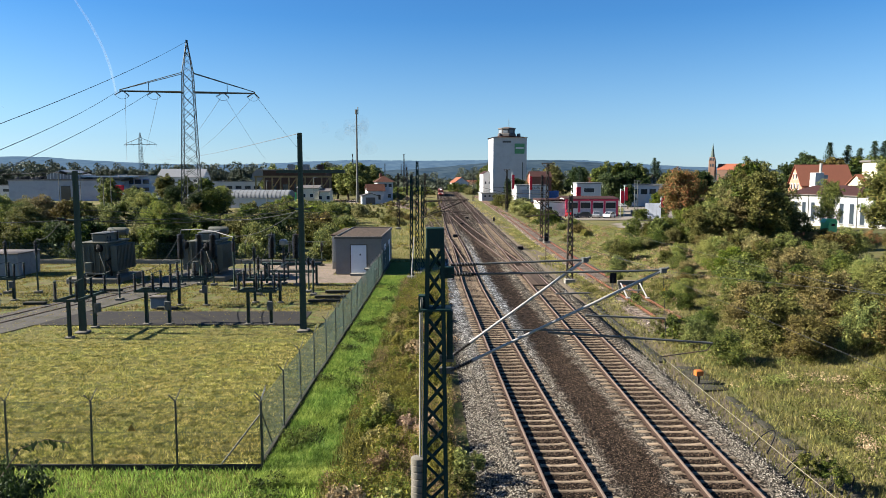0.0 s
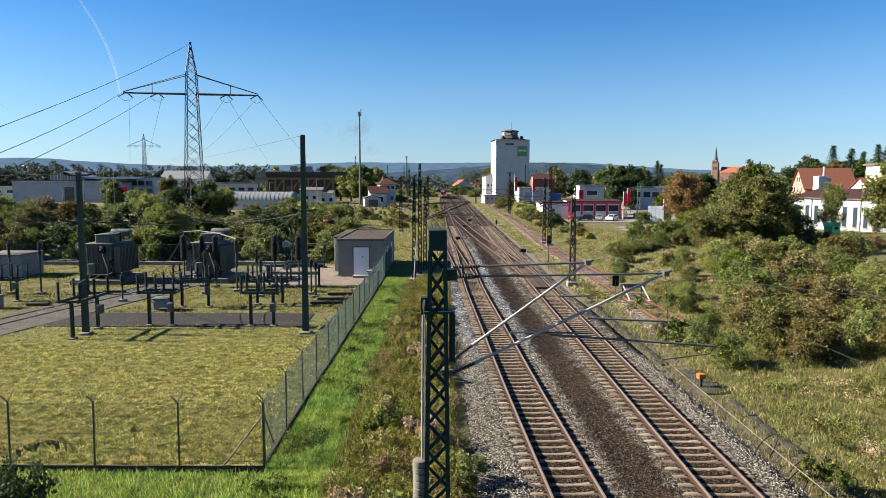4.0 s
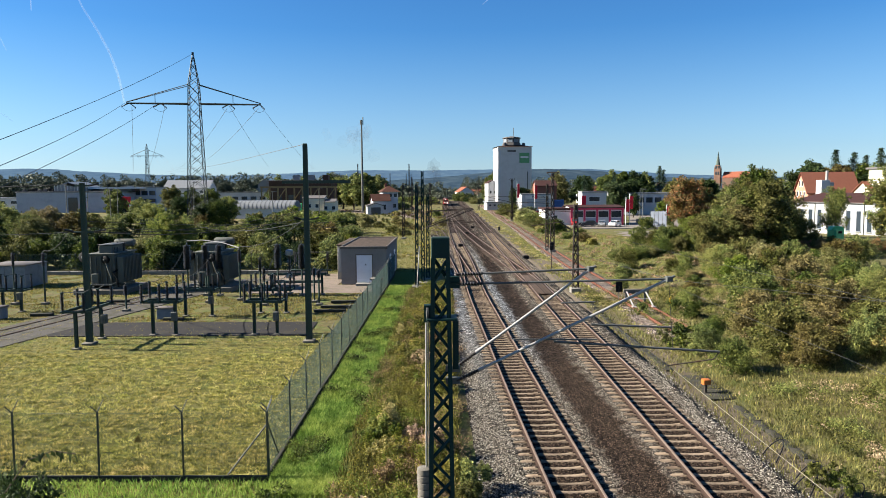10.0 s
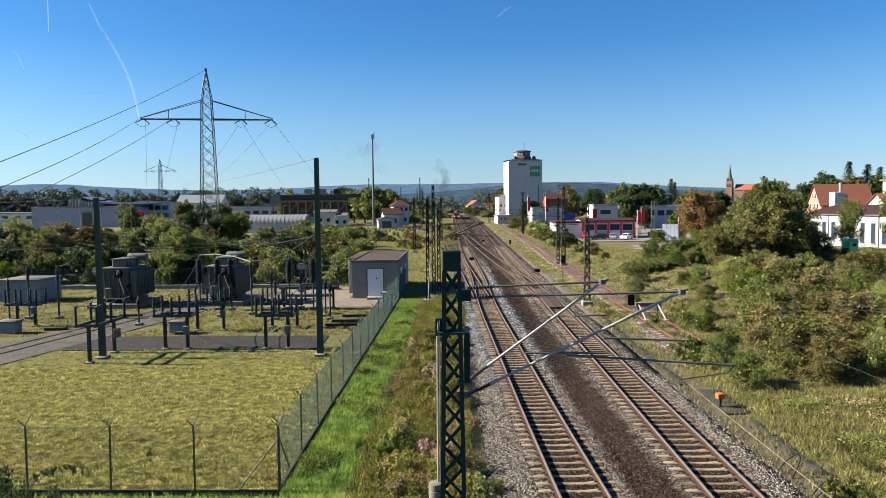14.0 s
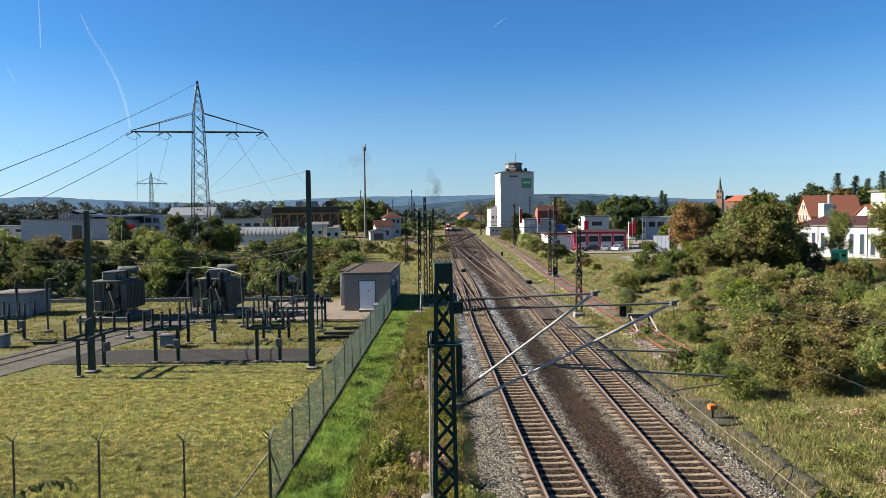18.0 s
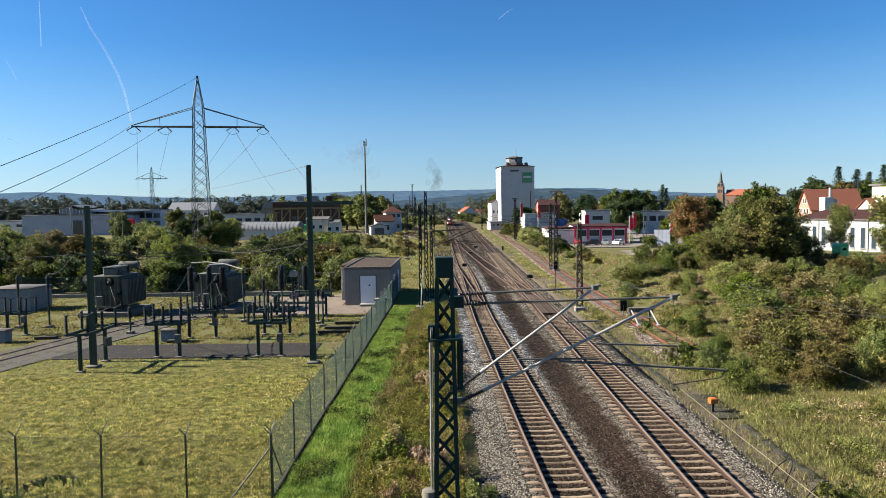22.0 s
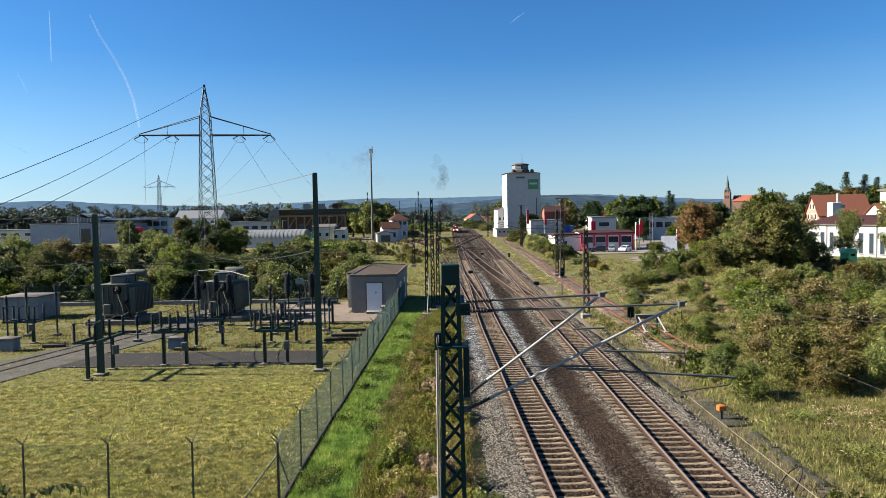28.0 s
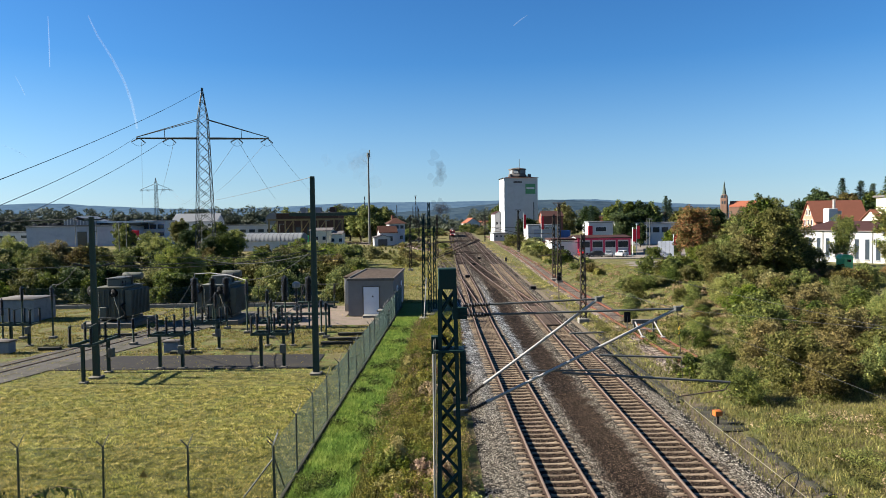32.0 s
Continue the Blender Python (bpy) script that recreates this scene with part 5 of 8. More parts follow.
def transformer(x, y, rz, label):
    t = thing("power_transformer", label, "transformer", (x, y, 0), rz)
    part("plinth", Geo().box((0, -0.2, 0.15), (4.6, 5.4, 0.5), 0, 0.05), PLINTH, t, "pale concrete plinth")
    part("wheel_beam", Geo().box((-0.9, 0, 0.5), (0.25, 4.4, 0.25), 0, 0.02), XFMR, t)
    part("wheel_beam", Geo().box((0.9, 0, 0.5), (0.25, 4.4, 0.25), 0, 0.02), XFMR, t)
    tank = [(-1.02, 3.5), (1.02, 3.5), (1.14, 3.38), (1.14, 1.7), (0.86, 0.65), (-0.86, 0.65), (-1.14, 1.7), (-1.14, 3.38)]
    part("tank", Geo().prism(tank, -2.1, 2.1, "y"), XFMR, t, "dark grey-green steel tank tapering to its foot")
    for y in (-1.5, 0.1, 1.6):
        part("tank_band", Geo().prism([(a * 1.03, b) for a, b in tank], y - 0.05, y + 0.05, "y"), XFMR, t)
    part("turret", Geo().box((0.1, -0.2, 3.95), (1.3, 2.6, 0.7), 0, 0.08), XFMR, t)
    part("turret_lid", Geo().box((0.1, -0.2, 4.33), (1.4, 2.7, 0.06), 0, 0.02), GALV_DULL, t)
    for x, y, z, r in ((-1.75, -2.0, 3.25, 0.46), (0.35, -2.3, 3.05, 0.36)):
        fan = part("cooling_fan", Geo().lathe((x, y, z), [(r * 0.8, 0), (r, 0.03), (r, 0.28), (r * 0.86, 0.3)], 18, (0.25, 1, 0)), BLACK, t, "round black cooling fan")
        part("fan_hub", Geo().lathe((x - 0.03, y - 0.08, z), [(0.02, 0), (r * 0.25, 0.02), (r * 0.25, 0.1)], 10, (0.25, 1, 0)), GALV_DULL, fan)
    part("oil_pipe", Geo().path([(0.95, -2.3, 0.9), (1.0, -2.5, 1.5), (0.7, -2.4, 2.2), (0.5, -2.25, 2.7)], 0.07, 8), XFMR, t)
    part("cable_bundle", Geo().path([(1.5, -2.2, 0.6), (1.45, -2.35, 1.4), (1.1, -2.3, 1.9), (1.6, -1.0, 2.4)], 0.09, 6), BLACK, t)
    part("drive_cabinet", Geo().box((-0.45, -2.35, 1.35), (0.6, 0.4, 0.9), 0, 0.03), XFMR, t)
    part("lid", Geo().box((0, 0, 3.55), (2.6, 4.5, 0.1), 0, 0.02), XFMR, t)
    for s in (-1, 1):
        part("radiator_frame", Geo().rod((s * 1.55, -1.9, 3.2), (s * 1.55, 1.9, 3.2), 0.07, 8).rod((s * 1.55, -1.9, 1.0), (s * 1.55, 1.9, 1.0), 0.07, 8), XFMR, t)
        for i in range(14):
            part("radiator_fin", Geo().box((s * 1.58, -1.85 + i * 0.285, 2.1), (0.55, 0.09, 2.35), 0, 0.02), XFMR, t)
    for i in range(5):
        part("stiffener", Geo().box((-0.9 + i * 0.45, -2.2, 2.0), (0.07, 0.14, 2.6), 0, 0.01), XFMR, t)
    part("conservator", Geo().lathe((-0.7, 2.0, 4.3), [(0.1, 0), (0.32, 0.05), (0.36, 0.2), (0.36, 1.7), (0.32, 1.85), (0.1, 1.9)], 16, (1, 0, 0)), XFMR, t, "horizontal oil conservator drum")
    for i in range(3):
        part("bushing", ribbed(Geo(), (-0.4 + i * 0.6, 0.6, 3.6), (-0.45 + i * 0.65, 0.6, 4.5), 0.09, 8), PORCELAIN, t, "dark brown bushing")
        part("bushing", ribbed(Geo(), (0.5 + i * 0.25, -1.2, 3.6), (0.52 + i * 0.27, -1.2, 4.1), 0.06, 6), PORCELAIN, t)
    part("pipework", Geo().path([(0.2, 2.0, 4.0), (0.4, 1.4, 3.75), (0.75, 0.2, 3.75), (0.8, -1.4, 3.8)], 0.05, 8), GALV_DULL, t)
    part("name_plate", Geo().box((1.0, -2.17, 2.3), (0.5, 0.03, 0.3)), PLINTH, t, "pale name plate")
    return t


transformer(-31.3, 64.0, 0, "dark green power transformer with cooling fins on a plinth")
transformer(-22.1, 65.2, 0, "dark power transformer beside tall black bushings")
pipe = thing("bus_pipe", "pale bent bus pipe between bushings", "bus bar", (0, 0, 0))
part("tube", Geo().path([(-22.9, 60.2, 4.55), (-22.9, 60.3, 4.8), (-21.4, 60.0, 4.9), (-19.4, 59.0, 4.75), (-17.57, 57.75, 4.4)], 0.035, 6), GALV, pipe)


def kiosk(x, y, s, label, mat_, rz=0):
    t = thing("equipment_kiosk", label, "kiosk", (x, y, 0), rz)
    part("body", Geo().box((0, 0, s[2] / 2), s, 0, 0.03), mat_, t)
    part("roof_cap", Geo().box((0, 0, s[2] + 0.05), (s[0] + 0.2, s[1] + 0.2, 0.12), 0, 0.03), FLASHING, t)
    n = max(1, int(s[0] / 0.9))
    for i in range(n):
        part("door_panel", Geo().box((-s[0] / 2 + (i + 0.5) * s[0] / n, -s[1] / 2 - 0.015, s[2] / 2), (s[0] / n - 0.05, 0.03, s[2] - 0.25), 0, 0.008), mat_, t)
    return t


kiosk(-42.6, 67.5, (4.0, 3.6, 2.1), "blue-grey steel switch kiosk with flat roof", KIOSK)
kiosk(-20.4, 49.2, (1.05, 0.7, 0.75), "small pale control cabinet on a concrete slab", KIOSK)
kiosk(-33.0, 49.6, (1.3, 0.8, 0.8), "low pale cabinet on dark sleepers", KIOSK)
for x, y, w in ((-19.6, 48.6, 1.4), (-30.2, 50.6, 1.6), (-8.8, 53.6, 2.4), (-9.0, 51.8, 2.4), (-8.6, 56.0, 2.0), (-27.5, 56.8, 1.8)):
    c = thing("duct_cover", "dark weathered concrete cable duct cover", "duct cover", (x, y, 0))
    part("slab", Geo().box((0, 0, 0.08), (w, 0.42, 0.2), random.uniform(-3, 3), 0.02), CONCRETE_DARK, c)

back_wall = thing("low_wall", "low concrete wall behind the switchyard", "wall", (0, 76.2, 0))
for i in range(18):
    part("slab", Geo().box((-52 + i * 2.2, 0, 0.12), (2.17, 0.25, 0.5), 0, 0.02), CONCRETE, back_wall)
sheet("asphalt_path", [(-30, 43.3), (-9.0, 43.3), (-9.2, 47.9), (-30, 47.9)], -0.03, ASPHALT, "worn asphalt path across the switchyard")
sheet("service_road", [(-33, 36.5), (-27.5, 36.5), (-22.0, 61.0), (-17.5, 72.0), (-26.5, 72.0), (-27.0, 61.0)], -0.022, OLD_SLAB, "patched asphalt service road with inset rails")
sheet("gravel_yard", [(-18, 61.5), (-6.3, 61.5), (-6.3, 66.8), (-10.8, 67), (-10.8, 76), (-20, 76), (-20, 66)], -0.028, PINK_GRAVEL, "reddish gravel in front of the hut")
road_rails = thing("inset_rails", "rusty transformer rails let into the service road", "rails", (0, 0, 0))
for o in (-0.75, 0.75):
    part("rail", Geo().box((-28.3 + o, 48.5, -0.005), (0.12, 25.5, 0.05), -11.5), RAIL_SIDE, road_rails)


def hut():
    t = thing("switch_hut", "grey rendered flat-roofed hut with white door", "hut", (0, 0, 0))
    x0, x1, y0, y1, h = -10.45, -6.05, 67.0, 81.0, 3.5
    w = Geo()
    w.box(((x0 + x1) / 2, y0 + 0.15, h / 2), (x1 - x0, 0.3, h)).box(((x0 + x1) / 2, y1 - 0.15, h / 2), (x1 - x0, 0.3, h))
    w.box((x0 + 0.15, (y0 + y1) / 2, h / 2), (0.3, y1 - y0 - 0.6, h)).box((x1 - 0.15, (y0 + y1) / 2, h / 2), (0.3, y1 - y0 - 0.6, h))
    part("wall", w, HUT_WALL, t)
    part("annex_wall", Geo().box((-10.95, 76, 1.72), (1.0, 10, 3.44), 0, 0.02), HUT_WALL, t)
    part("annex_roof", Geo().box((-10.98, 76, 3.52), (1.1, 10.2, 0.16), 0, 0.02), HUT_ROOF, t)
    part("roof_slab", Geo().box(((x0 + x1) / 2, (y0 + y1) / 2, h + 0.06), (x1 - x0 - 0.1, y1 - y0 - 0.1, 0.14)), HUT_ROOF, t, "brown gravelled flat roof")
    for c, s in ((((x0 + x1) / 2, y0 - 0.03, h + 0.09), (x1 - x0 + 0.24, 0.16, 0.26)), (((x0 + x1) / 2, y1 + 0.03, h + 0.09), (x1 - x0 + 0.24, 0.16, 0.26)), ((x0 - 0.04, (y0 + y1) / 2, h + 0.09), (0.16, y1 - y0 - 0.1, 0.26)), ((x1 + 0.04, (y0 + y1) / 2, h + 0.09), (0.16, y1 - y0 - 0.1, 0.26))):
        part("fascia", Geo().box(c, s, 0, 0.015), FLASHING, t)
    d = part("door", Geo().box((-8.2, y0 - 0.02, 1.5), (1.5, 0.08, 2.7), 0, 0.015), DOOR_WHITE, t, "white double metal door")
    part("door_frame", Geo().box((-8.2, y0 - 0.01, 2.9), (1.7, 0.1, 0.1)).box((-9.0, y0 - 0.01, 1.45), (0.1, 0.1, 2.8)).box((-7.4, y0 - 0.01, 1.45), (0.1, 0.1, 2.8)), FLASHING, d)
    part("warning_sign", Geo().prism([(-0.1, -0.09), (0.1, -0.09), (0, 0.1)], y0 - 0.075, y0 - 0.065, "y"), BLACK, d).location = (-8.05, 0, 1.95)
    part("step", Geo().box((-8.0, y0 - 0.5, 0.07), (1.9, 0.9, 0.22), 0, 0.02), CONCRETE, t)
    for y in (71.5, 77.0):
        part("side_door", Geo().box((x1 + 0.02, y, 1.35), (0.06, 1.6, 2.4), 0, 0.01), DOOR_WHITE, t)
    part("vent", Geo().box((-10.97, 70.95, 2.0), (0.7, 0.06, 2.6), 0, 0.01), KIOSK, t)


hut()
cabinet = thing("meter_pillar", "small pale stone-topped meter pillar at the fence", "pillar", (-6.35, 60.5, 0))
part("body", Geo().box((0, 0, 0.6), (0.7, 0.5, 1.4), 0, 0.02), HUT_WALL, cabinet)
part("cap", Geo().box((0, 0, 1.36), (1.1, 0.8, 0.14), 0, 0.02), PLINTH, cabinet)

for a, b, dip in (((-22.4, 41.1, 6.75), (-40, 43, 6.9), 0.3), ((-21.1, 41.1, 6.75), (-9.2, 41.6, 7.4), 0.45), ((-21.2, 41.4, 6.7), (-13, 60, 7.4), 0.5), ((-22.9, 41.4, 6.7), (-33, 56, 4.4), 0.4),
                  ((-8.5, 42, 7.4), (-13.0, 60, 4.7), 0.4), ((-8.7, 41.8, 7.4), (-17.5, 57.7, 4.5), 0.5), ((-8.52, 41.6, 7.3), (-27, 74, 5.5), 0.6), ((-18.9, 43.6, 3.4), (-22.9, 60, 4.5), 0.7), ((-12.4, 43.6, 3.4), (-15, 60.5, 4.5), 0.8), ((-11.0, 43.6, 3.4), (-12.9, 60, 4.5), 0.8), ((-17.5, 43.6, 3.4), (-20.1, 60, 4.5), 0.7),
                  ((-21.7, 41.1, 9.6), (-60, 48, 10), 0.4), ((-42, 78, 5.9), (-12, 79, 5.6), 0.4), ((-42, 78, 5.2), (-12, 79, 5.0), 0.4)):
    wire("dark sagging conductor of the switchyard", sag(a, b, dip, 10), 0.02, WIRE, "conductor")


# ---- high-voltage pylons ----
def pylon(x, y, h, span, label, bulk=1.0, arm_z=0.735, turn=0.0):
    t = thing("power_pylon", label, "pylon", (x, y, 0), turn)
    w = 0.11 * bulk
    z1, z2 = h * (arm_z - 0.02), h * (arm_z + 0.085)
    part("body", lattice(Geo(), (2.0, 2.0), (1.02, 1.02), z2, -0.2, 2.5, w * 1.15), PYLON_STEEL, t)
    part("peak", lattice(Geo(), (1.05, 1.05), (0.12, 0.12), h, z2, 1.5, w), PYLON_STEEL, t)
    part("peak_tip", Geo().box((0, 0, h + 0.2), (0.4, 0.4, 0.6)), PYLON_STEEL, t)
    for s in (-1, 1):
        g = Geo()
        for o in (-0.9, 0.9):
            g.bar((s * 1.1, o, z1), (s * span / 2, o * 0.15, z1), w * 1.8)
            g.bar((s * 1.1, o, z2), (s * span / 2, o * 0.15, z1 + 0.25), w)
        for k in range(7):
            f0, f1 = k / 7, (k + 1) / 7
            xa, xb = 1.1 + (span / 2 - 1.1) * f0, 1.1 + (span / 2 - 1.1) * f1
            g.bar((s * xa, 0.9 * (1 - f0 * 0.85), z1), (s * xb, -0.9 * (1 - f1 * 0.85), z1), w * 0.7)
        g.bar((s * span * 0.29, 0, z1), (s * span * 0.29, 0, z1 + (z2 - z1) * 0.5), w)
        part("cross_arm", g, PYLON_STEEL, t)
        for f in (0.255, 0.485):
            part("insulator", ribbed(Geo(), (s * span * f, 0, z1), (s * span * f - 1.2, -0.9, z1 - 0.9), 0.16 * bulk, 8), PORCELAIN, t)
            part("insulator", ribbed(Geo(), (s * span * f + 0.3, 0, z1), (s * span * f + 1.2, 0.9, z1 - 0.9), 0.16 * bulk, 8), PORCELAIN, t)
            part("jumper", Geo().path(sag((s * span * f - 1.2, -0.9, z1 - 0.9), (s * span * f + 1.2, 0.9, z1 - 0.9), 0.75, 8), 0.035, 4), WIRE, t)
    return t


pylon(-54.6, 151, 38.4, 27.8, "tall grey-green lattice pylon with one wide cross arm", 1.0, 0.748, 9.0)
pylon(-277, 640, 52.8, 28.5, "distant pale lattice pylon above the trees", 1.5, 0.82)
for a, b, dip in (((-68.6, 148.7, 28.0), (-41, 58, 10.0), 0.7), ((-61.9, 149.6, 28.0), (-41, 58, 8.1), 0.7), ((-54.6, 151, 38.6), (-41, 58, 12.2), 0.7),
                  ((-40.8, 153, 27.6), (-77.1, 400, 21.7), 1.0), ((-47.4, 152, 27.6), (-101.5, 400, 21.2), 1.0),
                  ((-67.5, 149.5, 27.2), (-290.5, 640, 42.2), 14.0), ((-60.9, 150.5, 27.2), (-284, 640, 42.2), 14.0), ((-48.0, 152.5, 27.2), (-269.5, 640, 42.2), 14.0), ((-41.5, 153.5, 27.2), (-263.5, 640, 42.2), 14.0),
                  ((-8.52, 41.6, 11.9), (-262, 640, 44), 6.0)):
    wire("thin high-voltage conductor hanging from the pylon", sag(a, b, dip, 24), 0.02 if a[1] < 50 else 0.036, ALU_WIRE, "conductor")
radio = thing("radio_mast", "slim grey radio mast with small antennas", "radio mast", (-36.0, 292, 0))
part("shaft", Geo().rod((0, 0, 0), (0, 0, 38.5), 0.5, 10, 0.3), GALV_DULL, radio)
part("antenna", Geo().rod((0.6, 0, 36.6), (0.6, 0, 39.6), 0.22, 6).rod((-0.5, 0.3, 36.6), (-0.5, 0.3, 38.6), 0.2, 6), GALV_DULL, radio)


# ---- buildings ----
def building(name, label, category, w, d, h, wall, roof, kind_of_roof="gable", ridge="x", rise_=2.0, over=0.4, at=(0, 0, 0), rz=0.0, group=""):
    """Walls and roof round the middle of the footprint; front faces -y."""
    t = thing(name, label, category, at, rz, group)
    if kind_of_roof == "gable":
        if ridge == "x":
            ring = [(-d / 2, 0), (d / 2, 0), (d / 2, h), (0, h + rise_), (-d / 2, h)]
            g = Geo().prism(ring, -w / 2, w / 2, "x")
            r = Geo()
            for s in (-1, 1):
                k = rise_ / (d / 2)
                r.prism([(0, h + rise_ + 0.05), (s * (d / 2 + over), h - k * over + 0.05), (s * (d / 2 + over), h - k * over + 0.25), (0, h + rise_ + 0.25)], -w / 2 - over, w / 2 + over, "x")
        else:
            ring = [(-w / 2, 0), (w / 2, 0), (w / 2, h), (0, h + rise_), (-w / 2, h)]
            g = Geo().prism(ring, -d / 2, d / 2, "y")
            r = Geo()
            for s in (-1, 1):
                k = rise_ / (w / 2)
                r.prism([(0, h + rise_ + 0.05), (s * (w / 2 + over), h - k * over + 0.05), (s * (w / 2 + over), h - k * over + 0.25), (0, h + rise_ + 0.25)], -d / 2 - over, d / 2 + over, "y")
    elif kind_of_roof == "hip":
        g = Geo().box((0, 0, h / 2), (w, d, h))
        a, b, l = w / 2 + over, d / 2 + over, max(0.2, (w - d) / 2)
        r = Geo().add([(-a, -b, h), (a, -b, h), (a, b, h), (-a, b, h), (-l, 0, h + rise_), (l, 0, h + rise_)], [(0, 1, 5, 4), (1, 2, 5), (2, 3, 4, 5), (3, 0, 4), (3, 2, 1, 0)])
    else:
        g = Geo().box((0, 0, h / 2), (w, d, h))
        r = Geo().box((0, 0, h + 0.2), (w + 2 * over, d + 2 * over, 0.4), 0, 0.05)
    part("wall", g, wall, t)
    part("roof", r, roof, t)
    return t


def window(t, x, y, z, w, h, frame_mat=None, side="y"):
    """A pane in a frame that stands out a little from the wall."""
    s = (w, 0.12, h) if side == "y" else (0.12, w, h)
    e = (w + 0.24, 0.08, h + 0.24) if side == "y" else (0.08, w + 0.24, h + 0.24)
    fr = part("window", Geo().box((x, y, z), e), frame_mat or WHITE_PAINT, t)
    part("pane", Geo().box((x, y, z), s), GLASS, fr)


def row_of_windows(t, xs, y, z, w, h, frame_mat=None, side="y"):
    for x in xs:
        if side == "y":
            window(t, x, y, z, w, h, frame_mat)
        else:
            window(t, y, x, z, w, h, frame_mat, "x")


def silo():
    t = building("grain_silo", "tall white grain silo with a windowed roof lantern", "silo", 16.6, 13.0, 30.0, WHITE_RENDER, DARK_TILE, "hip", "x", 1.4, 0.7, (31.8, 346, 0), 7)
    lan = part("lantern", Geo().lathe((-0.5, -1.0, 30.8), [(4.6, 0), (4.6, 1.0), (4.1, 1.2), (4.1, 3.4), (4.6, 3.5), (4.5, 3.9), (0.5, 4.6)], 8), DARK_ROOF, t, "dark octagonal lantern")
    for i in range(8):
        g = math.pi * (2 * i + 1) / 8
        part("pane", Geo().box((-0.5 + 3.78 * math.cos(g), -1.0 + 3.78 * math.sin(g), 33.1), (0.2, 2.3, 1.5), math.degrees(g)), KIOSK, lan)
    part("aerial", Geo().rod((0.5, -1, 35), (0.5, -1, 39.5), 0.12, 6), GALV_DULL, t)
    for s in (-4.6, 4.9):
        part("roof_vent", Geo().lathe((s, -3.6, 30.5), [(0.9, 0), (0.9, 1.1), (0.6, 1.5), (0.1, 1.6)], 8), DARK_ROOF, t)
    part("name_band", Geo().box((-1.6, -6.56, 27.9), (4.2, 0.12, 0.9)), DARK_ROOF, t, "dark strip of unreadable lettering")
    sg = part("sign_board", Geo().box((4.7, -6.6, 24.6), (4.9, 0.2, 4.9), 0, 0.04), SIGN_GREEN, t, "square green sign")
    part("sign_bar", Geo().box((4.7, -6.72, 24.9), (3.9, 0.08, 0.9)), WHITE_PAINT, sg)
    part("rain_pipe", Geo().rod((6.3, -6.6, 3), (6.3, -6.6, 18), 0.22, 6), GALV_DULL, t)
    low = building("silo_annex", "low white annex beside the silo", "annex", 4.4, 10, 12.5, WHITE_RENDER, DARK_TILE, "gable", "y", 1.2, 0.3, (21.6, 352, 0), 7)
    row_of_windows(low, (-1, 1), -5.0, 8, 0.9, 1.4)
    shed = building("silo_shed", "low white shed with a flat roof", "shed", 6.5, 12, 3.4, WHITE_RENDER, GREY_ROOF, "flat", "x", 1, 0.4, (20.3, 318, 0), 4)
    row_of_windows(shed, (-1.8, 0.2, 2.0), -6.0, 2.2, 0.9, 0.8)


silo()


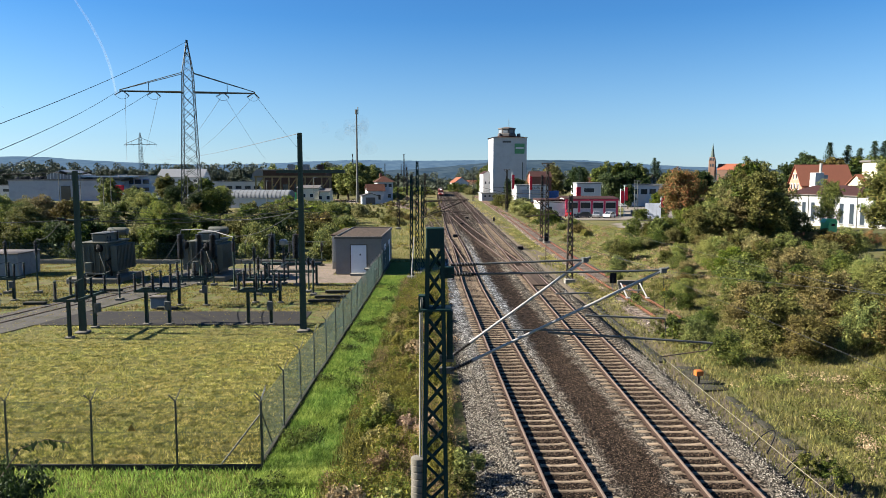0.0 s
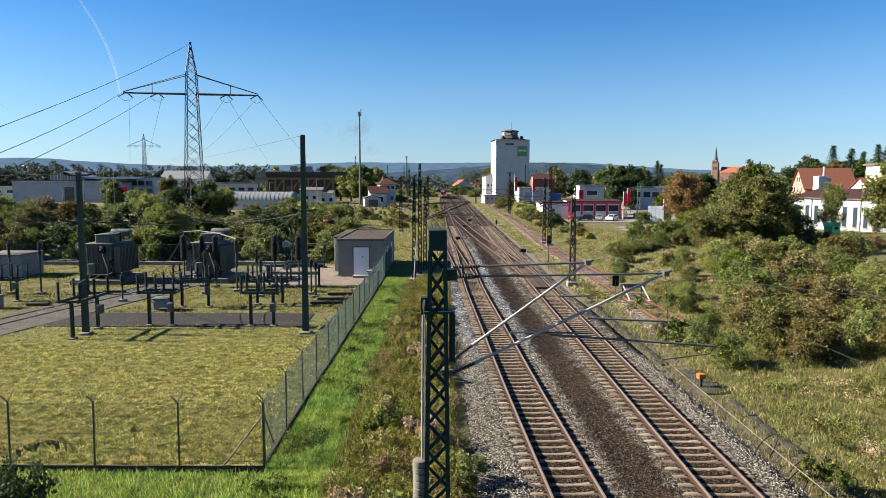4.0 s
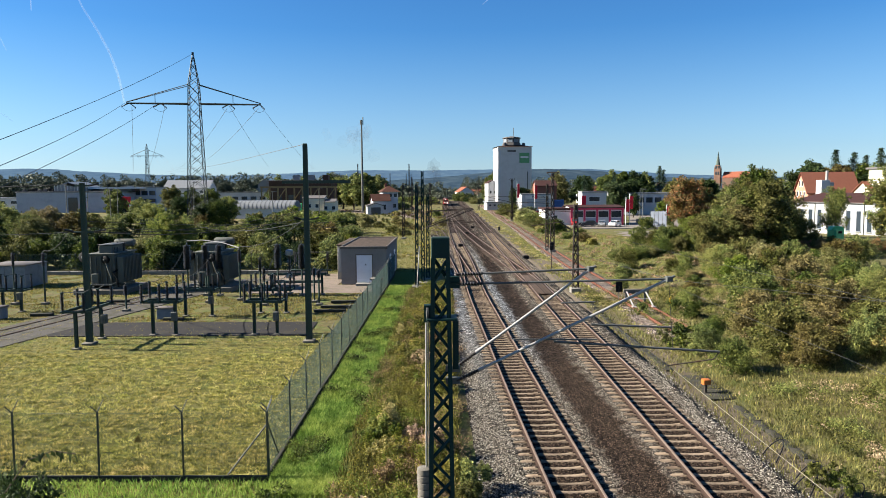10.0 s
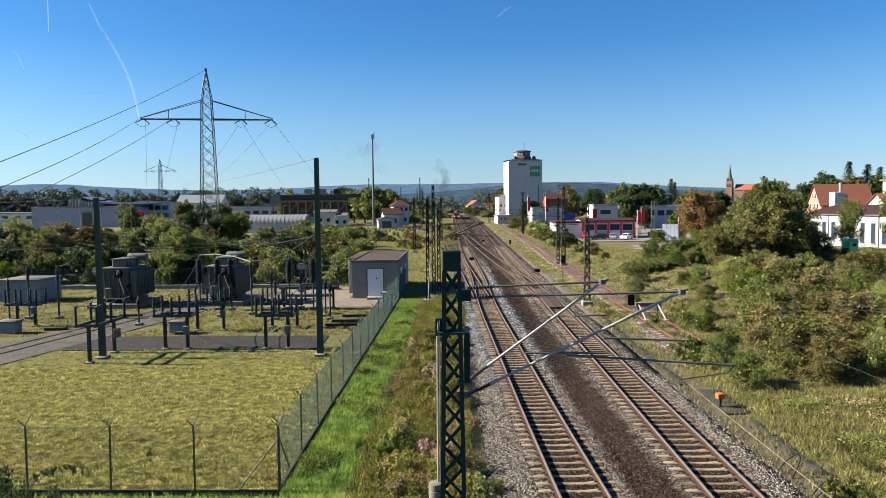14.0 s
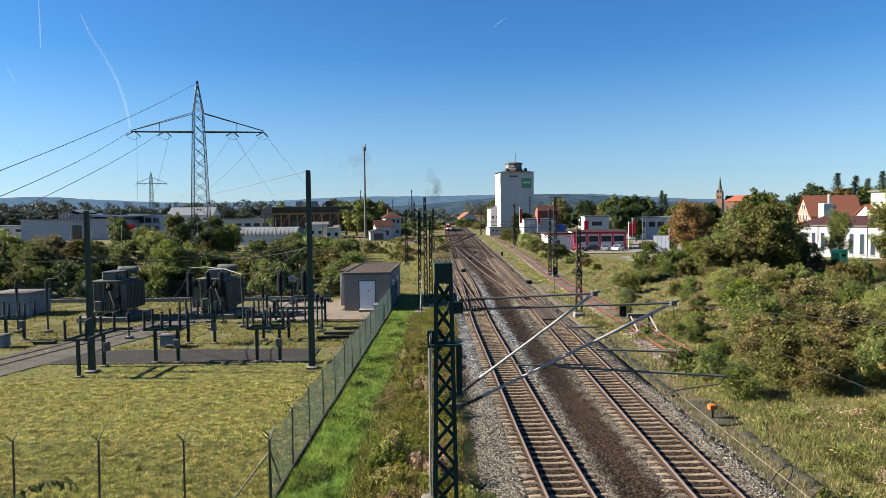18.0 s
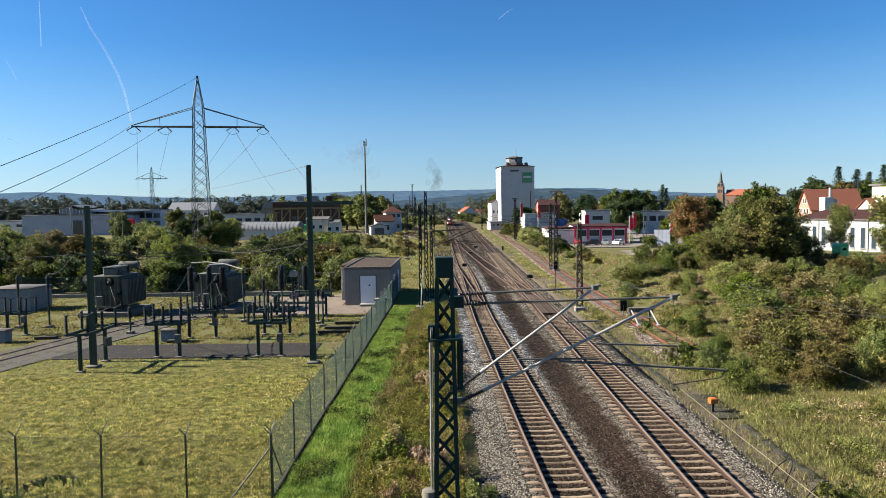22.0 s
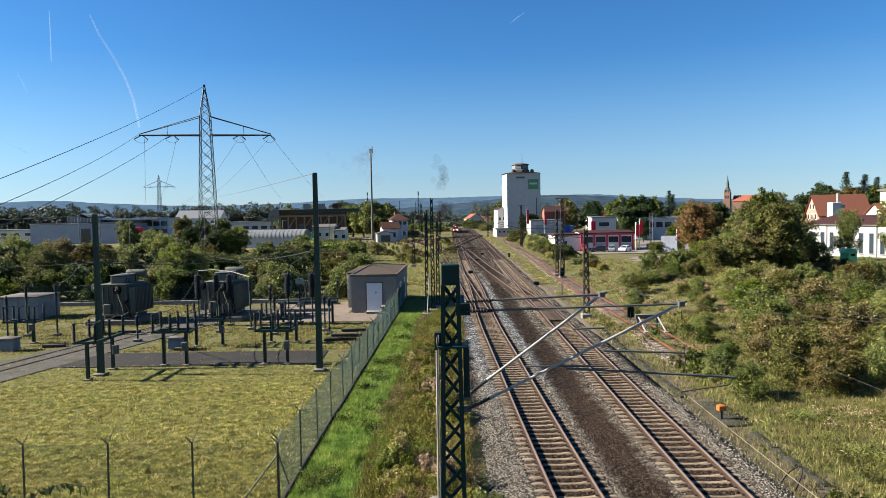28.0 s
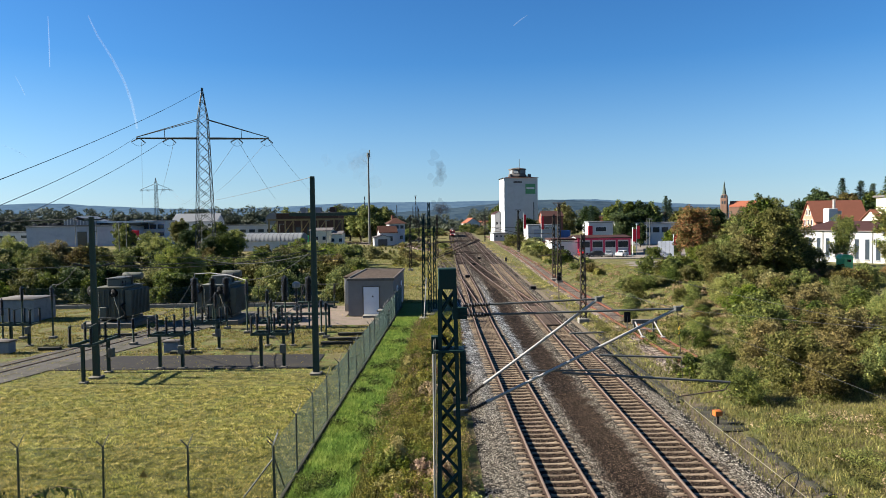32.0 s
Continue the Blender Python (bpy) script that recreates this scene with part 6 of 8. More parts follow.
def right_side():
    b = building("brick_workshop", "red brick workshop behind the silo", "workshop", 8.5, 12, 10.6, BRICK_RED, DARK_TILE, "gable", "x", 2.2, 0.3, (41.0, 296, 0))
    row_of_windows(b, (-2.4, 1.6), -6, 6, 1.6, 2.0)
    g = building("test_centre", "white hall with a grey slatted front", "hall", 11.5, 14, 7.2, WHITE_RENDER, GREY_ROOF, "flat", "x", 1, 0.2, (32.7, 262, 0))
    for i in range(6):
        part("front_panel", Geo().box((0.9, -7.06, 1.7 + i * 0.75), (9.0, 0.1, 0.6)), WAREHOUSE, g)
    part("sign_strip", Geo().box((0.6, -7.1, 6.4), (10.0, 0.12, 1.1)), WHITE_PAINT, g)
    part("base_strip", Geo().box((2.4, -7.1, 0.7), (6.6, 0.12, 1.3)), MAGENTA, g, "magenta base strip")
    cu = bpy.data.curves.new("lettering", "FONT")
    cu.body, cu.size, cu.extrude, cu.align_x = "Prüfstelle", 1.3, 0.02, "CENTER"
    cu.materials.append(BLACK)
    tx = new("lettering", cu)
    tx.parent = g
    tx.matrix_basis = pose(0.6, -7.2, 5.98, 90, 0, 0)
    c = thing("container", "blue steel shipping container by the hall", "container", (40.6, 266, 0))
    part("body", Geo().box((0, 0, 2.6), (7.0, 3, 5.2), 0, 0.06), BLUE, c)
    for i in range(12):
        part("rib", Geo().box((-3.2 + i * 0.58, -1.53, 2.6), (0.2, 0.08, 4.8)), BLUE, c)
    s = building("shop", "pink-red framed low shop with white panels", "shop", 13.2, 12, 4.3, WHITE_PAINT, DARK_TILE, "gable", "x", 0.5, 0.4, (38.2, 184, 0))
    for i in range(5):
        part("frame_post", Geo().box((-6.5 + i * 3.25, -6.1, 2.2), (0.5, 0.24, 4.4)), MAGENTA, s, "magenta post")
    part("fascia", Geo().box((0, -6.14, 4.15), (13.6, 0.3, 0.55)), MAGENTA, s, "magenta fascia")
    for i in range(4):
        window(s, -4.88 + i * 3.25, -6.03, 2.75, 2.5, 1.5)
        part("wall_panel", Geo().box((-4.88 + i * 3.25, -6.06, 1.1), (2.7, 0.1, 1.4)), WAREHOUSE if i % 2 else WHITE_PAINT, s)
    a = building("shop_annex", "low white annex with a sloping roof", "annex", 6.6, 12, 3.9, WHITE_PAINT, DARK_TILE, "flat", "x", 0.7, 0.25, (28.2, 184.5, 0))
    window(a, -0.5, -6.0, 2.0, 0.8, 0.9)
    sign = thing("roof_sign", "red roof sign above the shop", "sign", (36.5, 187, 5.2))
    part("board", Geo().box((0, 0, 0.9), (1.2, 0.2, 2.6), 0, 0.03), SIGN_RED, sign)
    part("post", Geo().rod((0, 0.2, -0.4), (0, 0.2, 1.6), 0.06, 6), GALV_DULL, sign)
    w2 = building("white_cube", "small white building behind the shop", "building", 7, 6, 8.2, WHITE_RENDER, GREY_ROOF, "flat", "x", 1, 0.2, (42.5, 205, 0))
    window(w2, 0, -3, 6.3, 3, 1.2)
    for x, y, h in ((43.5, 170, 7.2), (46.5, 178, 8.0), (25.0, 252, 12.2), (31.2, 250, 11.5), (52.8, 168, 5.4)):
        f = thing("flagpole", "white pole with a hanging red banner", "flagpole", (x, y, -0.06), group="banners by the road")
        part("pole", Geo().rod((0, 0, 0), (0, 0, h), 0.09, 8), WHITE_PAINT, f)
        part("banner", Geo().box((0.45, 0, h * 0.72), (0.9, 0.05, h * 0.42), 5), SIGN_RED, f, "red cloth banner")
    for x, y, h in ((47.5, 172, 9.2), (49.3, 176, 9.0), (57.5, 170, 7.5), (62, 185, 8.0)):
        l = thing("street_lamp", "grey street lamp beside the road", "street lamp", (x, y, -0.06), group="street lamps")
        part("pole", Geo().rod((0, 0, 0), (0, 0, h), 0.1, 8, 0.07), GALV_DULL, l)
        part("head", Geo().box((0.4, 0, h), (1.0, 0.3, 0.15), 0, 0.03), GALV_DULL, l)
    p = thing("hoarding", "row of tall grey hoarding panels", "hoarding", (49.9, 164.6, -0.06), -22)
    for i in range(4):
        part("panel", Geo().box((-1.35 + i * 0.9, 0, 2.0), (0.84, 0.08, 3.7), 0, 0.01), WAREHOUSE, p)
        part("post", Geo().box((-1.8 + i * 0.9, 0.1, 2.0), (0.1, 0.12, 4.2)), GALV_DULL, p)
    sheet("forecourt", [(30, 160), (47, 160), (58, 168), (75, 215), (90, 330), (78, 330), (60, 230), (46, 176), (30, 177)], -0.03, PALE_PAVING, "pale paved road and forecourt")
    bare = [(y, [(x + (y - 112) * 0.18 + math.sin(y * 0.5) * 0.8, rise(x + (y - 112) * 0.18 + math.sin(y * 0.5) * 0.8, y) + 0.09) for x in (29.5, 31.5, 33.5, 35.5, 37.5, 39.0)]) for y in range(112, 150, 2)]
    strip("dirt_patch", bare, PALE_PAVING, "bare pale gravel patch", "gravel patch")
    sheet("side_road", [(44, 158), (75, 160), (75, 168), (58, 166), (47, 163)], -0.026, ASPHALT, "grey asphalt side road")
    k = thing("kerb", "pale concrete kerb along the forecourt", "kerb", (0, 0, 0))
    for i in range(16):
        part("kerb_stone", Geo().box((31 + i, 160, 0.02), (0.97, 0.2, 0.24), 0, 0.02), CONCRETE, k)
    wall = thing("garden_wall", "low pale wall along the road", "wall", (55, 186, 0))
    part("run", Geo().box((0, 0, 0.5), (9, 0.3, 1.2), -28, 0.03), CONCRETE, wall)
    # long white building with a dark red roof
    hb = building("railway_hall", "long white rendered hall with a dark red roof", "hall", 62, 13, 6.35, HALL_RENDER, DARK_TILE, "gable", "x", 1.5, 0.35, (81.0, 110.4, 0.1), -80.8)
    for x, w in [(-28.6 + 2.52 * i, 0.95) for i in range(18)]:
        window(hb, x, -6.5, 3.1, w, 3.5, KIOSK)
        part("sill", Geo().box((x, -6.6, 1.2), (w + 0.4, 0.25, 0.12)), CONCRETE, hb)
    for x in (-24.8, -12.2, 2.9):
        part("rain_pipe", Geo().rod((x, -6.6, 0.2), (x, -6.6, 6.3), 0.07, 6), GALV_DULL, hb)
    part("gutter", Geo().box((0, -6.85, 6.3), (62.4, 0.18, 0.16)), DARK_ROOF, hb)
    part("chimney", Geo().box((2, 0.5, 9.4), (0.9, 0.9, 2.2), 0, 0.03), BRICK_RED, hb)
    h1 = building("gabled_house", "salmon house with a steep red tiled roof", "house", 12, 9, 7.8, PINK_WALL, RED_TILE, "gable", "x", 4.9, 0.4, (95.9, 176.9, 0.2), -7)
    for z in (8.2, 10.8):
        row_of_windows(h1, (-2.2, 0, 2.2) if z < 10 else (-0.9, 0.9), -6.0, z - 0.8, 0.8, 1.3, None, "x")
    u = thing("roof_unit", "white ventilation unit with a tall flue", "ventilation unit", (80.6, 150, 0))
    part("tower", Geo().box((0, 0, 5.3), (1.9, 2.2, 11.0), 0, 0.05), WHITE_RENDER, u)
    part("flue", Geo().rod((0.75, 0, 9), (0.75, 0, 12.8), 0.28, 10), GALV, u)
    part("hood", Geo().box((1.3, 0, 9.9), (1.2, 1.8, 0.8), 0, 0.05), GALV, u)
    h2 = building("red_roofed_house", "low house with a red tiled roof", "house", 16, 10, 6.3, CREAM, RED_TILE, "gable", "x", 4.0, 0.4, (101, 158, 0), 10)
    part("chimney", Geo().box((-3, 0, 10.3), (0.8, 0.8, 2.2)), BRICK_RED, h2)
    row_of_windows(h2, (-5, -2, 2, 5), -5.0, 4.0, 1.0, 1.3)
    h3 = building("cream_block", "cream rendered flat-roofed house block", "house", 12, 10, 13.2, CREAM, DARK_ROOF, "flat", "x", 1, 0.5, (100.5, 152, 0), 0)
    row_of_windows(h3, (-4, 0, 4), -5.0, 10.5, 1.4, 1.5)
    b2 = thing("recycling_bin", "bright green dome-topped container by the white hall", "container", (58.6, 105.0, 1.2))
    part("body", Geo().box((0, 0, 0.85), (1.9, 1.5, 1.7), 20, 0.12), BIN_GREEN, b2)
    part("dome", Geo().prism([(-0.95, 1.55), (0.95, 1.55), (0.85, 1.9), (0.5, 2.15), (-0.5, 2.15), (-0.85, 1.9)], -0.7, 0.7, "y"), BIN_GREEN, b2)
    part("hatch", Geo().box((0.25, -0.78, 1.25), (0.6, 0.1, 0.35), 20), BLACK, b2)
    # church on the far hill
    ch = thing("church", "brown sandstone church with a verdigris spire", "church", (270.5, 700, -0.1), -32)
    part("tower", Geo().box((0, 0, 14.5), (6.2, 6.2, 29), 0, 0.3), SANDSTONE, ch)
    for s in (-1, 1):
        for e in (-1, 1):
            part("pinnacle", Geo().rod((s * 2.6, e * 2.6, 28), (s * 2.6, e * 2.6, 32.5), 0.6, 4, 0.05), SANDSTONE, ch)
    part("belfry", Geo().box((0, 0, 30.5), (4.6, 4.6, 4), 0, 0.3), SANDSTONE, ch)
    part("spire", Geo().rod((0, 0, 32), (0, 0, 46.5), 2.2, 8, 0.06), COPPER_ROOF, ch)
    for z in (24.5, 30.4):
        for x in (-1.1, 1.1):
            part("belfry_window", Geo().box((x, -3.14 if z < 28 else -2.34, z), (1.3, 0.2, 2.8)), GLASS, ch)
    part("nave_wall", Geo().box((18, 4, 10), (26, 14, 20)), SANDSTONE, ch)
    part("nave_roof", Geo().prism([(-3.5, 20), (11.5, 20), (4, 26)], 5, 31.5, "x"), ORANGE_TILE, ch)


right_side()


def car(x, y, rz, paint, label, k=1.0):
    t = thing("car", label, "car", (x, y, -0.03), rz, group="cars parked by the shop")
    prof = [(-2.1, 0.35), (-2.15, 0.75), (-2.0, 0.95), (-1.15, 1.02), (1.9, 1.02), (2.1, 0.85), (2.15, 0.45), (2.05, 0.3), (-2.0, 0.28)]
    part("body", Geo().prism([(a, b * k) for a, b in prof], -0.88, 0.88, "y"), paint, t)
    cab = [(-1.2, 1.0), (-0.55, 1.46), (1.1, 1.48), (1.85, 1.0)]
    part("cabin", Geo().prism([(a, b * k) for a, b in cab], -0.74, 0.74, "y"), paint, t)
    glass = [(-1.08, 1.05), (-0.5, 1.40), (1.04, 1.42), (1.66, 1.05)]
    part("side_window", Geo().prism([(a, b * k) for a, b in glass], -0.755, 0.755, "y"), GLASS, t)
    part("windscreen", Geo().add([(-1.24, -0.66, 1.06 * k), (-1.24, 0.66, 1.06 * k), (-0.62, 0.6, 1.45 * k), (-0.62, -0.6, 1.45 * k), (-1.18, -0.66, 1.0 * k), (-1.18, 0.66, 1.0 * k), (-0.56, 0.6, 1.4 * k), (-0.56, -0.6, 1.4 * k)], [(0, 1, 2, 3), (7, 6, 5, 4), (0, 4, 5, 1), (2, 6, 7, 3), (1, 5, 6, 2), (3, 7, 4, 0)]), GLASS, t)
    for a in (-1.35, 1.3):
        for s in (-0.82, 0.82):
            w = part("wheel", Geo().lathe((a, s - 0.1, 0.32), [(0.2, 0), (0.32, 0.02), (0.32, 0.18), (0.2, 0.2)], 14, (0, 1, 0)), BLACK, t)
            part("rim", Geo().lathe((a, s - 0.11, 0.32), [(0.05, 0), (0.19, 0.01), (0.19, 0.21), (0.05, 0.22)], 10, (0, 1, 0)), GALV, w)
    for s in (-0.62, 0.62):
        part("headlight", Geo().box((-2.1, s, 0.72 * k), (0.1, 0.34, 0.16), 0, 0.02), GALV, t)
        part("tail_light", Geo().box((2.1, s, 0.8 * k), (0.08, 0.3, 0.16), 0, 0.02), SIGN_RED, t)
    part("number_plate", Geo().box((-2.16, 0, 0.5), (0.03, 0.5, 0.11)), WHITE_PAINT, t)
    return t


car(34.6, 171, 12, CAR_DARK, "dark blue estate car parked outside")
car(38.0, 171.5, 75, CAR_SILVER, "silver hatchback parked outside the shop")
car(41.0, 170.5, 55, CAR_WHITE, "white hatchback parked outside the shop")
car(31.3, 172, 80, CAR_RED, "small red van parked outside the shop", 1.3)
for i, (x, y) in enumerate(((16.5, 560), (19.5, 566), (22.5, 556), (26.0, 572), (13.5, 578))):
    car(x, y, 20 + 30 * i, CAR_WHITE if i % 2 == 0 else CAR_SILVER, "white van parked beyond the tracks", 1.5)


def left_side():
    w = building("warehouse", "long blue-grey warehouse with a glazed gable", "warehouse", 46, 30, 9.0, WAREHOUSE, GREY_ROOF, "flat", "x", 1, 0.3, (-172, 327, 0))
    part("glazed_gable", Geo().prism([(-6, 9.4), (6, 9.4), (6, 11.6), (0, 13.9), (-6, 11.6)], -14, 4, "y"), KIOSK, w)
    part("canopy", Geo().box((15, -2, 11.0), (26, 12, 0.7)), WHITE_PAINT, w)
    part("upper_floor", Geo().box((14, -1, 10.0), (22, 9, 1.6)), GLASS, w)
    part("roof_edge", Geo().box((0, -14.6, 9.6), (46.4, 1.0, 0.5)), DARK_ROOF, w)
    for i in range(13):
        part("roof_unit", Geo().box((-21.5 + i * 1.55, -11 + (i % 3) * 2, 10.1), (1.0 + (i % 2) * 0.5, 1.6, 0.9 + (i % 4) * 0.35), 0, 0.1), BLACK if i % 2 else DARK_ROOF, w)
    for i in range(9):
        part("gable_mullion", Geo().box((-6 + i * 1.5, -14.1, 11.2), (0.16, 0.1, 4.2 - abs(i - 4) * 0.45)), WHITE_PAINT, w)
    part("gable_sill", Geo().box((0, -14.15, 9.6), (12.2, 0.2, 0.3)), WHITE_PAINT, w)
    part("entrance", Geo().box((2.6, -15.1, 3.6), (4.2, 0.3, 6.4)), GLASS, w)
    w2 = building("low_hall", "long low white hall behind the trees", "hall", 60, 25, 6.5, WHITE_RENDER, GREY_ROOF, "flat", "x", 1, 0.3, (-232, 345, 0))
    row_of_windows(w2, range(-25, 30, 6), -12.5, 4.5, 3, 1.4)
    b = building("office_block", "white and blue office building", "office", 15, 14, 11.2, WHITE_RENDER, GREY_ROOF, "flat", "x", 1, 0.2, (-146.5, 337, 0))
    row_of_windows(b, (-5.5, -1.8, 1.8, 5.5), -7, 8.6, 2.8, 2.0, BLUE)
    row_of_windows(b, (-5.5, -1.8, 1.8, 5.5), -7, 5.0, 2.8, 1.6, BLUE)
    r = thing("red_sign_truck", "parked lorry with a red box body", "lorry", (-142, 300, 0))
    part("box_body", Geo().box((0, 0, 4.9), (7.5, 2.6, 4.4), 0, 0.05), SIGN_RED, r, "red box body")
    part("cab", Geo().box((5.0, 0, 2.6), (2.2, 2.5, 3.0), 0, 0.1), WHITE_PAINT, r)
    part("chassis", Geo().box((0.5, 0, 1.6), (9.5, 2.2, 2.2), 0, 0.05), BLACK, r)
    g = building("gabled_hall", "wide hall with a grey gable roof", "hall", 24, 22, 11.0, WHITE_RENDER, GREY_ROOF, "gable", "x", 4.4, 0.4, (-145.5, 392, 0), 8)
    row_of_windows(g, (-8, -4, 0, 4, 8), -11, 9, 2, 1.5)
    for x, y, w_, d, h in ((-112, 380, 30, 20, 8.5), (-93, 410, 28, 20, 9.5), (-230, 460, 40, 20, 13), (-190, 500, 50, 25, 14), (-118, 470, 40, 24, 11)):
        q = building("commercial_hall", "flat-roofed commercial hall in the distance", "hall", w_, d, h, WHITE_RENDER, GREY_ROOF, "flat", "x", 1, 0.3, (x, y, 0), 4)
        row_of_windows(q, [(-0.4 + 0.16 * i) * w_ for i in range(6)], -d / 2, h * 0.65, w_ * 0.1, 1.6, WAREHOUSE)
    # brown building with a timber gantry before it
    n = building("brown_hall", "rust-brown hall with a pale rounded end", "hall", 27, 16, 13.4, BROWN_CLAD, DARK_ROOF, "flat", "x", 1, 0.5, (-64, 308, 0), 0)
    part("rounded_end", Geo().prism([(-18.5, 9), (-13.6, 9), (-13.6, 14.0), (-16.6, 14.0), (-18.5, 12)], -7, 7, "y"), GREY_ROOF, n)
    for x in (-3, 3.5, 10):
        part("roof_box", Geo().box((x, 0, 15.0), (2.4, 4, 2.4)), BROWN_CLAD if x > 5 else GREY_ROOF, n)
    row_of_windows(n, (-9, -4, 1, 6), -8, 6.0, 2.2, 3.0, BROWN_CLAD)
    fr = thing("timber_gantry", "yellowed timber gantry in front of the brown hall", "gantry", (-56.5, 262, 0))
    for i in range(10):
        part("post", Geo().box((-14 + i * 3.1, 0, 5.3), (0.5, 0.5, 10.6)), TIMBER, fr)
    part("beam", Geo().box((0, 0, 10.6), (29, 0.6, 0.7)), TIMBER, fr)
    part("upper_beam", Geo().box((6, 4, 12.6), (26, 2.0, 1.2)), GREEN_STEEL, fr)
    for i in range(5):
        part("brace", Geo().bar((-14 + i * 6.2, 0, 6), (-10.9 + i * 6.2, 0, 10.4), 0.3), TIMBER, fr)
    gc = thing("green_container", "green skip container by the gantry", "container", (-61, 270, 0))
    part("body", Geo().box((0, 0, 2.6), (15, 3, 3.6), 0, 0.1), BIN_GREEN, gc)
    a = thing("arched_shed", "white shed with an arched corrugated roof", "shed", (-62.1, 236, 0), -3)
    part("wall", Geo().box((0, 0, 1.7), (21.4, 8, 3.4)), WHITE_RENDER, a)
    ring = [(4.3 * math.cos(math.pi * i / 12), 3.3 + 2.7 * math.sin(math.pi * i / 12)) for i in range(13)]
    part("arched_roof", Geo().prism(ring, -10.9, 10.9, "x"), GREY_ROOF, a, "ribbed grey arched roof")
    for i in range(16):
        rib = [(x * 1.015, (z - 3.3) * 1.015 + 3.3) for x, z in ring]
        part("roof_rib", Geo().prism(rib, -10.6 + i * 1.41, -10.45 + i * 1.41, "x"), GALV_DULL, a)
    part("gate", Geo().box((10.95, 0, 2.0), (0.1, 4.5, 3.4)), DARK_ROOF, a)
    for x, y, w_, h in ((-47.5, 248, 7.5, 6.4), (-41.5, 247, 3.4, 5.2)):
        q = building("lean_to", "small cream shed beside the yard", "shed", w_, 7, h, CREAM, DARK_ROOF, "gable", "x", 0.9, 0.3, (x, y, 0))
        row_of_windows(q, (-1.5, 1.2), -3.5, h * 0.6, 1.1, 1.2)
    s = building("signal_box", "white signal box with a brown hipped roof", "signal box", 6.3, 8, 8.6, WHITE_RENDER, BROWN_ROOF, "hip", "x", 2.4, 0.8, (-24.2, 283, 0), 14)
    row_of_windows(s, (-2.0, 0, 2.0), -4.0, 7.2, 1.3, 1.4)
    row_of_windows(s, (-1.7, 1.7), -4.0, 3.0, 1.2, 1.5)
    part("chimney", Geo().box((-1, 1, 11.0), (0.8, 0.8, 2.0)), BRICK_RED, s)
    s2 = building("signal_box_annex", "white annex with a brown tiled roof", "annex", 6.6, 7, 5.2, WHITE_RENDER, BROWN_ROOF, "gable", "x", 2.3, 0.5, (-27.2, 277, 0), 14)
    window(s2, 0.5, -3.5, 2.6, 2.6, 2.0)
    s3 = building("garage", "low white garage with a dark door", "garage", 6, 6, 3.2, WHITE_RENDER, DARK_ROOF, "gable", "y", 1.0, 0.4, (-28.4, 268, 0), 14)
    part("garage_door", Geo().box((0, -3.04, 1.4), (3.6, 0.1, 2.6)), DARK_ROOF, s3)
    for x, y, h in ((-105, 190, 11), (-98, 205, 12), (-88, 180, 10), (-120, 230, 13), (-79, 215, 12), (-110, 150, 9), (-52, 205, 9), (-128, 260, 14), (-92, 118, 8.0), (-40, 215, 10)):
        l = thing("lamp_post", "slim grey lamp post among the bushes", "lamp post", (x, y, 0), group="lamp posts behind the switchyard")
        part("pole", Geo().rod((0, 0, 0), (0, 0, h), 0.12, 6, 0.08), GALV_DULL, l)
        part("head", Geo().box((0.5, 0, h), (1.4, 0.4, 0.2), 0, 0.04), GALV_DULL, l)


left_side()


def town():
    rng = random.Random(5)
    spots = [(14.0, 600, 13, 7.6), (30, 700, 14, 5), (-35, 760, 14, 4), (-60, 820, 16, 5), (60, 560, 13, 6), (75, 520, 14, 6), (96, 470, 16, 6.5), (110, 430, 13, 7), (128, 420, 13, 7), (148, 470, 15, 8), (165, 520, 15, 9), (190, 560, 15, 10), (215, 600, 14, 10), (236, 640, 13, 11), (84, 330, 13, 7), (105, 345, 14, 7.5), (128, 360, 13, 8), (300, 620, 14, 13), (330, 600, 14, 13), (55, 430, 12, 5.5), (-85, 650, 16, 6), (-110, 700, 18, 7)]
    for i, (x, y, w, h) in enumerate(spots):
        b = building("town_house", rng.choice(("pale rendered house with a red tiled roof", "white house with a tiled gable roof")), "house", w, 10, h, rng.choice((WHITE_RENDER, CREAM, WHITE_RENDER)), ORANGE_TILE if i == 0 else rng.choice((RED_TILE, RED_TILE, DARK_TILE, DARK_ROOF)), "gable", rng.choice("xy"), rng.uniform(3, 4.5), 0.4, (x, y, 0), rng.uniform(-25, 25), "houses of the town")
        row_of_windows(b, (-w * 0.3, 0, w * 0.3), -5.0, h * 0.6, 1.2, 1.5)
    st = building("blue_works", "grey works hall with a band of windows", "hall", 26, 14, 7.5, WHITE_RENDER, GREY_ROOF, "flat", "x", 1, 0.3, (72, 255, 0), -10)
    row_of_windows(st, range(-11, 12, 3), -7, 5.2, 2.2, 1.8, WAREHOUSE)


town()


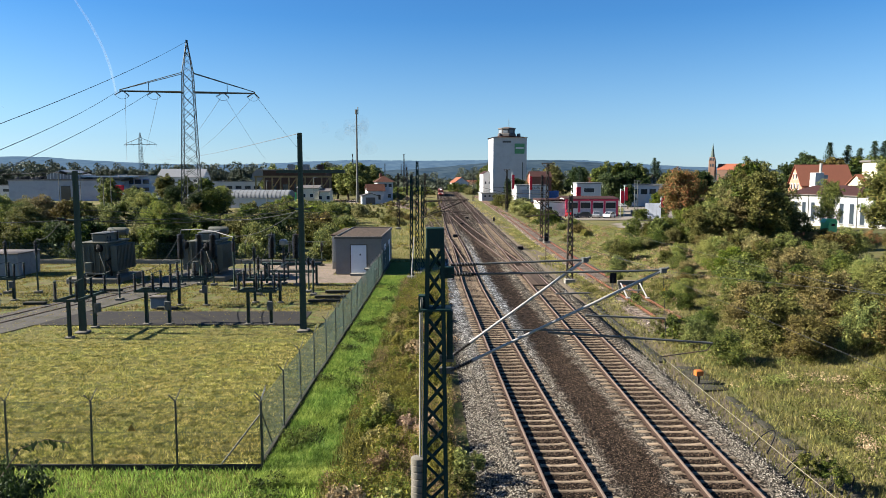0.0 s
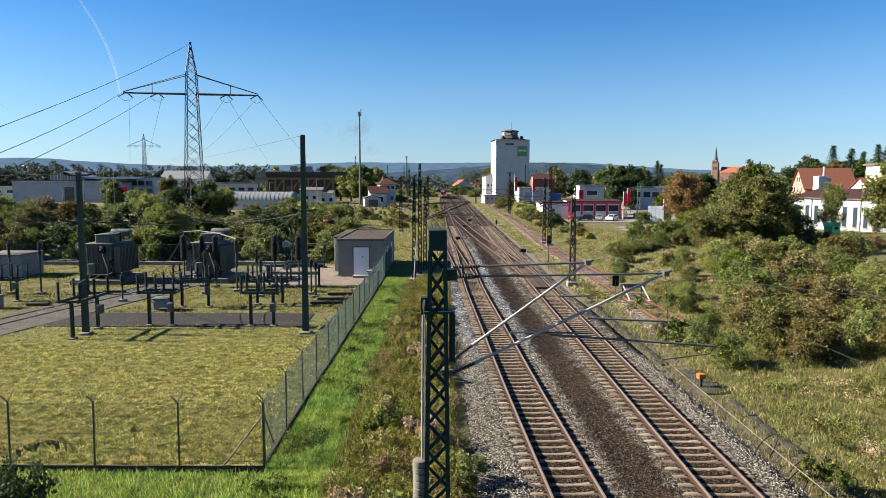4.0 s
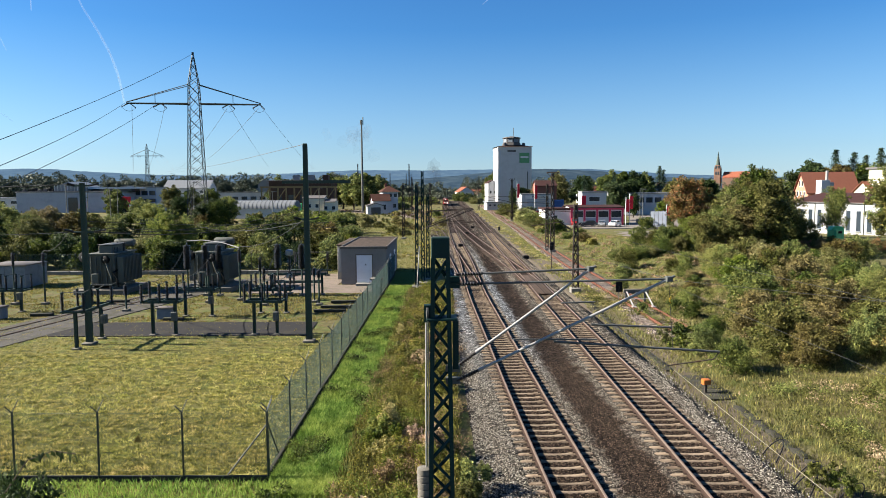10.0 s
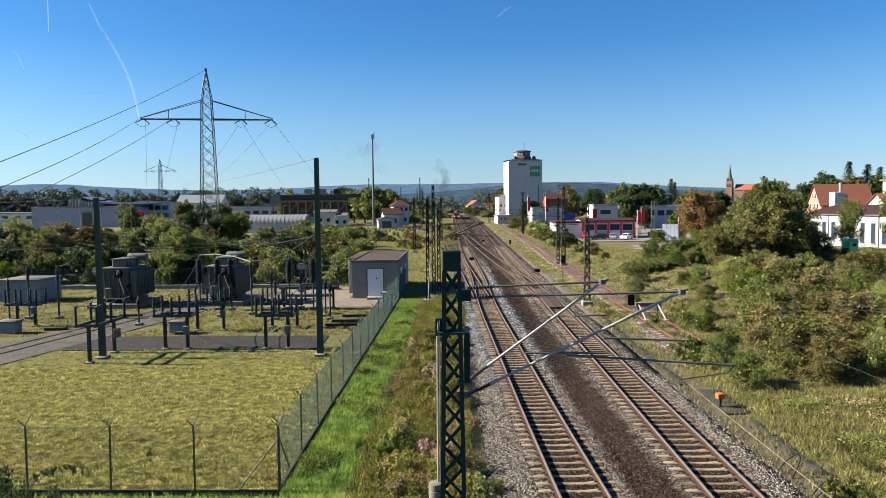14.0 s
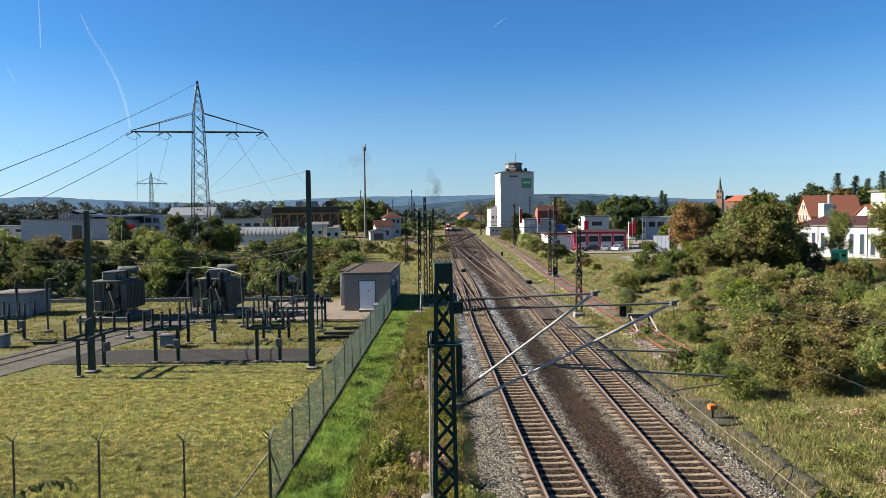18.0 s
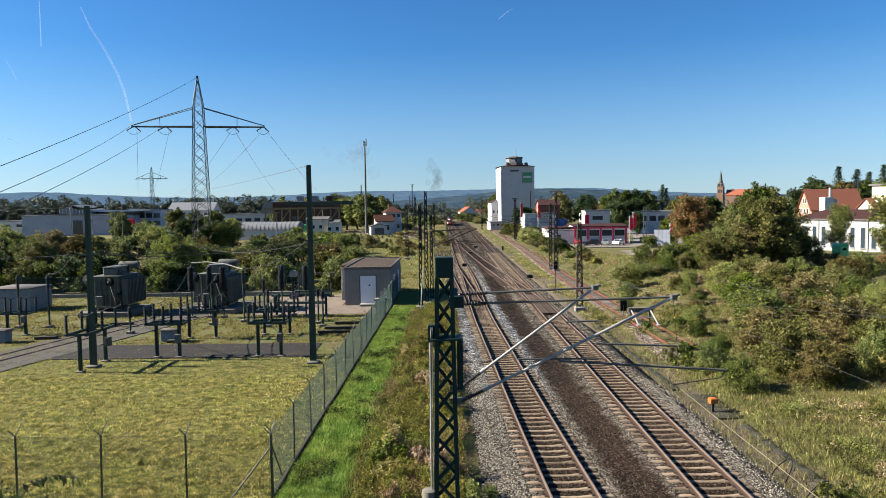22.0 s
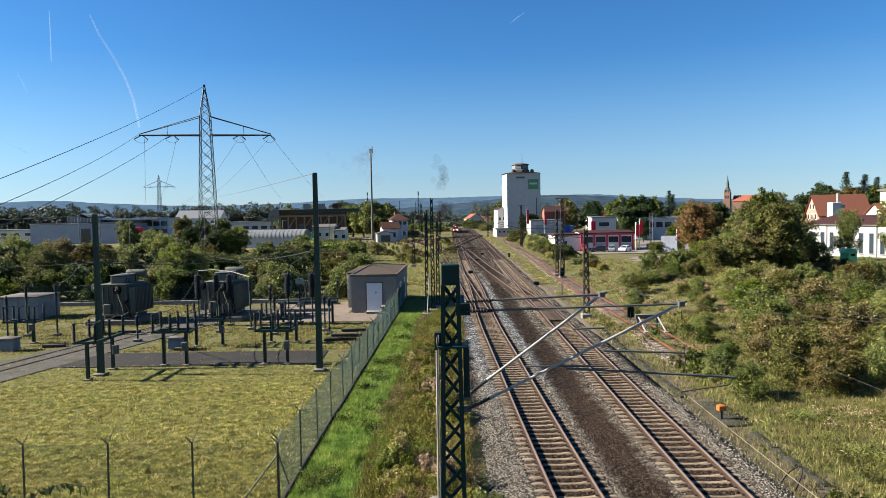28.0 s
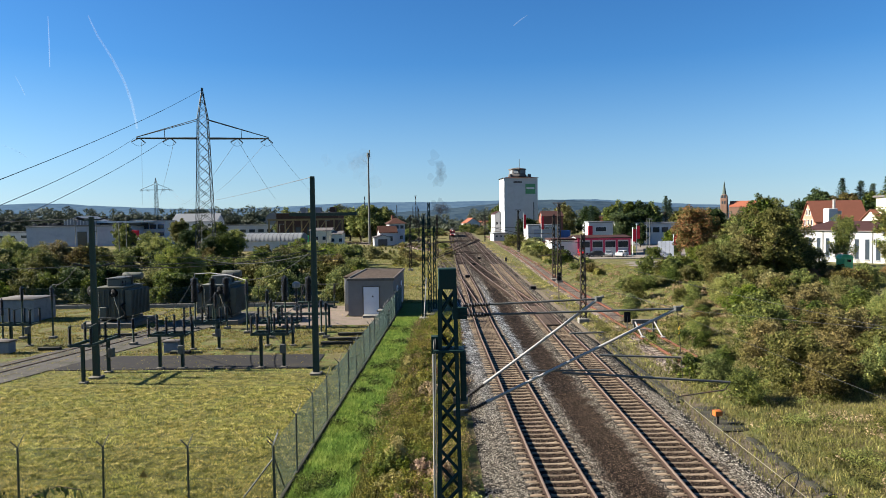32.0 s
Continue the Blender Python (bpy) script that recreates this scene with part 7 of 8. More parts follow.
# ---- the train ----
def train():
    y = 404.0
    for k in range(4):
        x, rz = MAIN_LEFT(y + 9), math.degrees(math.atan((MAIN_LEFT(y + 14) - MAIN_LEFT(y + 4)) / -10))
        name = "diesel_railcar" if k == 0 else "railway_coach"
        t = thing(name, "red diesel railcar waiting with its lights on" if k == 0 else "red railway coach behind the railcar", "train", (x, y + 9, 0.17), rz, group="" if k == 0 else "coaches of the train")
        ring = [(-1.45, 0.9), (1.45, 0.9), (1.5, 1.4), (1.5, 2.9), (1.25, 3.75), (0.7, 4.15), (-0.7, 4.15), (-1.25, 3.75), (-1.5, 2.9), (-1.5, 1.4)]
        part("body", Geo().prism(ring, -8.6, 8.6, "y"), TRAIN_RED, t)
        part("roof", Geo().prism([(-1.2, 3.9), (1.2, 3.9), (0.65, 4.3), (-0.65, 4.3)], -8.3, 8.3, "y"), DARK_ROOF, t)
        part("underframe", Geo().box((0, 0, 0.7), (2.5, 16.8, 0.6), 0, 0.05), BLACK, t)
        for s in (-1, 1):
            for i in range(7):
                part("side_window", Geo().box((s * 1.5, -6.6 + i * 2.2, 2.5), (0.06, 1.5, 0.85)), GLASS, t)
            for e in (-5.8, 5.8):
                for q in (-0.9, 0.9):
                    part("wheel", Geo().lathe((s * 0.75 - 0.06, e + q, 0.43), [(0.2, 0), (0.43, 0.02), (0.43, 0.12), (0.2, 0.13)], 14, (1, 0, 0)), RUST_STEEL, t)
        if k == 0:
            part("windscreen", Geo().box((-0.62, -8.62, 2.75), (0.95, 0.1, 0.85), 0, 0.03).box((0.62, -8.62, 2.75), (0.95, 0.1, 0.85), 0, 0.03), GLASS, t)
            part("front_stripe", Geo().box((0, -8.63, 1.95), (2.6, 0.06, 0.35)), WHITE_PAINT, t)
            for xx, z in ((-1.0, 1.5), (1.0, 1.5), (0, 3.7)):
                part("headlight", Geo().lathe((xx, -8.72, z), [(0.03, 0), (0.15, 0.01), (0.15, 0.1)], 12, (0, 1, 0)), LAMP_GLOW, t)
            part("buffer", Geo().rod((-0.87, -8.6, 1.05), (-0.87, -9.2, 1.05), 0.2, 10).rod((0.87, -8.6, 1.05), (0.87, -9.2, 1.05), 0.2, 10), BLACK, t)
            part("exhaust", Geo().rod((0.3, -5, 4.2), (0.3, -5, 4.7), 0.25, 8), BLACK, t)
        y += 18.0


LAMP_GLOW, _t, _b, _p = blank("lit_headlamp")
_b.inputs["Emission Color"].default_value, _b.inputs["Emission Strength"].default_value = (1, 0.93, 0.8, 1), 6.0
train()


# ---- far ridge ----
def ridge(name, y, pts, material, label):
    """A rounded wooded ridge: (x, height) along its crest."""
    xs = np.linspace(pts[0][0], pts[-1][0], 220)
    hs = np.interp(xs, [p[0] for p in pts], [p[1] for p in pts])
    hs = np.convolve(np.pad(hs, 6, "edge"), np.ones(13) / 13, "valid")
    v, rows = [], 7
    for j in range(rows):
        for i, x in enumerate(xs):
            k = j / (rows - 1)
            top = hs[i] * math.sin(k * math.pi / 2)
            bumpy = 3.5 * noise.noise((x * 0.012, k * 5, y)) * k + 2.2 * noise.noise((x * 0.05, k * 9, y)) * k
            v.append((x, y + k * 500, top + bumpy - 4))
    n = len(xs)
    f = [(j * n + i, j * n + i + 1, j * n + n + i + 1, j * n + n + i) for j in range(rows - 1) for i in range(n - 1)]
    ob = part(name, Geo().add(v, f), material)
    tagged(ob, label, "hills", kind="structure")


ridge("backdrop_far_hills", 3000, [(-3300, 95), (-2500, 110), (-2150, 142), (-1750, 112), (-1300, 92), (-900, 96), (-500, 118), (-200, 112), (100, 114), (400, 118), (800, 114), (1000, 92), (1600, 70), (3300, 60)], HILL_FAR, "distant wooded hills along the horizon, haze put into their blue colour")
ridge("backdrop_near_hills", 1700, [(-1800, 40), (-900, 46), (-300, 44), (-100, 46), (60, 62), (200, 76), (330, 78), (450, 74), (560, 52), (700, 48), (1700, 40)], HILL_NEAR, "nearer dark wooded hill, haze put into its bluish colour")


# ---- trees and shrubs ----
RNG = np.random.default_rng(11)
GROWN = {}


def crown_blobs(r, h0, h1, n, rng, squash=0.8):
    out = []
    for i in range(n):
        k = (i + 0.5) / n
        z = h0 + (h1 - h0) * k
        wide = r * math.sin(math.pi * min(0.95, 0.25 + 0.7 * k)) ** 0.7
        g = i * 2.4 + rng.uniform(-0.5, 0.5)
        d = wide * rng.uniform(0.25, 0.7)
        s = r * rng.uniform(0.32, 0.55)
        out.append((d * math.cos(g), d * math.sin(g), z, s, s, s * squash))
    return out


def twigs(blobs, n, r, rng):
    """Breaks each lump of a crown into tufts of leaves with gaps between them."""
    out = []
    for b in blobs:
        for i in range(n):
            d = rng.normal(size=3)
            d /= np.linalg.norm(d)
            k = rng.uniform(0.55, 1.1)
            s = r * (b[3] + b[5]) / 2 * rng.uniform(0.6, 1.35)
            out.append((b[0] + d[0] * b[3] * k, b[1] + d[1] * b[4] * k, max(s * 0.5, b[2] + d[2] * b[5] * k), s, s, s * rng.uniform(0.6, 1.5)))
    return out


def low_lumps(blobs, k):
    return [(b[0], b[1], max(b[2], b[5] * k), b[3], b[4], b[5]) for b in blobs]


def tree_shape(kind, rng):
    """Lumps of the crown, tufts on them, full height, leaf count and leaf size for one plant."""
    if kind == "tree":
        lumps, per, r, full, n, size = crown_blobs(3.4, 2.4, 8.6, 18, rng), 7, 0.34, 10.0, 14000, 0.19
    elif kind == "far_tree":
        lumps, per, r, full, n, size = crown_blobs(3.5, 2.2, 8.6, 15, rng), 6, 0.42, 10.0, 6500, 0.36
    elif kind == "bush":
        lumps, per, r, full, n, size = low_lumps(crown_blobs(2.4, 0.4, 3.2, 15, rng), 0.55), 6, 0.36, 4.0, 11000, 0.12
    elif kind == "far_bush":
        lumps, per, r, full, n, size = low_lumps(crown_blobs(2.6, 0.4, 3.1, 11, rng), 0.5), 6, 0.4, 4.0, 5000, 0.21
    else:
        lumps, per, r, full, n, size = low_lumps(crown_blobs(0.6, 0.1, 0.75, 8, rng), 0.4), 3, 0.5, 1.0, 1600, 0.085
    return lumps, low_lumps(twigs(lumps, per, r, rng), 0.5), full, n, size


def plant(kind, material, x, y, h, label, z=None, wide=1.0):
    """Builds the first of each form and copies it after that."""
    v = int(RNG.integers(0, 3))
    key = (kind, material.name, v)
    spin, name = float(RNG.uniform(0, 360)), "tree" if "tree" in kind else "shrub"
    z = rise(x, y) if z is None else z
    if key not in GROWN:
        rng = np.random.default_rng(abs(hash_of(key)))
        lumps, tufts, full, n, size = tree_shape(kind, rng)
        t = thing(name, label, name, (x, y, z), spin)
        if "tree" in kind:
            part("trunk", Geo().rod((0, 0, -0.1), (0.1, 0, 1.6), 0.24, 8, 0.18).rod((0.1, 0, 1.6), (0, 0.1, 7.4), 0.18, 7, 0.05), BARK, t, "grey-brown trunk")
            for b in lumps[::6]:
                part("limb", Geo().rod((0.05, 0.05, max(1.2, b[2] * 0.55)), (b[0], b[1], b[2]), 0.09, 5, 0.03), BARK, t)
        else:
            for b in lumps[::5]:
                part("stem", Geo().rod((b[0] * 0.15, b[1] * 0.15, -0.05), (b[0], b[1], b[2]), 0.03 * full / 4, 5, 0.012 * full / 4), BARK, t)
        inside = [(*b[:3], *(q * 0.72 for q in b[3:])) for b in lumps]
        pts, deep = cloud(rng, n, tufts, 0.7), cloud(rng, n // 6 if full > 1 else n // 20, inside, 1.0)
        big = np.concatenate([np.full(len(pts), 1.0), np.full(len(deep), 2.0 if full > 1 else 1.0)])
        part("crown", leaf_mesh("crown", np.concatenate([pts, deep]), size * big, material, rng), material, t, "")
        GROWN[key] = (t, full)
    else:
        src, full = GROWN[key]
        t = copy_thing(src, pose(x, y, z, 0, 0, spin))
        tagged(t, label, name)
    k = h / full
    t.scale = (k * wide, k * wide, k)
    return t


def hash_of(key):
    return sum((i + 7) * ord(c) for i, c in enumerate(key[0] + key[1])) + key[2] * 131


def fir(x, y, h, label):
    key = ("fir", "", int(RNG.integers(0, 2)))
    if key not in GROWN:
        rng = np.random.default_rng(40 + key[2])
        t = thing("conifer", label, "conifer", (x, y, 0), 0)
        part("trunk", Geo().rod((0, 0, -0.1), (0, 0, 13.6), 0.22, 8, 0.02), BARK, t)
        pts = []
        for i in range(26):
            z = 1.8 + i * 0.46
            r = 2.9 * (1 - z / 14.4) ** 0.85 * rng.uniform(0.75, 1.15)
            for b in range(9):
                g = rng.uniform(0, 6.28)
                q = rng.uniform(0, 1, 26)
                arm = np.stack([np.cos(g) * r * q, np.sin(g) * r * q, z - 0.55 * r * q * q + rng.normal(0, 0.05, 26)], 1)
                pts.append(arm + rng.normal(0, 0.12, (26, 3)))
        part("crown", leaf_mesh("crown", np.concatenate(pts), 0.24, LEAF_FIR, rng, 0.5, 0.35), LEAF_FIR, t)
        GROWN[key] = (t, 14.0)
    else:
        t = copy_thing(GROWN[key][0], pose(x, y, 0, 0, 0, float(RNG.uniform(0, 360))))
    t.scale = (h / 14 * 1.35, h / 14 * 1.35, h / 14)


U = lambda a, b: float(RNG.uniform(a, b))

# behind the switchyard
for i in range(16):
    plant("far_bush", (LEAF_MID, LEAF_LIGHT, LEAF_OLIVE, LEAF_MID, LEAF_DARK)[i % 5], -58 + i * 2.9 + U(-1, 1), 82 + U(-1.5, 3), U(2.6, 4.4), "yellow-green shrub behind the switchyard fence")
for i in range(24):
    plant("far_bush", (LEAF_MID, LEAF_DARK, LEAF_OLIVE)[i % 3], -78 + i * 2.55 + U(-1, 1), 93 + U(-4, 6), U(3.6, 5.6), "leafy green shrub in the thicket")
for i in range(24):
    plant("far_bush", (LEAF_DARK, LEAF_BRONZE, LEAF_MID)[i % 3], -98 + i * 3.6 + U(-1.5, 1.5), 110 + U(-5, 8), U(3.6, 5.0) if i < 15 else U(3.2, 4.6), "dense dark shrub in the thicket", wide=1.15)
for i in range(22):
    plant("far_bush", (LEAF_MID, LEAF_OLIVE, LEAF_DARK)[i % 3], -118 + i * 4.2 + U(-2, 2), 136 + U(-6, 8), U(3.6, 5.0) if i < 16 else U(2.4, 3.4), "dense green shrub in the thicket", wide=1.3)
for i in range(22):
    plant("far_bush", (LEAF_DARK, LEAF_OLIVE, LEAF_MID)[i % 3], -150 + i * 6.0 + U(-2, 2), 178 + U(-8, 12), U(2.4, 3.8), "green shrub in the distant thicket", wide=1.6)
for i in range(20):
    plant("far_bush", (LEAF_DARK, LEAF_MID)[i % 2], -190 + i * 8.5 + U(-3, 3), 230 + U(-8, 12), U(1.8, 2.8), "dark green shrub in the distant thicket", wide=1.9)
plant("tree", LEAF_LIGHT, -34.9, 85.5, 7.4, "bright yellow-green young tree", wide=0.9)
plant("tree", LEAF_LIGHT, -33.2, 87.0, 6.2, "bright yellow-green young tree", wide=0.9)
for x, y, h, m in ((-58, 96, 8.0, LEAF_OLIVE), (-54, 99, 8.4, LEAF_BRONZE), (-62, 100, 8.0, LEAF_MID), (-70, 104, 8.4, LEAF_DARK), (-50, 104, 7.2, LEAF_MID), (-50.5, 150, 9.6, LEAF_MID), (-53, 148, 8.5, LEAF_DARK), (-40, 134, 3.8, LEAF_OLIVE), (-60, 140, 9.5, LEAF_LIGHT), (-66, 150, 9.6, LEAF_MID), (-54.5, 165, 10.0, LEAF_DARK), (-76, 170, 10.2, LEAF_MID), (-72, 128, 6.6, LEAF_DARK), (-27.5, 112, 5.6, LEAF_DARK), (-24.0, 118, 5.4, LEAF_MID), (-30.5, 108, 5.2, LEAF_DARK)):
    plant("tree", m, x, y, h * 0.8, "leafy tree rising from the thicket", wide=1.3)
for x, y, h, m in ((-70.5, 110, 8.4, LEAF_LIGHT), (-67, 112, 7.8, LEAF_OLIVE), (-63.5, 110, 8.0, LEAF_BRONZE), (-59.5, 112, 7.4, LEAF_OLIVE), (-74, 113, 8.4, LEAF_MID), (-34, 120, 5.6, LEAF_MID), (-30.5, 122, 6.2, LEAF_OLIVE), (-27, 121, 6.0, LEAF_MID), (-57, 180, 9.0, LEAF_LIGHT), (-59.5, 183, 8.4, LEAF_DARK), (-74, 190, 9.4, LEAF_DARK), (-62, 120, 6.0, LEAF_OLIVE), (-45, 126, 5.8, LEAF_BRONZE)):
    plant("tree", m, x, y, h * 0.92, "round-headed tree of the thicket behind the switchyard", wide=1.25)
for x, y, h in ((-19.5, 120, 3.6), (-16.0, 112, 2.8), (-22, 126, 4.6), (-18.5, 128, 3.2), (-26, 132, 5.0), (-21, 140, 4.2), (-30, 140, 5.4), (-22.5, 146, 3.4), (-24, 150, 4.6), (-34, 150, 5.4), (-25.5, 158, 3.8), (-37, 165, 5.6), (-29, 168, 4.6), (-21, 175, 3.8)):
    plant("far_bush", (LEAF_MID, LEAF_LIGHT, LEAF_OLIVE)[int(RNG.integers(0, 3))], x, y, h, "rounded green shrub on the meadow", wide=1.3)
for x, y, h in ((-9.5, 142, 1.8), (-11.5, 146, 2.0), (-7.5, 160, 1.6), (-11, 172, 2.0)):
    plant("far_bush", (LEAF_OLIVE, LEAF_BRONZE)[int(RNG.integers(0, 2))], x, y, h, "low olive shrub beside the tracks", wide=1.8)
for x, y, h, m in ((-40, 330, 19, LEAF_MID), (-46, 338, 18, LEAF_MID), (-34, 345, 17, LEAF_MID), (-84, 345, 17.5, LEAF_MID), (-74, 350, 18, LEAF_MID), (-60, 352, 18, LEAF_MID), (-53, 350, 17, LEAF_MID), (-90, 262, 11, LEAF_MID), (-100, 270, 11, LEAF_MID), (-112, 280, 12, LEAF_OLIVE), (-126, 262, 11, LEAF_MID), (-116, 240, 7.5, LEAF_MID)):
    plant("far_tree", m, x, y, h, "broad tree among the commercial buildings", wide=1.3)

# the overgrown side
for i in range(46):
    y = 34 + (i % 12) * 3.6 + U(-1.2, 1.2)
    x = 14.6 + max(0, (y - 38) * 0.27) + (i // 12) * 3.9 + U(-0.9, 1.2)
    h = U(1.0, 1.9) if i < 12 else U(2.4, 3.7)
    plant("bush", (LEAF_OLIVE, LEAF_MID, LEAF_BRONZE, LEAF_OLIVE, LEAF_LIGHT)[int(RNG.integers(0, 5))], x, y, h, "overgrown olive-green shrub on the bank", wide=1.15)
for x, y, h, m in ((22.5, 31.0, 2.4, LEAF_LIGHT), (25.5, 31.5, 3.0, LEAF_LIGHT), (20.6, 28.2, 1.6, LEAF_LIGHT), (24.0, 27.8, 2.4, LEAF_LIGHT), (19.2, 36.0, 1.8, LEAF_OLIVE), (21.8, 34.5, 2.6, LEAF_MID), (28.5, 33, 3.4, LEAF_OLIVE), (31, 37, 3.8, LEAF_MID), (27.0, 26.5, 3.0, LEAF_LIGHT), (15.6, 62, 1.7, LEAF_MID), (17.3, 68, 2.0, LEAF_MID), (19.5, 76, 2.4, LEAF_OLIVE)):
    plant("bush", m, x, y, h, "bright yellow-green shrub at the edge of the bank" if m is LEAF_LIGHT else "leafy shrub at the edge of the bank")
for i in range(20):
    y = 80 + (i // 7) * 9 + U(-2, 2)
    x = y * (0.372 + 0.0145 * (i % 7)) + U(-0.6, 0.3)
    plant("tree", (LEAF_OLIVE, LEAF_MID, LEAF_OLIVE, LEAF_BRONZE)[i % 4], x, y, U(3.9, 5.2) + (i % 7) * 0.78, "tall bushy tree of the overgrown hedge", wide=1.2)
for x, y, h, m in ((42.5, 100, 9.8, LEAF_OLIVE), (46.0, 104, 11.8, LEAF_MID), (47.2, 105, 11.0, LEAF_OLIVE), (39.5, 98, 8.4, LEAF_MID), (44.2, 97, 9.0, LEAF_OLIVE), (47.6, 99, 8.6, LEAF_OLIVE), (36.8, 83, 7.2, LEAF_OLIVE), (36.0, 92, 7.0, LEAF_OLIVE), (37.2, 82, 6.5, LEAF_OLIVE), (49.0, 112, 11.0, LEAF_OLIVE), (38.9, 88, 8.0, LEAF_OLIVE), (57.2, 88, 11.5, LEAF_OLIVE), (58.6, 90, 12.5, LEAF_MID)):
    plant("tree", m, x, y, h, "dense dark green tree above the hedge" if m is LEAF_DARK else "leafy tree above the hedge", wide=1.1)
for x, y, h, m in ((46.5, 95, 5.6, LEAF_MID), (46.6, 98, 6.2, LEAF_OLIVE), (44.0, 92, 5.2, LEAF_OLIVE), (41.5, 89, 5.0, LEAF_MID), (38.0, 84, 4.8, LEAF_LIGHT), (48.0, 100, 5.6, LEAF_MID), (35.0, 82, 4.4, LEAF_MID), (46.0, 89, 4.0, LEAF_OLIVE)):
    plant("bush", m, x, y, h, "tall shrub filling the hedge", wide=0.9)
plant("tree", LEAF_MID, 62.2, 111.5, 8.6, "slim tree before the white hall", wide=0.85)
for x, y, h in ((48.2, 136, 4.2), (50.6, 138, 4.6), (46.6, 137, 3.4)):
    plant("bush", LEAF_LIGHT, x, y, h, "green shrub below the autumn tree")
for x, y, h in ((47.5, 139, 12.0), (50.0, 142, 11.4)):
    plant("tree", LEAF_RUST, x, y, h, "tree turning red and orange in autumn colour", wide=1.15)
for i in range(22):
    plant("bush", (LEAF_OLIVE, LEAF_BRONZE, LEAF_MID)[i % 3], 33 + (i % 11) * 2.5 + U(-1, 1), 48 + (i // 11) * 16 + U(-4, 8), U(2.2, 3.4), "bronze-green shrub on the bank", wide=1.25)
for x, y, h, m in ((13.4, 39.6, 1.7, LEAF_MID), (14.2, 50.5, 1.1, LEAF_MID), (12.9, 41, 1.0, LEAF_OLIVE), (11.35, 20.7, 1.0, LEAF_OLIVE), (11.9, 20.2, 0.8, LEAF_MID), (0.75, 20.4, 1.15, LEAF_MID), (0.5, 19.5, 0.8, LEAF_OLIVE), (1.0, 21.6, 0.5, LEAF_OLIVE), (17.0, 51.5, 1.2, LEAF_MID)):
    plant("weed", m, x, y, h, "leafy self-sown plant beside the ballast", z=-0.1)
# middle distance on the right
for i in range(26):
    x, y = 20.5 + (i % 13) * 0.95 + U(-0.6, 0.6), 88 + (i // 13) * (6 if i % 13 > 6 else -3) + U(-2, 2)
    plant("bush", (LEAF_MID, LEAF_OLIVE, LEAF_LIGHT, LEAF_MID)[i % 4], x, y - (2.5 if x < 25.5 else 0), U(1.2, 1.8) if x < 26.5 else U(2.0, 3.4), "green shrub on the waste ground", wide=1.0 if x > 26.5 else 1.4)
for x, y, h, m, w in ((21.0, 196, 4.3, LEAF_PALE, 1.4), (24.2, 200, 3.6, LEAF_PALE, 1.4), (26.5, 185, 3.4, LEAF_MID, 1.4), (23.5, 190, 3.2, LEAF_MID, 1.3), (21.2, 160, 3.0, LEAF_OLIVE, 1.4), (23.5, 150, 3.4, LEAF_MID, 1.3), (20.6, 140, 2.8, LEAF_MID, 1.3), (24, 226, 3.2, LEAF_MID, 1.5), (27.5, 232, 3.4, LEAF_DARK, 1.4), (46.5, 163, 2.8, LEAF_MID, 1.3), (21.4, 250, 5, LEAF_OLIVE, 1.5), (55, 176, 3, LEAF_MID, 1.3)):
    plant("far_bush", m, x, y, h, "pale green climbing shrub" if m is LEAF_PALE else "green shrub beside the siding", wide=w)
for x, y, h, m in ((27.8, 285, 10.0, LEAF_DARK), (31.0, 288, 11.0, LEAF_DARK), (34, 292, 9.5, LEAF_BRONZE), (24.0, 372, 18, LEAF_MID), (25.5, 384, 20, LEAF_OLIVE), (28, 378, 18, LEAF_DARK), (58, 300, 16, LEAF_DARK), (52, 330, 18, LEAF_OLIVE), (66, 290, 15, LEAF_MID), (64, 250, 13.5, LEAF_DARK), (58, 244, 12.5, LEAF_DARK), (70, 300, 17.5, LEAF_MID), (76, 305, 18, LEAF_MID), (82, 300, 17, LEAF_DARK), (88, 310, 17, LEAF_MID), (60, 225, 8, LEAF_DARK), (94, 290, 14, LEAF_OLIVE), (100, 280, 12, LEAF_MID), (112, 300, 14, LEAF_DARK), (120, 320, 14, LEAF_MID), (66, 214, 6, LEAF_LIGHT), (71, 220, 7, LEAF_MID), (135, 300, 15, LEAF_OLIVE), (142, 330, 16, LEAF_MID), (110, 240, 13, LEAF_DARK), (125, 240, 19, LEAF_DARK), (118, 232, 17, LEAF_DARK), (131, 236, 18, LEAF_BRONZE), (138, 245, 18, LEAF_MID), (150, 250, 19, LEAF_MID), (160, 255, 19, LEAF_OLIVE), (115, 180, 15, LEAF_MID), (107, 176, 14, LEAF_DARK)):
    plant("far_tree", m, x, y, h, "tree among the houses", wide=1.15)
for x, y, h in ((62, 260, 16), (91, 300, 19.5), (93.5, 303, 18), (138.5, 250, 23.5), (145, 250, 22.5), (150.5, 252, 21.5), (154.5, 250, 24), (157.5, 249, 24), (161, 250, 25), (53, 270, 15)):
    fir(x, y, h, "tall dark conifer behind the roofs")
for i in range(40):
    y = 96 + 190 * U(0, 1)
    side = i % 3
    x = BRANCH(y) - (U(4, 12) if y > 180 else U(14, 20)) if side == 0 else (SIDING(y) + U(3.2, 8.5) if side == 1 else (BRANCH(y) + MAIN_LEFT(y)) / 2)
    if side == 2 and y < 170:
        x = SIDING(y) + U(3.2, 8.5)
    plant("far_bush", (LEAF_OLIVE, LEAF_MID, LEAF_BRONZE, LEAF_WEED)[i % 4], x, y, U(0.8, 2.0), "low scrubby shrub beside the tracks", wide=1.6)
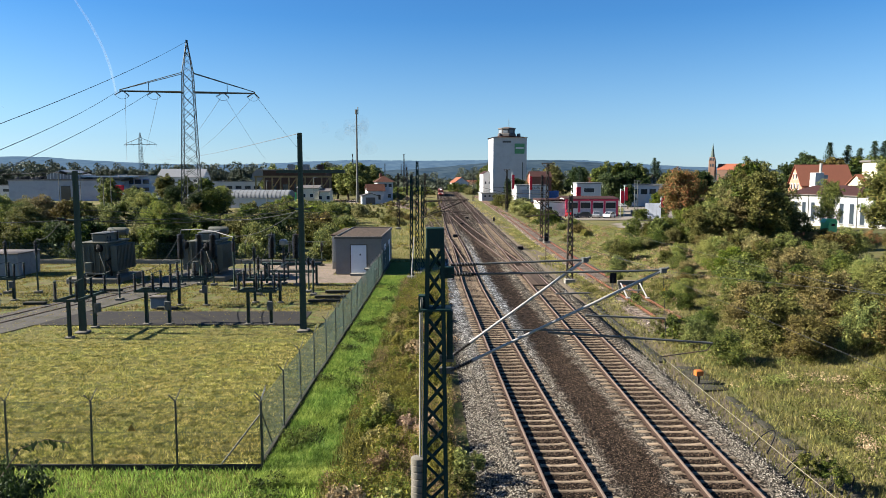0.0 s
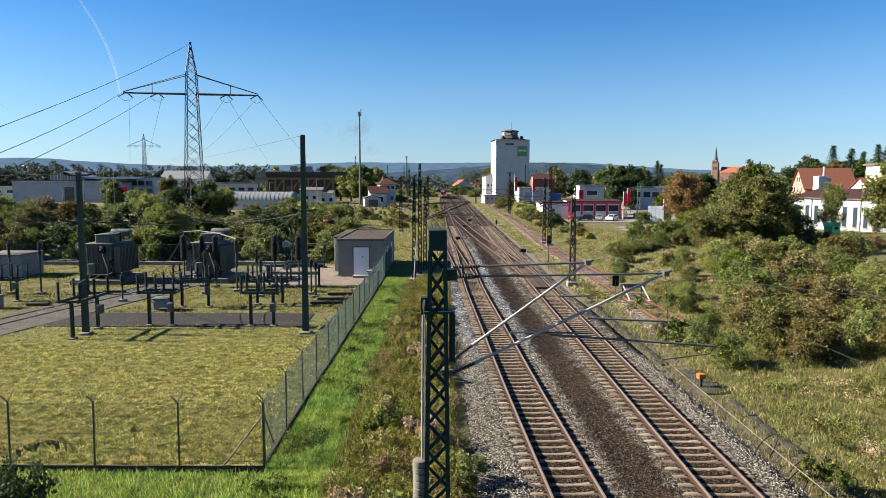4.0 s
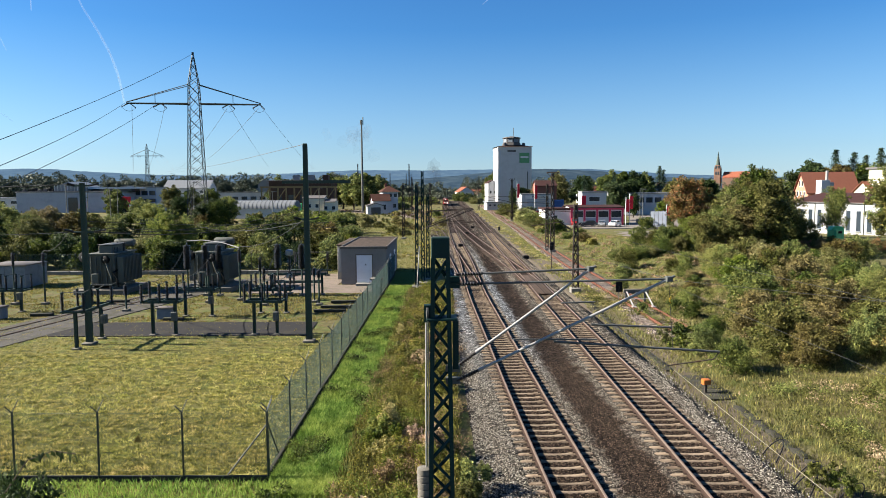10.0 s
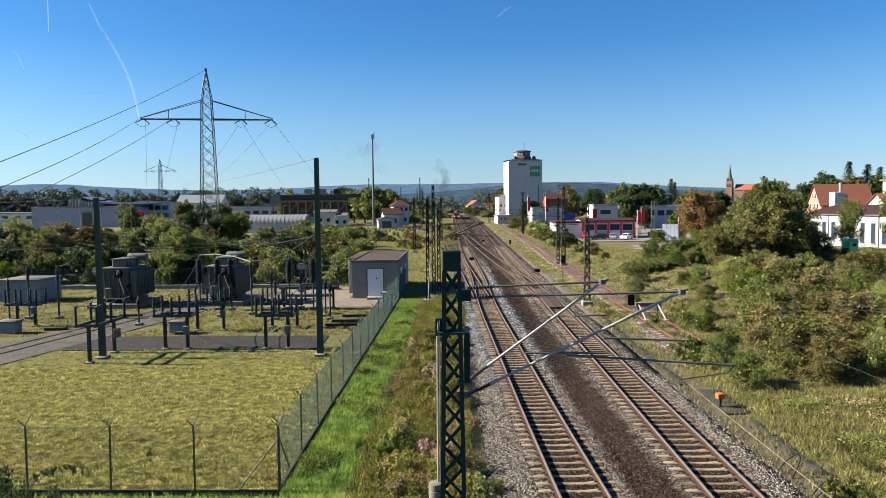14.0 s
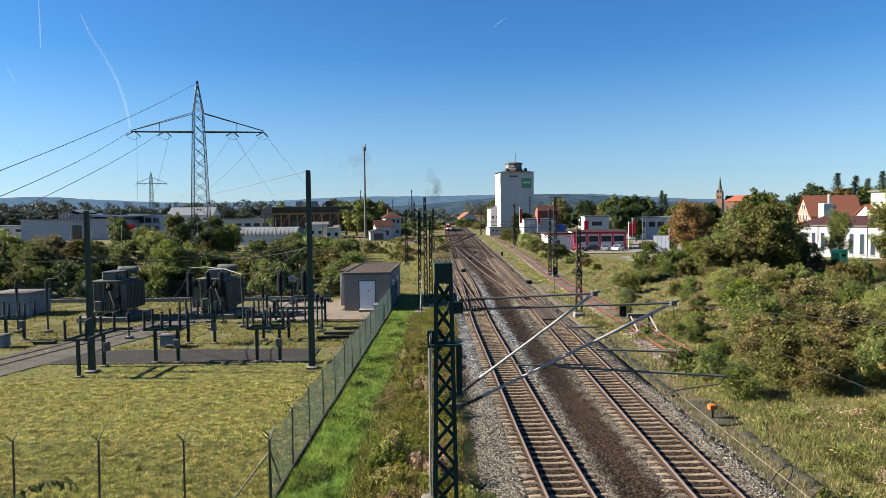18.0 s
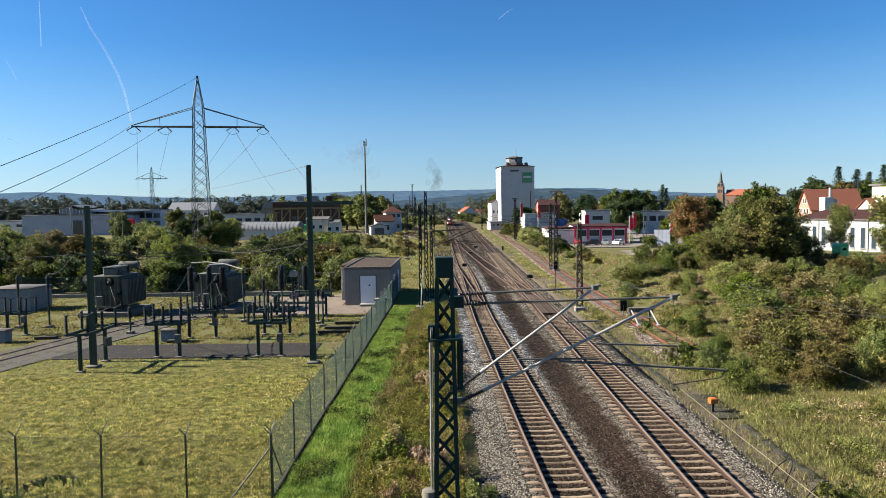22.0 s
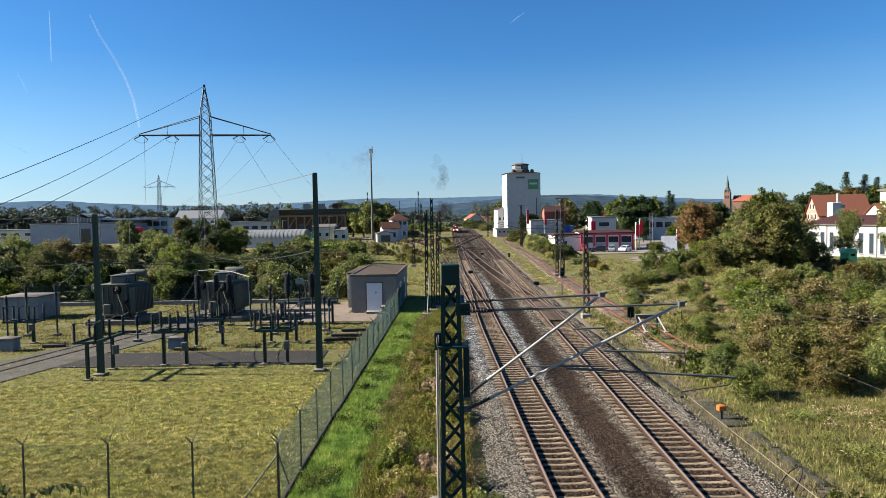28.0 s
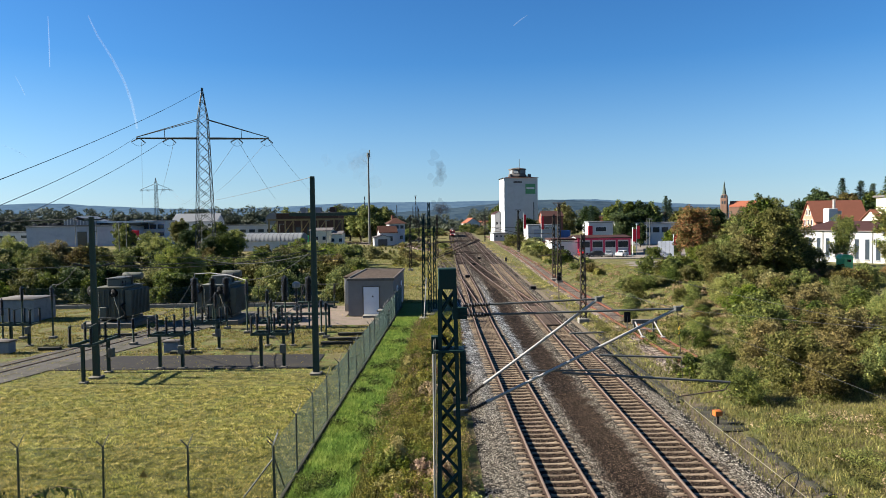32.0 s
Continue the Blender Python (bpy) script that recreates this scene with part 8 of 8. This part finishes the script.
for i in range(9):
    plant("bush", (LEAF_MID, LEAF_BRONZE, LEAF_OLIVE)[i % 3], 50 + i * 1.5 + U(-0.5, 0.5), 100 - i * 2.2 + U(-1, 1), U(0.9, 1.5), "low shrub before the white hall", wide=1.4)
for i in range(16):
    plant("bush", (LEAF_BRONZE, LEAF_RUST, LEAF_OLIVE, LEAF_BRONZE)[i % 4], 43 + i * 1.05 + U(-0.5, 0.5), 88 + U(-4, 3) - i * 0.2, U(1.0, 1.8), "low reddish shrub before the white hall", wide=1.2)
for i in range(60):
    y = 330 + 280 * U(0, 1)
    x = MAIN_LEFT(y) - U(5, 34) if i % 2 else SIDING(y) + U(1.5, 10) - (8 if y > 430 else 0)
    if y < 420 and i % 2 and x > BRANCH(y) - 3:
        x = BRANCH(y) - U(4, 20)
    plant("far_bush", (LEAF_OLIVE, LEAF_MID, LEAF_DARK, LEAF_MID)[i % 4], x, y, U(2.2, 4.2) if y < 480 else U(3.5, 5.5), "green shrub between the far tracks", wide=1.6)
for i in range(8):
    plant("far_bush", (LEAF_MID, LEAF_DARK)[i % 2], 7.5 + i * 2.1, 582 + U(-4, 4), U(5.5, 8.0), "green shrub before the far house", wide=1.0)
for i in range(64):
    plant("far_tree", LEAF_WOODS, -400 + i * 5.6 + U(-2, 2), 455 + (i % 3) * 22 + U(-8, 8), U(14.5, 18.5), "green tree of the far belt of woods, haze put into its colour", wide=1.45)
# close to the bridge
for x, y, h in ((-8.9, 13.4, 3.7), (-9.8, 13.9, 3.75), (-8.45, 13.0, 3.1)):
    plant("bush", LEAF_DARK, x, y, h, "dark leafy bush close to the bridge", z=-0.07, wide=0.7)
twig = thing("leafy_branch", "dark branch of long drooping leaves", "branch", (-8.2, 13.3, 3.75))
part("twig", Geo().path([(-0.6, -0.2, -0.6), (-0.2, 0, 0.05), (0.3, 0.05, 0.22), (0.75, 0.05, 0.15)], 0.012, 5), BARK, twig)
for i in range(16):
    q = i / 15
    base = Vector((-0.45 + 1.2 * q, 0.05 * math.sin(i * 2.1), 0.02 + 0.22 * math.sin(2.4 * q)))
    d = Vector((U(-0.1, 0.5), U(-0.5, 0.5), U(-1.0, -0.3))).normalized() * U(0.16, 0.26)
    n = d.cross(Vector((U(-1, 1), 1, U(-0.3, 0.3)))).normalized() * U(0.035, 0.05)
    k = d.cross(n).normalized() * 0.012
    a, b = base + d * 0.45 + n, base + d * 0.45 - n
    part("leaf", Geo().add([base, a, base + d, b, base + d * 0.45 + k], [(0, 1, 4), (1, 2, 4), (2, 3, 4), (3, 0, 4)]), LEAF_DARK, twig)


# ---- far woods ----
def woods(name, rows, material, label, leaf, n):
    """A belt of far crowns: tufts on many small lumps, with a dark inside of twigs and leaves."""
    blobs, cores = [], []
    for x0, x1, y, h, count in rows:
        for i in range(count * 2):
            tall = h * U(0.62, 1.0)
            x, yy = x0 + (x1 - x0) * (i + U(0, 1)) / (count * 2), y + U(-15, 15)
            r = tall * U(0.28, 0.42)
            cores.append((x, yy, tall * 0.36, r * 0.85, r * 0.7, tall * 0.3))
            for k in range(9):
                g, q = U(0, 6.28), U(0, 1)
                w = r * (0.35 + 0.75 * math.sin(math.pi * (0.15 + 0.7 * q)))
                blobs.append((x + w * math.cos(g), yy + w * math.sin(g), tall * (0.12 + 0.82 * q), r * U(0.3, 0.5), r * 0.4, r * U(0.28, 0.42)))
    pts = cloud(RNG, n, blobs, 0.6)
    skin = leaf_mesh(name, pts, leaf, material, RNG, 0.2, 0.8)
    ring = np.array([(math.sin(a) * math.cos(b), math.sin(a) * math.sin(b), math.cos(a)) for a in np.linspace(0.1, 3.0, 6) for b in np.linspace(0, 2 * math.pi, 9)[:8]])
    q = np.array([(r * 8 + i, r * 8 + (i + 1) % 8, r * 8 + 8 + (i + 1) % 8, r * 8 + 8 + i) for r in range(5) for i in range(8)])
    tri = np.concatenate([q[:, :3], q[:, [0, 2, 3]]])
    b = np.array(cores)
    lumps = b[:, None, :3] + ring[None] * b[:, None, 3:] * RNG.uniform(0.75, 1.1, (len(b), len(ring), 1))
    co, ix = np.empty(len(skin.vertices) * 3), np.empty(len(skin.loops), int)
    skin.vertices.foreach_get("co", co)
    skin.loops.foreach_get("vertex_index", ix)
    v = np.concatenate([co.reshape(-1, 3), lumps.reshape(-1, 3)])
    f = np.concatenate([ix.reshape(-1, 3), (tri[None] + np.arange(len(b))[:, None, None] * len(ring) + len(skin.vertices)).reshape(-1, 3)])
    ob = part(name, quads(name, v, f, material), material)
    tagged(ob, label, "woods", kind="stuff")


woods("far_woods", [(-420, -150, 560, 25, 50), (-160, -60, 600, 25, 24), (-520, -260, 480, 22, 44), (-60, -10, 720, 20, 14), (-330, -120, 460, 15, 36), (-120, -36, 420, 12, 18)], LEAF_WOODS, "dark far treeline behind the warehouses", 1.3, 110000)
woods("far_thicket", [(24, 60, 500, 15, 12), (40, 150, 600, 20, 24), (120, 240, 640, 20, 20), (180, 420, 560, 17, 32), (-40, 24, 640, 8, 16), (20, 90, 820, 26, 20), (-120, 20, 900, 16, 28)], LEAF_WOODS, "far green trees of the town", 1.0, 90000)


# ---- grass and weeds ----
def field(n, x0, x1, y0, y1, bias=1.0):
    k = RNG.uniform(0, 1, n) ** bias
    y = y0 + (y1 - y0) * k
    return np.stack([RNG.uniform(x0, x1, n), y, np.zeros(n)], 1)


def settle(p):
    p[:, 2] += np.array([rise(a, b) for a, b in p[:, :2]])
    return p


def stuff(name, me, material, label):
    tagged(part(name, me, material), label, name.replace("_", " "), kind="stuff")


def patchy(p, scale, keep):
    k = np.array([noise.noise((a * scale, b * scale, 3.0)) for a, b in p[:, :2]])
    return p[k > keep]


g = np.concatenate([field(60000, -5.7, -2.9, 20, 66, 1.8), field(26000, -20, -2.4, 15.5, 21.1)])
edge = -3.3 + 0.5 * np.sin(g[:, 1] * 0.7) + 0.3 * np.sin(g[:, 1] * 1.9)
g = g[(g[:, 0] < edge) | (g[:, 1] < 21)]
stuff("lush_grass", blade_mesh("lush_grass", settle(g), 0.2, 0.024, BLADE_LUSH, RNG, 1.1), BLADE_LUSH, "bright lush green grass along the fence")
g = field(56000, -32, -5.95, 21.4, 43.6, 1.3)
g = g[(g[:, 1] < 38.5) | (RNG.uniform(0, 1, len(g)) < 0.5)]
stuff("mown_grass", blade_mesh("mown_grass", settle(g), 0.06, 0.04, BLADE_LAWN, RNG, 1.0), BLADE_LAWN, "short yellowing mown grass of the switchyard")
c = field(6500, -32, -5.95, 21.4, 43.9, 1.3)
c = c[(c[:, 1] < 38.5) | (RNG.uniform(0, 1, len(c)) < 0.4)]
g = np.repeat(c, 11, 0) + np.concatenate([RNG.normal(0, 0.07, (len(c) * 11, 2)) * [1.9, 0.7], np.zeros((len(c) * 11, 1))], 1)
g = g[g[:, 0] < -5.95]
stuff("lawn_tufts", blade_mesh("lawn_tufts", settle(g), 0.075, 0.03, BLADE_LAWN, RNG, 1.2), BLADE_LAWN, "straw-coloured tufts standing out of the mown grass")
g = field(30000, -3.6, 0.4, 15, 64, 1.6)
stuff("rank_grass", blade_mesh("rank_grass", settle(g), 0.35, 0.03, BLADE_DRY, RNG, 0.7), BLADE_DRY, "rank dry grass among the weeds")
g = patchy(field(80000, -45, -6, 43, 76, 1.0), 0.4, -0.25)
road = (np.abs(g[:, 0] + 27.2 - (g[:, 1] - 48) * 0.2) < 2.9) | ((g[:, 1] < 48.1) & (RNG.uniform(0, 1, len(g)) < 0.96)) | ((g[:, 0] > -18) & (g[:, 1] > 61.5))
g = g[~road | (RNG.uniform(0, 1, len(g)) < 0.05)]
stuff("yard_grass", blade_mesh("yard_grass", settle(g), 0.1, 0.05, BLADE_YARD, RNG, 0.9), BLADE_YARD, "patchy yellowing grass between the switchgear")
o = RNG.choice([-1.5, -0.72, 0.0, 0.72, 1.9], 5200)
g = field(5200, -0.14, 0.14, 37, 61, 1.0)
g[:, 0] += -28.3 + o + (g[:, 1] - 48.5) * 0.2035
stuff("joint_grass", blade_mesh("joint_grass", settle(patchy(g, 0.8, -0.05)), 0.1, 0.045, BLADE_YARD, RNG, 0.9), BLADE_YARD, "grass growing in the joints of the service road")
g = field(90000, 10.9, 30, 17, 62, 1.5)
g = g[(g[:, 0] > 12.5) | (RNG.uniform(0, 1, len(g)) < 0.6)]
stuff("dry_grass", blade_mesh("dry_grass", settle(patchy(g, 0.35, -0.6)), 0.2, 0.03, BLADE_DRY, RNG, 1.1), BLADE_DRY, "tall dry straw-coloured grass on the bank")
g = np.concatenate([field(30000, 11.5, 34, 55, 130, 1.0), field(2600, 10.9, 13.4, 40, 160, 1.0), field(16000, 11.5, 30, 130, 330, 1.0)])
g = g[(np.abs(g[:, 0] - np.array([SIDING(q) for q in g[:, 1]])) > 1.7) & ((g[:, 0] < 30) | (g[:, 1] < 116))]
stuff("meadow_grass", blade_mesh("meadow_grass", settle(patchy(g, 0.2, -0.3)), 0.2, 0.055, BLADE_MEADOW, RNG, 1.1), BLADE_MEADOW, "dry meadow grass beyond the buffer stop")
g = field(42000, -20, 0.2, 78, 220, 1.4)
stuff("verge_grass", blade_mesh("verge_grass", settle(patchy(g, 0.2, -0.3)), 0.2, 0.06, BLADE_MEADOW, RNG, 1.1), BLADE_MEADOW, "tussocky grass beside the tracks")


def weeds(name, n, zone, material, label, leaf, hmin, hmax, count, keep=-0.1):
    p = patchy(field(n, *zone), 0.45, keep)
    blobs = [(a, b, rise(a, b) + U(0.0, hmax) * 0.4 + 0.05, U(0.25, 0.55), U(0.25, 0.55), U(hmin, hmax)) for a, b in p[:, :2]]
    pts = cloud(RNG, count, blobs, 0.7)
    stuff(name, leaf_mesh(name, pts, leaf, material, RNG, 0.1, 0.4), material, label)


weeds("verge_weeds", 1000, (-3.3, 0.2, 15, 66, 1.5), LEAF_WEED, "knee-high olive weeds beside the ballast", 0.085, 0.2, 0.6, 120000, -0.5)
weeds("flowering_weeds", 320, (-3.0, 0.0, 16, 66, 1.5), LEAF_LIGHT, "yellow-green flowering weeds beside the ballast", 0.075, 0.3, 0.7, 34000, 0.0)
weeds("withered_weeds", 520, (-3.6, 0.5, 15, 62, 1.5), LEAF_STRAW, "brown withered weeds beside the ballast", 0.08, 0.15, 0.5, 50000, -0.1)
weeds("bank_weeds", 620, (11.6, 24, 18, 60, 1.3), LEAF_OLIVE, "low olive weeds among the dry grass", 0.1, 0.12, 0.45, 46000, -0.15)
weeds("bank_straw", 360, (11.4, 23, 18, 62, 1.3), LEAF_STRAW, "withered brown weeds among the dry grass", 0.09, 0.1, 0.4, 22000, -0.05)
weeds("siding_weeds", 420, (11.0, 13.6, 45, 300, 1.3), LEAF_WEED, "low dry weeds between the main line and the siding", 0.16, 0.08, 0.3, 16000, -0.05)
weeds("waste_weeds", 460, (16.4, 29, 58, 150, 1.2), LEAF_STRAW, "low withered weeds on the waste ground", 0.16, 0.08, 0.32, 18000, -0.05)
weeds("waste_herbs", 460, (16.4, 29, 58, 260, 1.2), LEAF_OLIVE, "low olive weeds on the waste ground", 0.18, 0.1, 0.4, 20000, -0.05)
weeds("meadow_scrub", 420, (-60, -11, 150, 330, 1.0), LEAF_OLIVE, "rough scrub on the meadow before the signal box", 0.45, 0.25, 0.9, 14000, -0.05)
weeds("trackside_scrub", 520, (-13, -0.6, 92, 330, 1.3), LEAF_WEED, "low scrub beside the far tracks", 0.25, 0.12, 0.5, 20000, -0.05)
weeds("bank_herbs", 200, (13, 22, 20, 58, 1.2), LEAF_LIGHT, "yellow-green herbs among the dry grass", 0.09, 0.15, 0.45, 16000, 0.1)
weeds("strip_herbs", 260, (-5.5, -2.6, 16, 60, 1.6), LEAF_MID, "leafy green herbs in the lush grass", 0.1, 0.12, 0.32, 22000, 0.05)
for i in range(46):
    y = 17 + 40 * U(0, 1) ** 1.5
    plant("weed", (LEAF_WEED, LEAF_LIGHT, LEAF_WEED, LEAF_OLIVE, LEAF_STRAW)[i % 5], U(-2.9, -0.5), y, U(0.6, 1.25), "tall leafy weed on the verge", wide=1.1)


# ---- vapour trails and smoke ----
def trail(label, pts, width, layers=3):
    """A vapour trail built as nested thin ribbons that fray towards the end."""
    t = thing("vapour_trail", label, "vapour trail", (0, 0, 0))
    n = len(pts)
    for k in range(layers):
        v, f, m = [], [], 8
        for i, (x, z) in enumerate(pts):
            a, b = pts[max(i - 1, 0)], pts[min(i + 1, n - 1)]
            d = Vector((b[0] - a[0], b[1] - a[1])).normalized()
            q = i / (n - 1)
            w = width * (0.35 + 0.65 * math.sin(math.pi * min(1, 0.15 + q * 0.8))) * (k + 1) / layers * 0.5
            w *= 1 + 0.25 * noise.noise((i * 1.3, k * 3.7, width))
            for j in range(m):
                g = 2 * math.pi * j / m
                v.append((x - d.y * w * math.cos(g), w * math.sin(g), z + d.x * w * math.cos(g)))
                if i:
                    o = (i - 1) * m
                    f.append((o + j, o + (j + 1) % m, o + m + (j + 1) % m, o + m + j))
        me = bpy.data.meshes.new("ribbon")
        me.from_pydata(v, [], f)
        me.shade_smooth()
        me.materials.append(VAPOUR)
        part("ribbon", me, VAPOUR, t)
    return t


def smooth(pts, n=24):
    k = np.linspace(0, len(pts) - 1, n)
    return [(float(np.interp(q, range(len(pts)), [p[0] for p in pts])), float(np.interp(q, range(len(pts)), [p[1] for p in pts]))) for q in k]


# trails are drawn round their lower end, in metres, and drift at a distance of 4 km
TRAILS = [
    (trail("long curved white vapour trail thinning out downwards", smooth([(0, 0), (-10, 65), (-29, 163), (-68, 277), (-134, 408), (-215, 539), (-264, 652)]), 17), (-1856, 490), (-1830, 570)),
    (trail("short bright vapour trail dropping straight down", smooth([(0, 0), (2, 120), (0, 290)], 8), 8), (-2366, 1083), (-2328, 932)),
    (trail("thin slanting vapour trail", smooth([(0, 0), (-26, 60), (-58, 120)], 8), 6), (-2521, 833), (-2477, 771)),
    (trail("small vapour trail high over the silo", smooth([(0, 0), (40, 32), (82, 60)], 8), 6, 2), (130, 1018), (348, 1119)),
    (trail("faint broad vapour trail low in the sky", smooth([(0, 0), (-60, 40), (-150, 75)], 8), 12, 2), (-2496, 419), (-2480, 415)),
]


def puff(count, spread, size, material, seed):
    """Loose torn flakes of smoke round a middle."""
    rng = np.random.default_rng(seed)
    out = []
    for i in range(count):
        o = rng.normal(0, 1, 3) * spread
        s = size * rng.uniform(0.7, 1.4)
        t = new("smoke_wisp", None)
        tagged(t, "dense dark puff of diesel smoke" if material is SMOKE_DENSE else "thin torn wisp of grey smoke" if material is SMOKE else "pale wisp of old drifting smoke", "smoke", "smoke over the train")
        d, n = [], 9
        for k in range(n):
            a = 2 * math.pi * k / n
            r = s * rng.uniform(0.55, 1.2)
            d.append((r * math.cos(a), 0.25 * s * rng.normal(), r * math.sin(a) * 1.1))
        me = bpy.data.meshes.new("wisp")
        me.from_pydata([(0, 0, 0)] + d, [], [(0, k + 1, (k + 1) % n + 1) for k in range(n)])
        me.materials.append(material)
        part("flake", me, material, t)
        out.append((t, Vector(o), float(rng.uniform(0, 1)), float(rng.uniform(-60, 60))))
    return out


PUFF_OLD = puff(16, (6.5, 3, 5.0), 4.2, SMOKE_PALE, 1)
PUFF_A = puff(15, (2.6, 2.5, 4.4), 2.5, SMOKE, 2)
PUFF_B = puff(24, (2.3, 2.0, 1.7), 2.1, SMOKE_DENSE, 3)
STACK = Vector((-1.2, 409.0, -3.4))


def motions():
    for t, a, b in TRAILS:
        walk(t, [(0, pose(a[0], 4000, a[1])), (32, pose(b[0], 4000, b[1]))])
    for w, o, k, r in PUFF_OLD:
        a = Vector((-52, 420, 41)) + o
        walk(w, [(0, pose(*a, 0, 0, 0)), (32, pose(a.x - 4 - 3 * k, a.y, a.z + 5 + 2 * k, 0, r * 0.3, 0))])
    for w, o, k, r in PUFF_A:
        s = 4.5 + 4.5 * k
        up = [(0, STACK), (s, STACK), (s + 3, Vector((-7.5, 411, 16)) + o * 0.75), (s + 9, Vector((-8.8, 412, 26)) + o * 0.9), (32, Vector((-8.6, 413, 40)) + o * 1.05)]
        walk(w, [(q, pose(*p, 0, r * i / 5, 0)) for i, (q, p) in enumerate(up)])
    for w, o, k, r in PUFF_B:
        s = 20.0 + 5.5 * k
        up = [(0, STACK), (s, STACK), (s + 3, Vector((-7.4, 410, 11)) + o * 0.85), (32, Vector((-7.8, 411, 15 + 3 * k)) + o)]
        walk(w, [(q, pose(*p, 0, r * i / 5, 0)) for i, (q, p) in enumerate(up)])


motions()
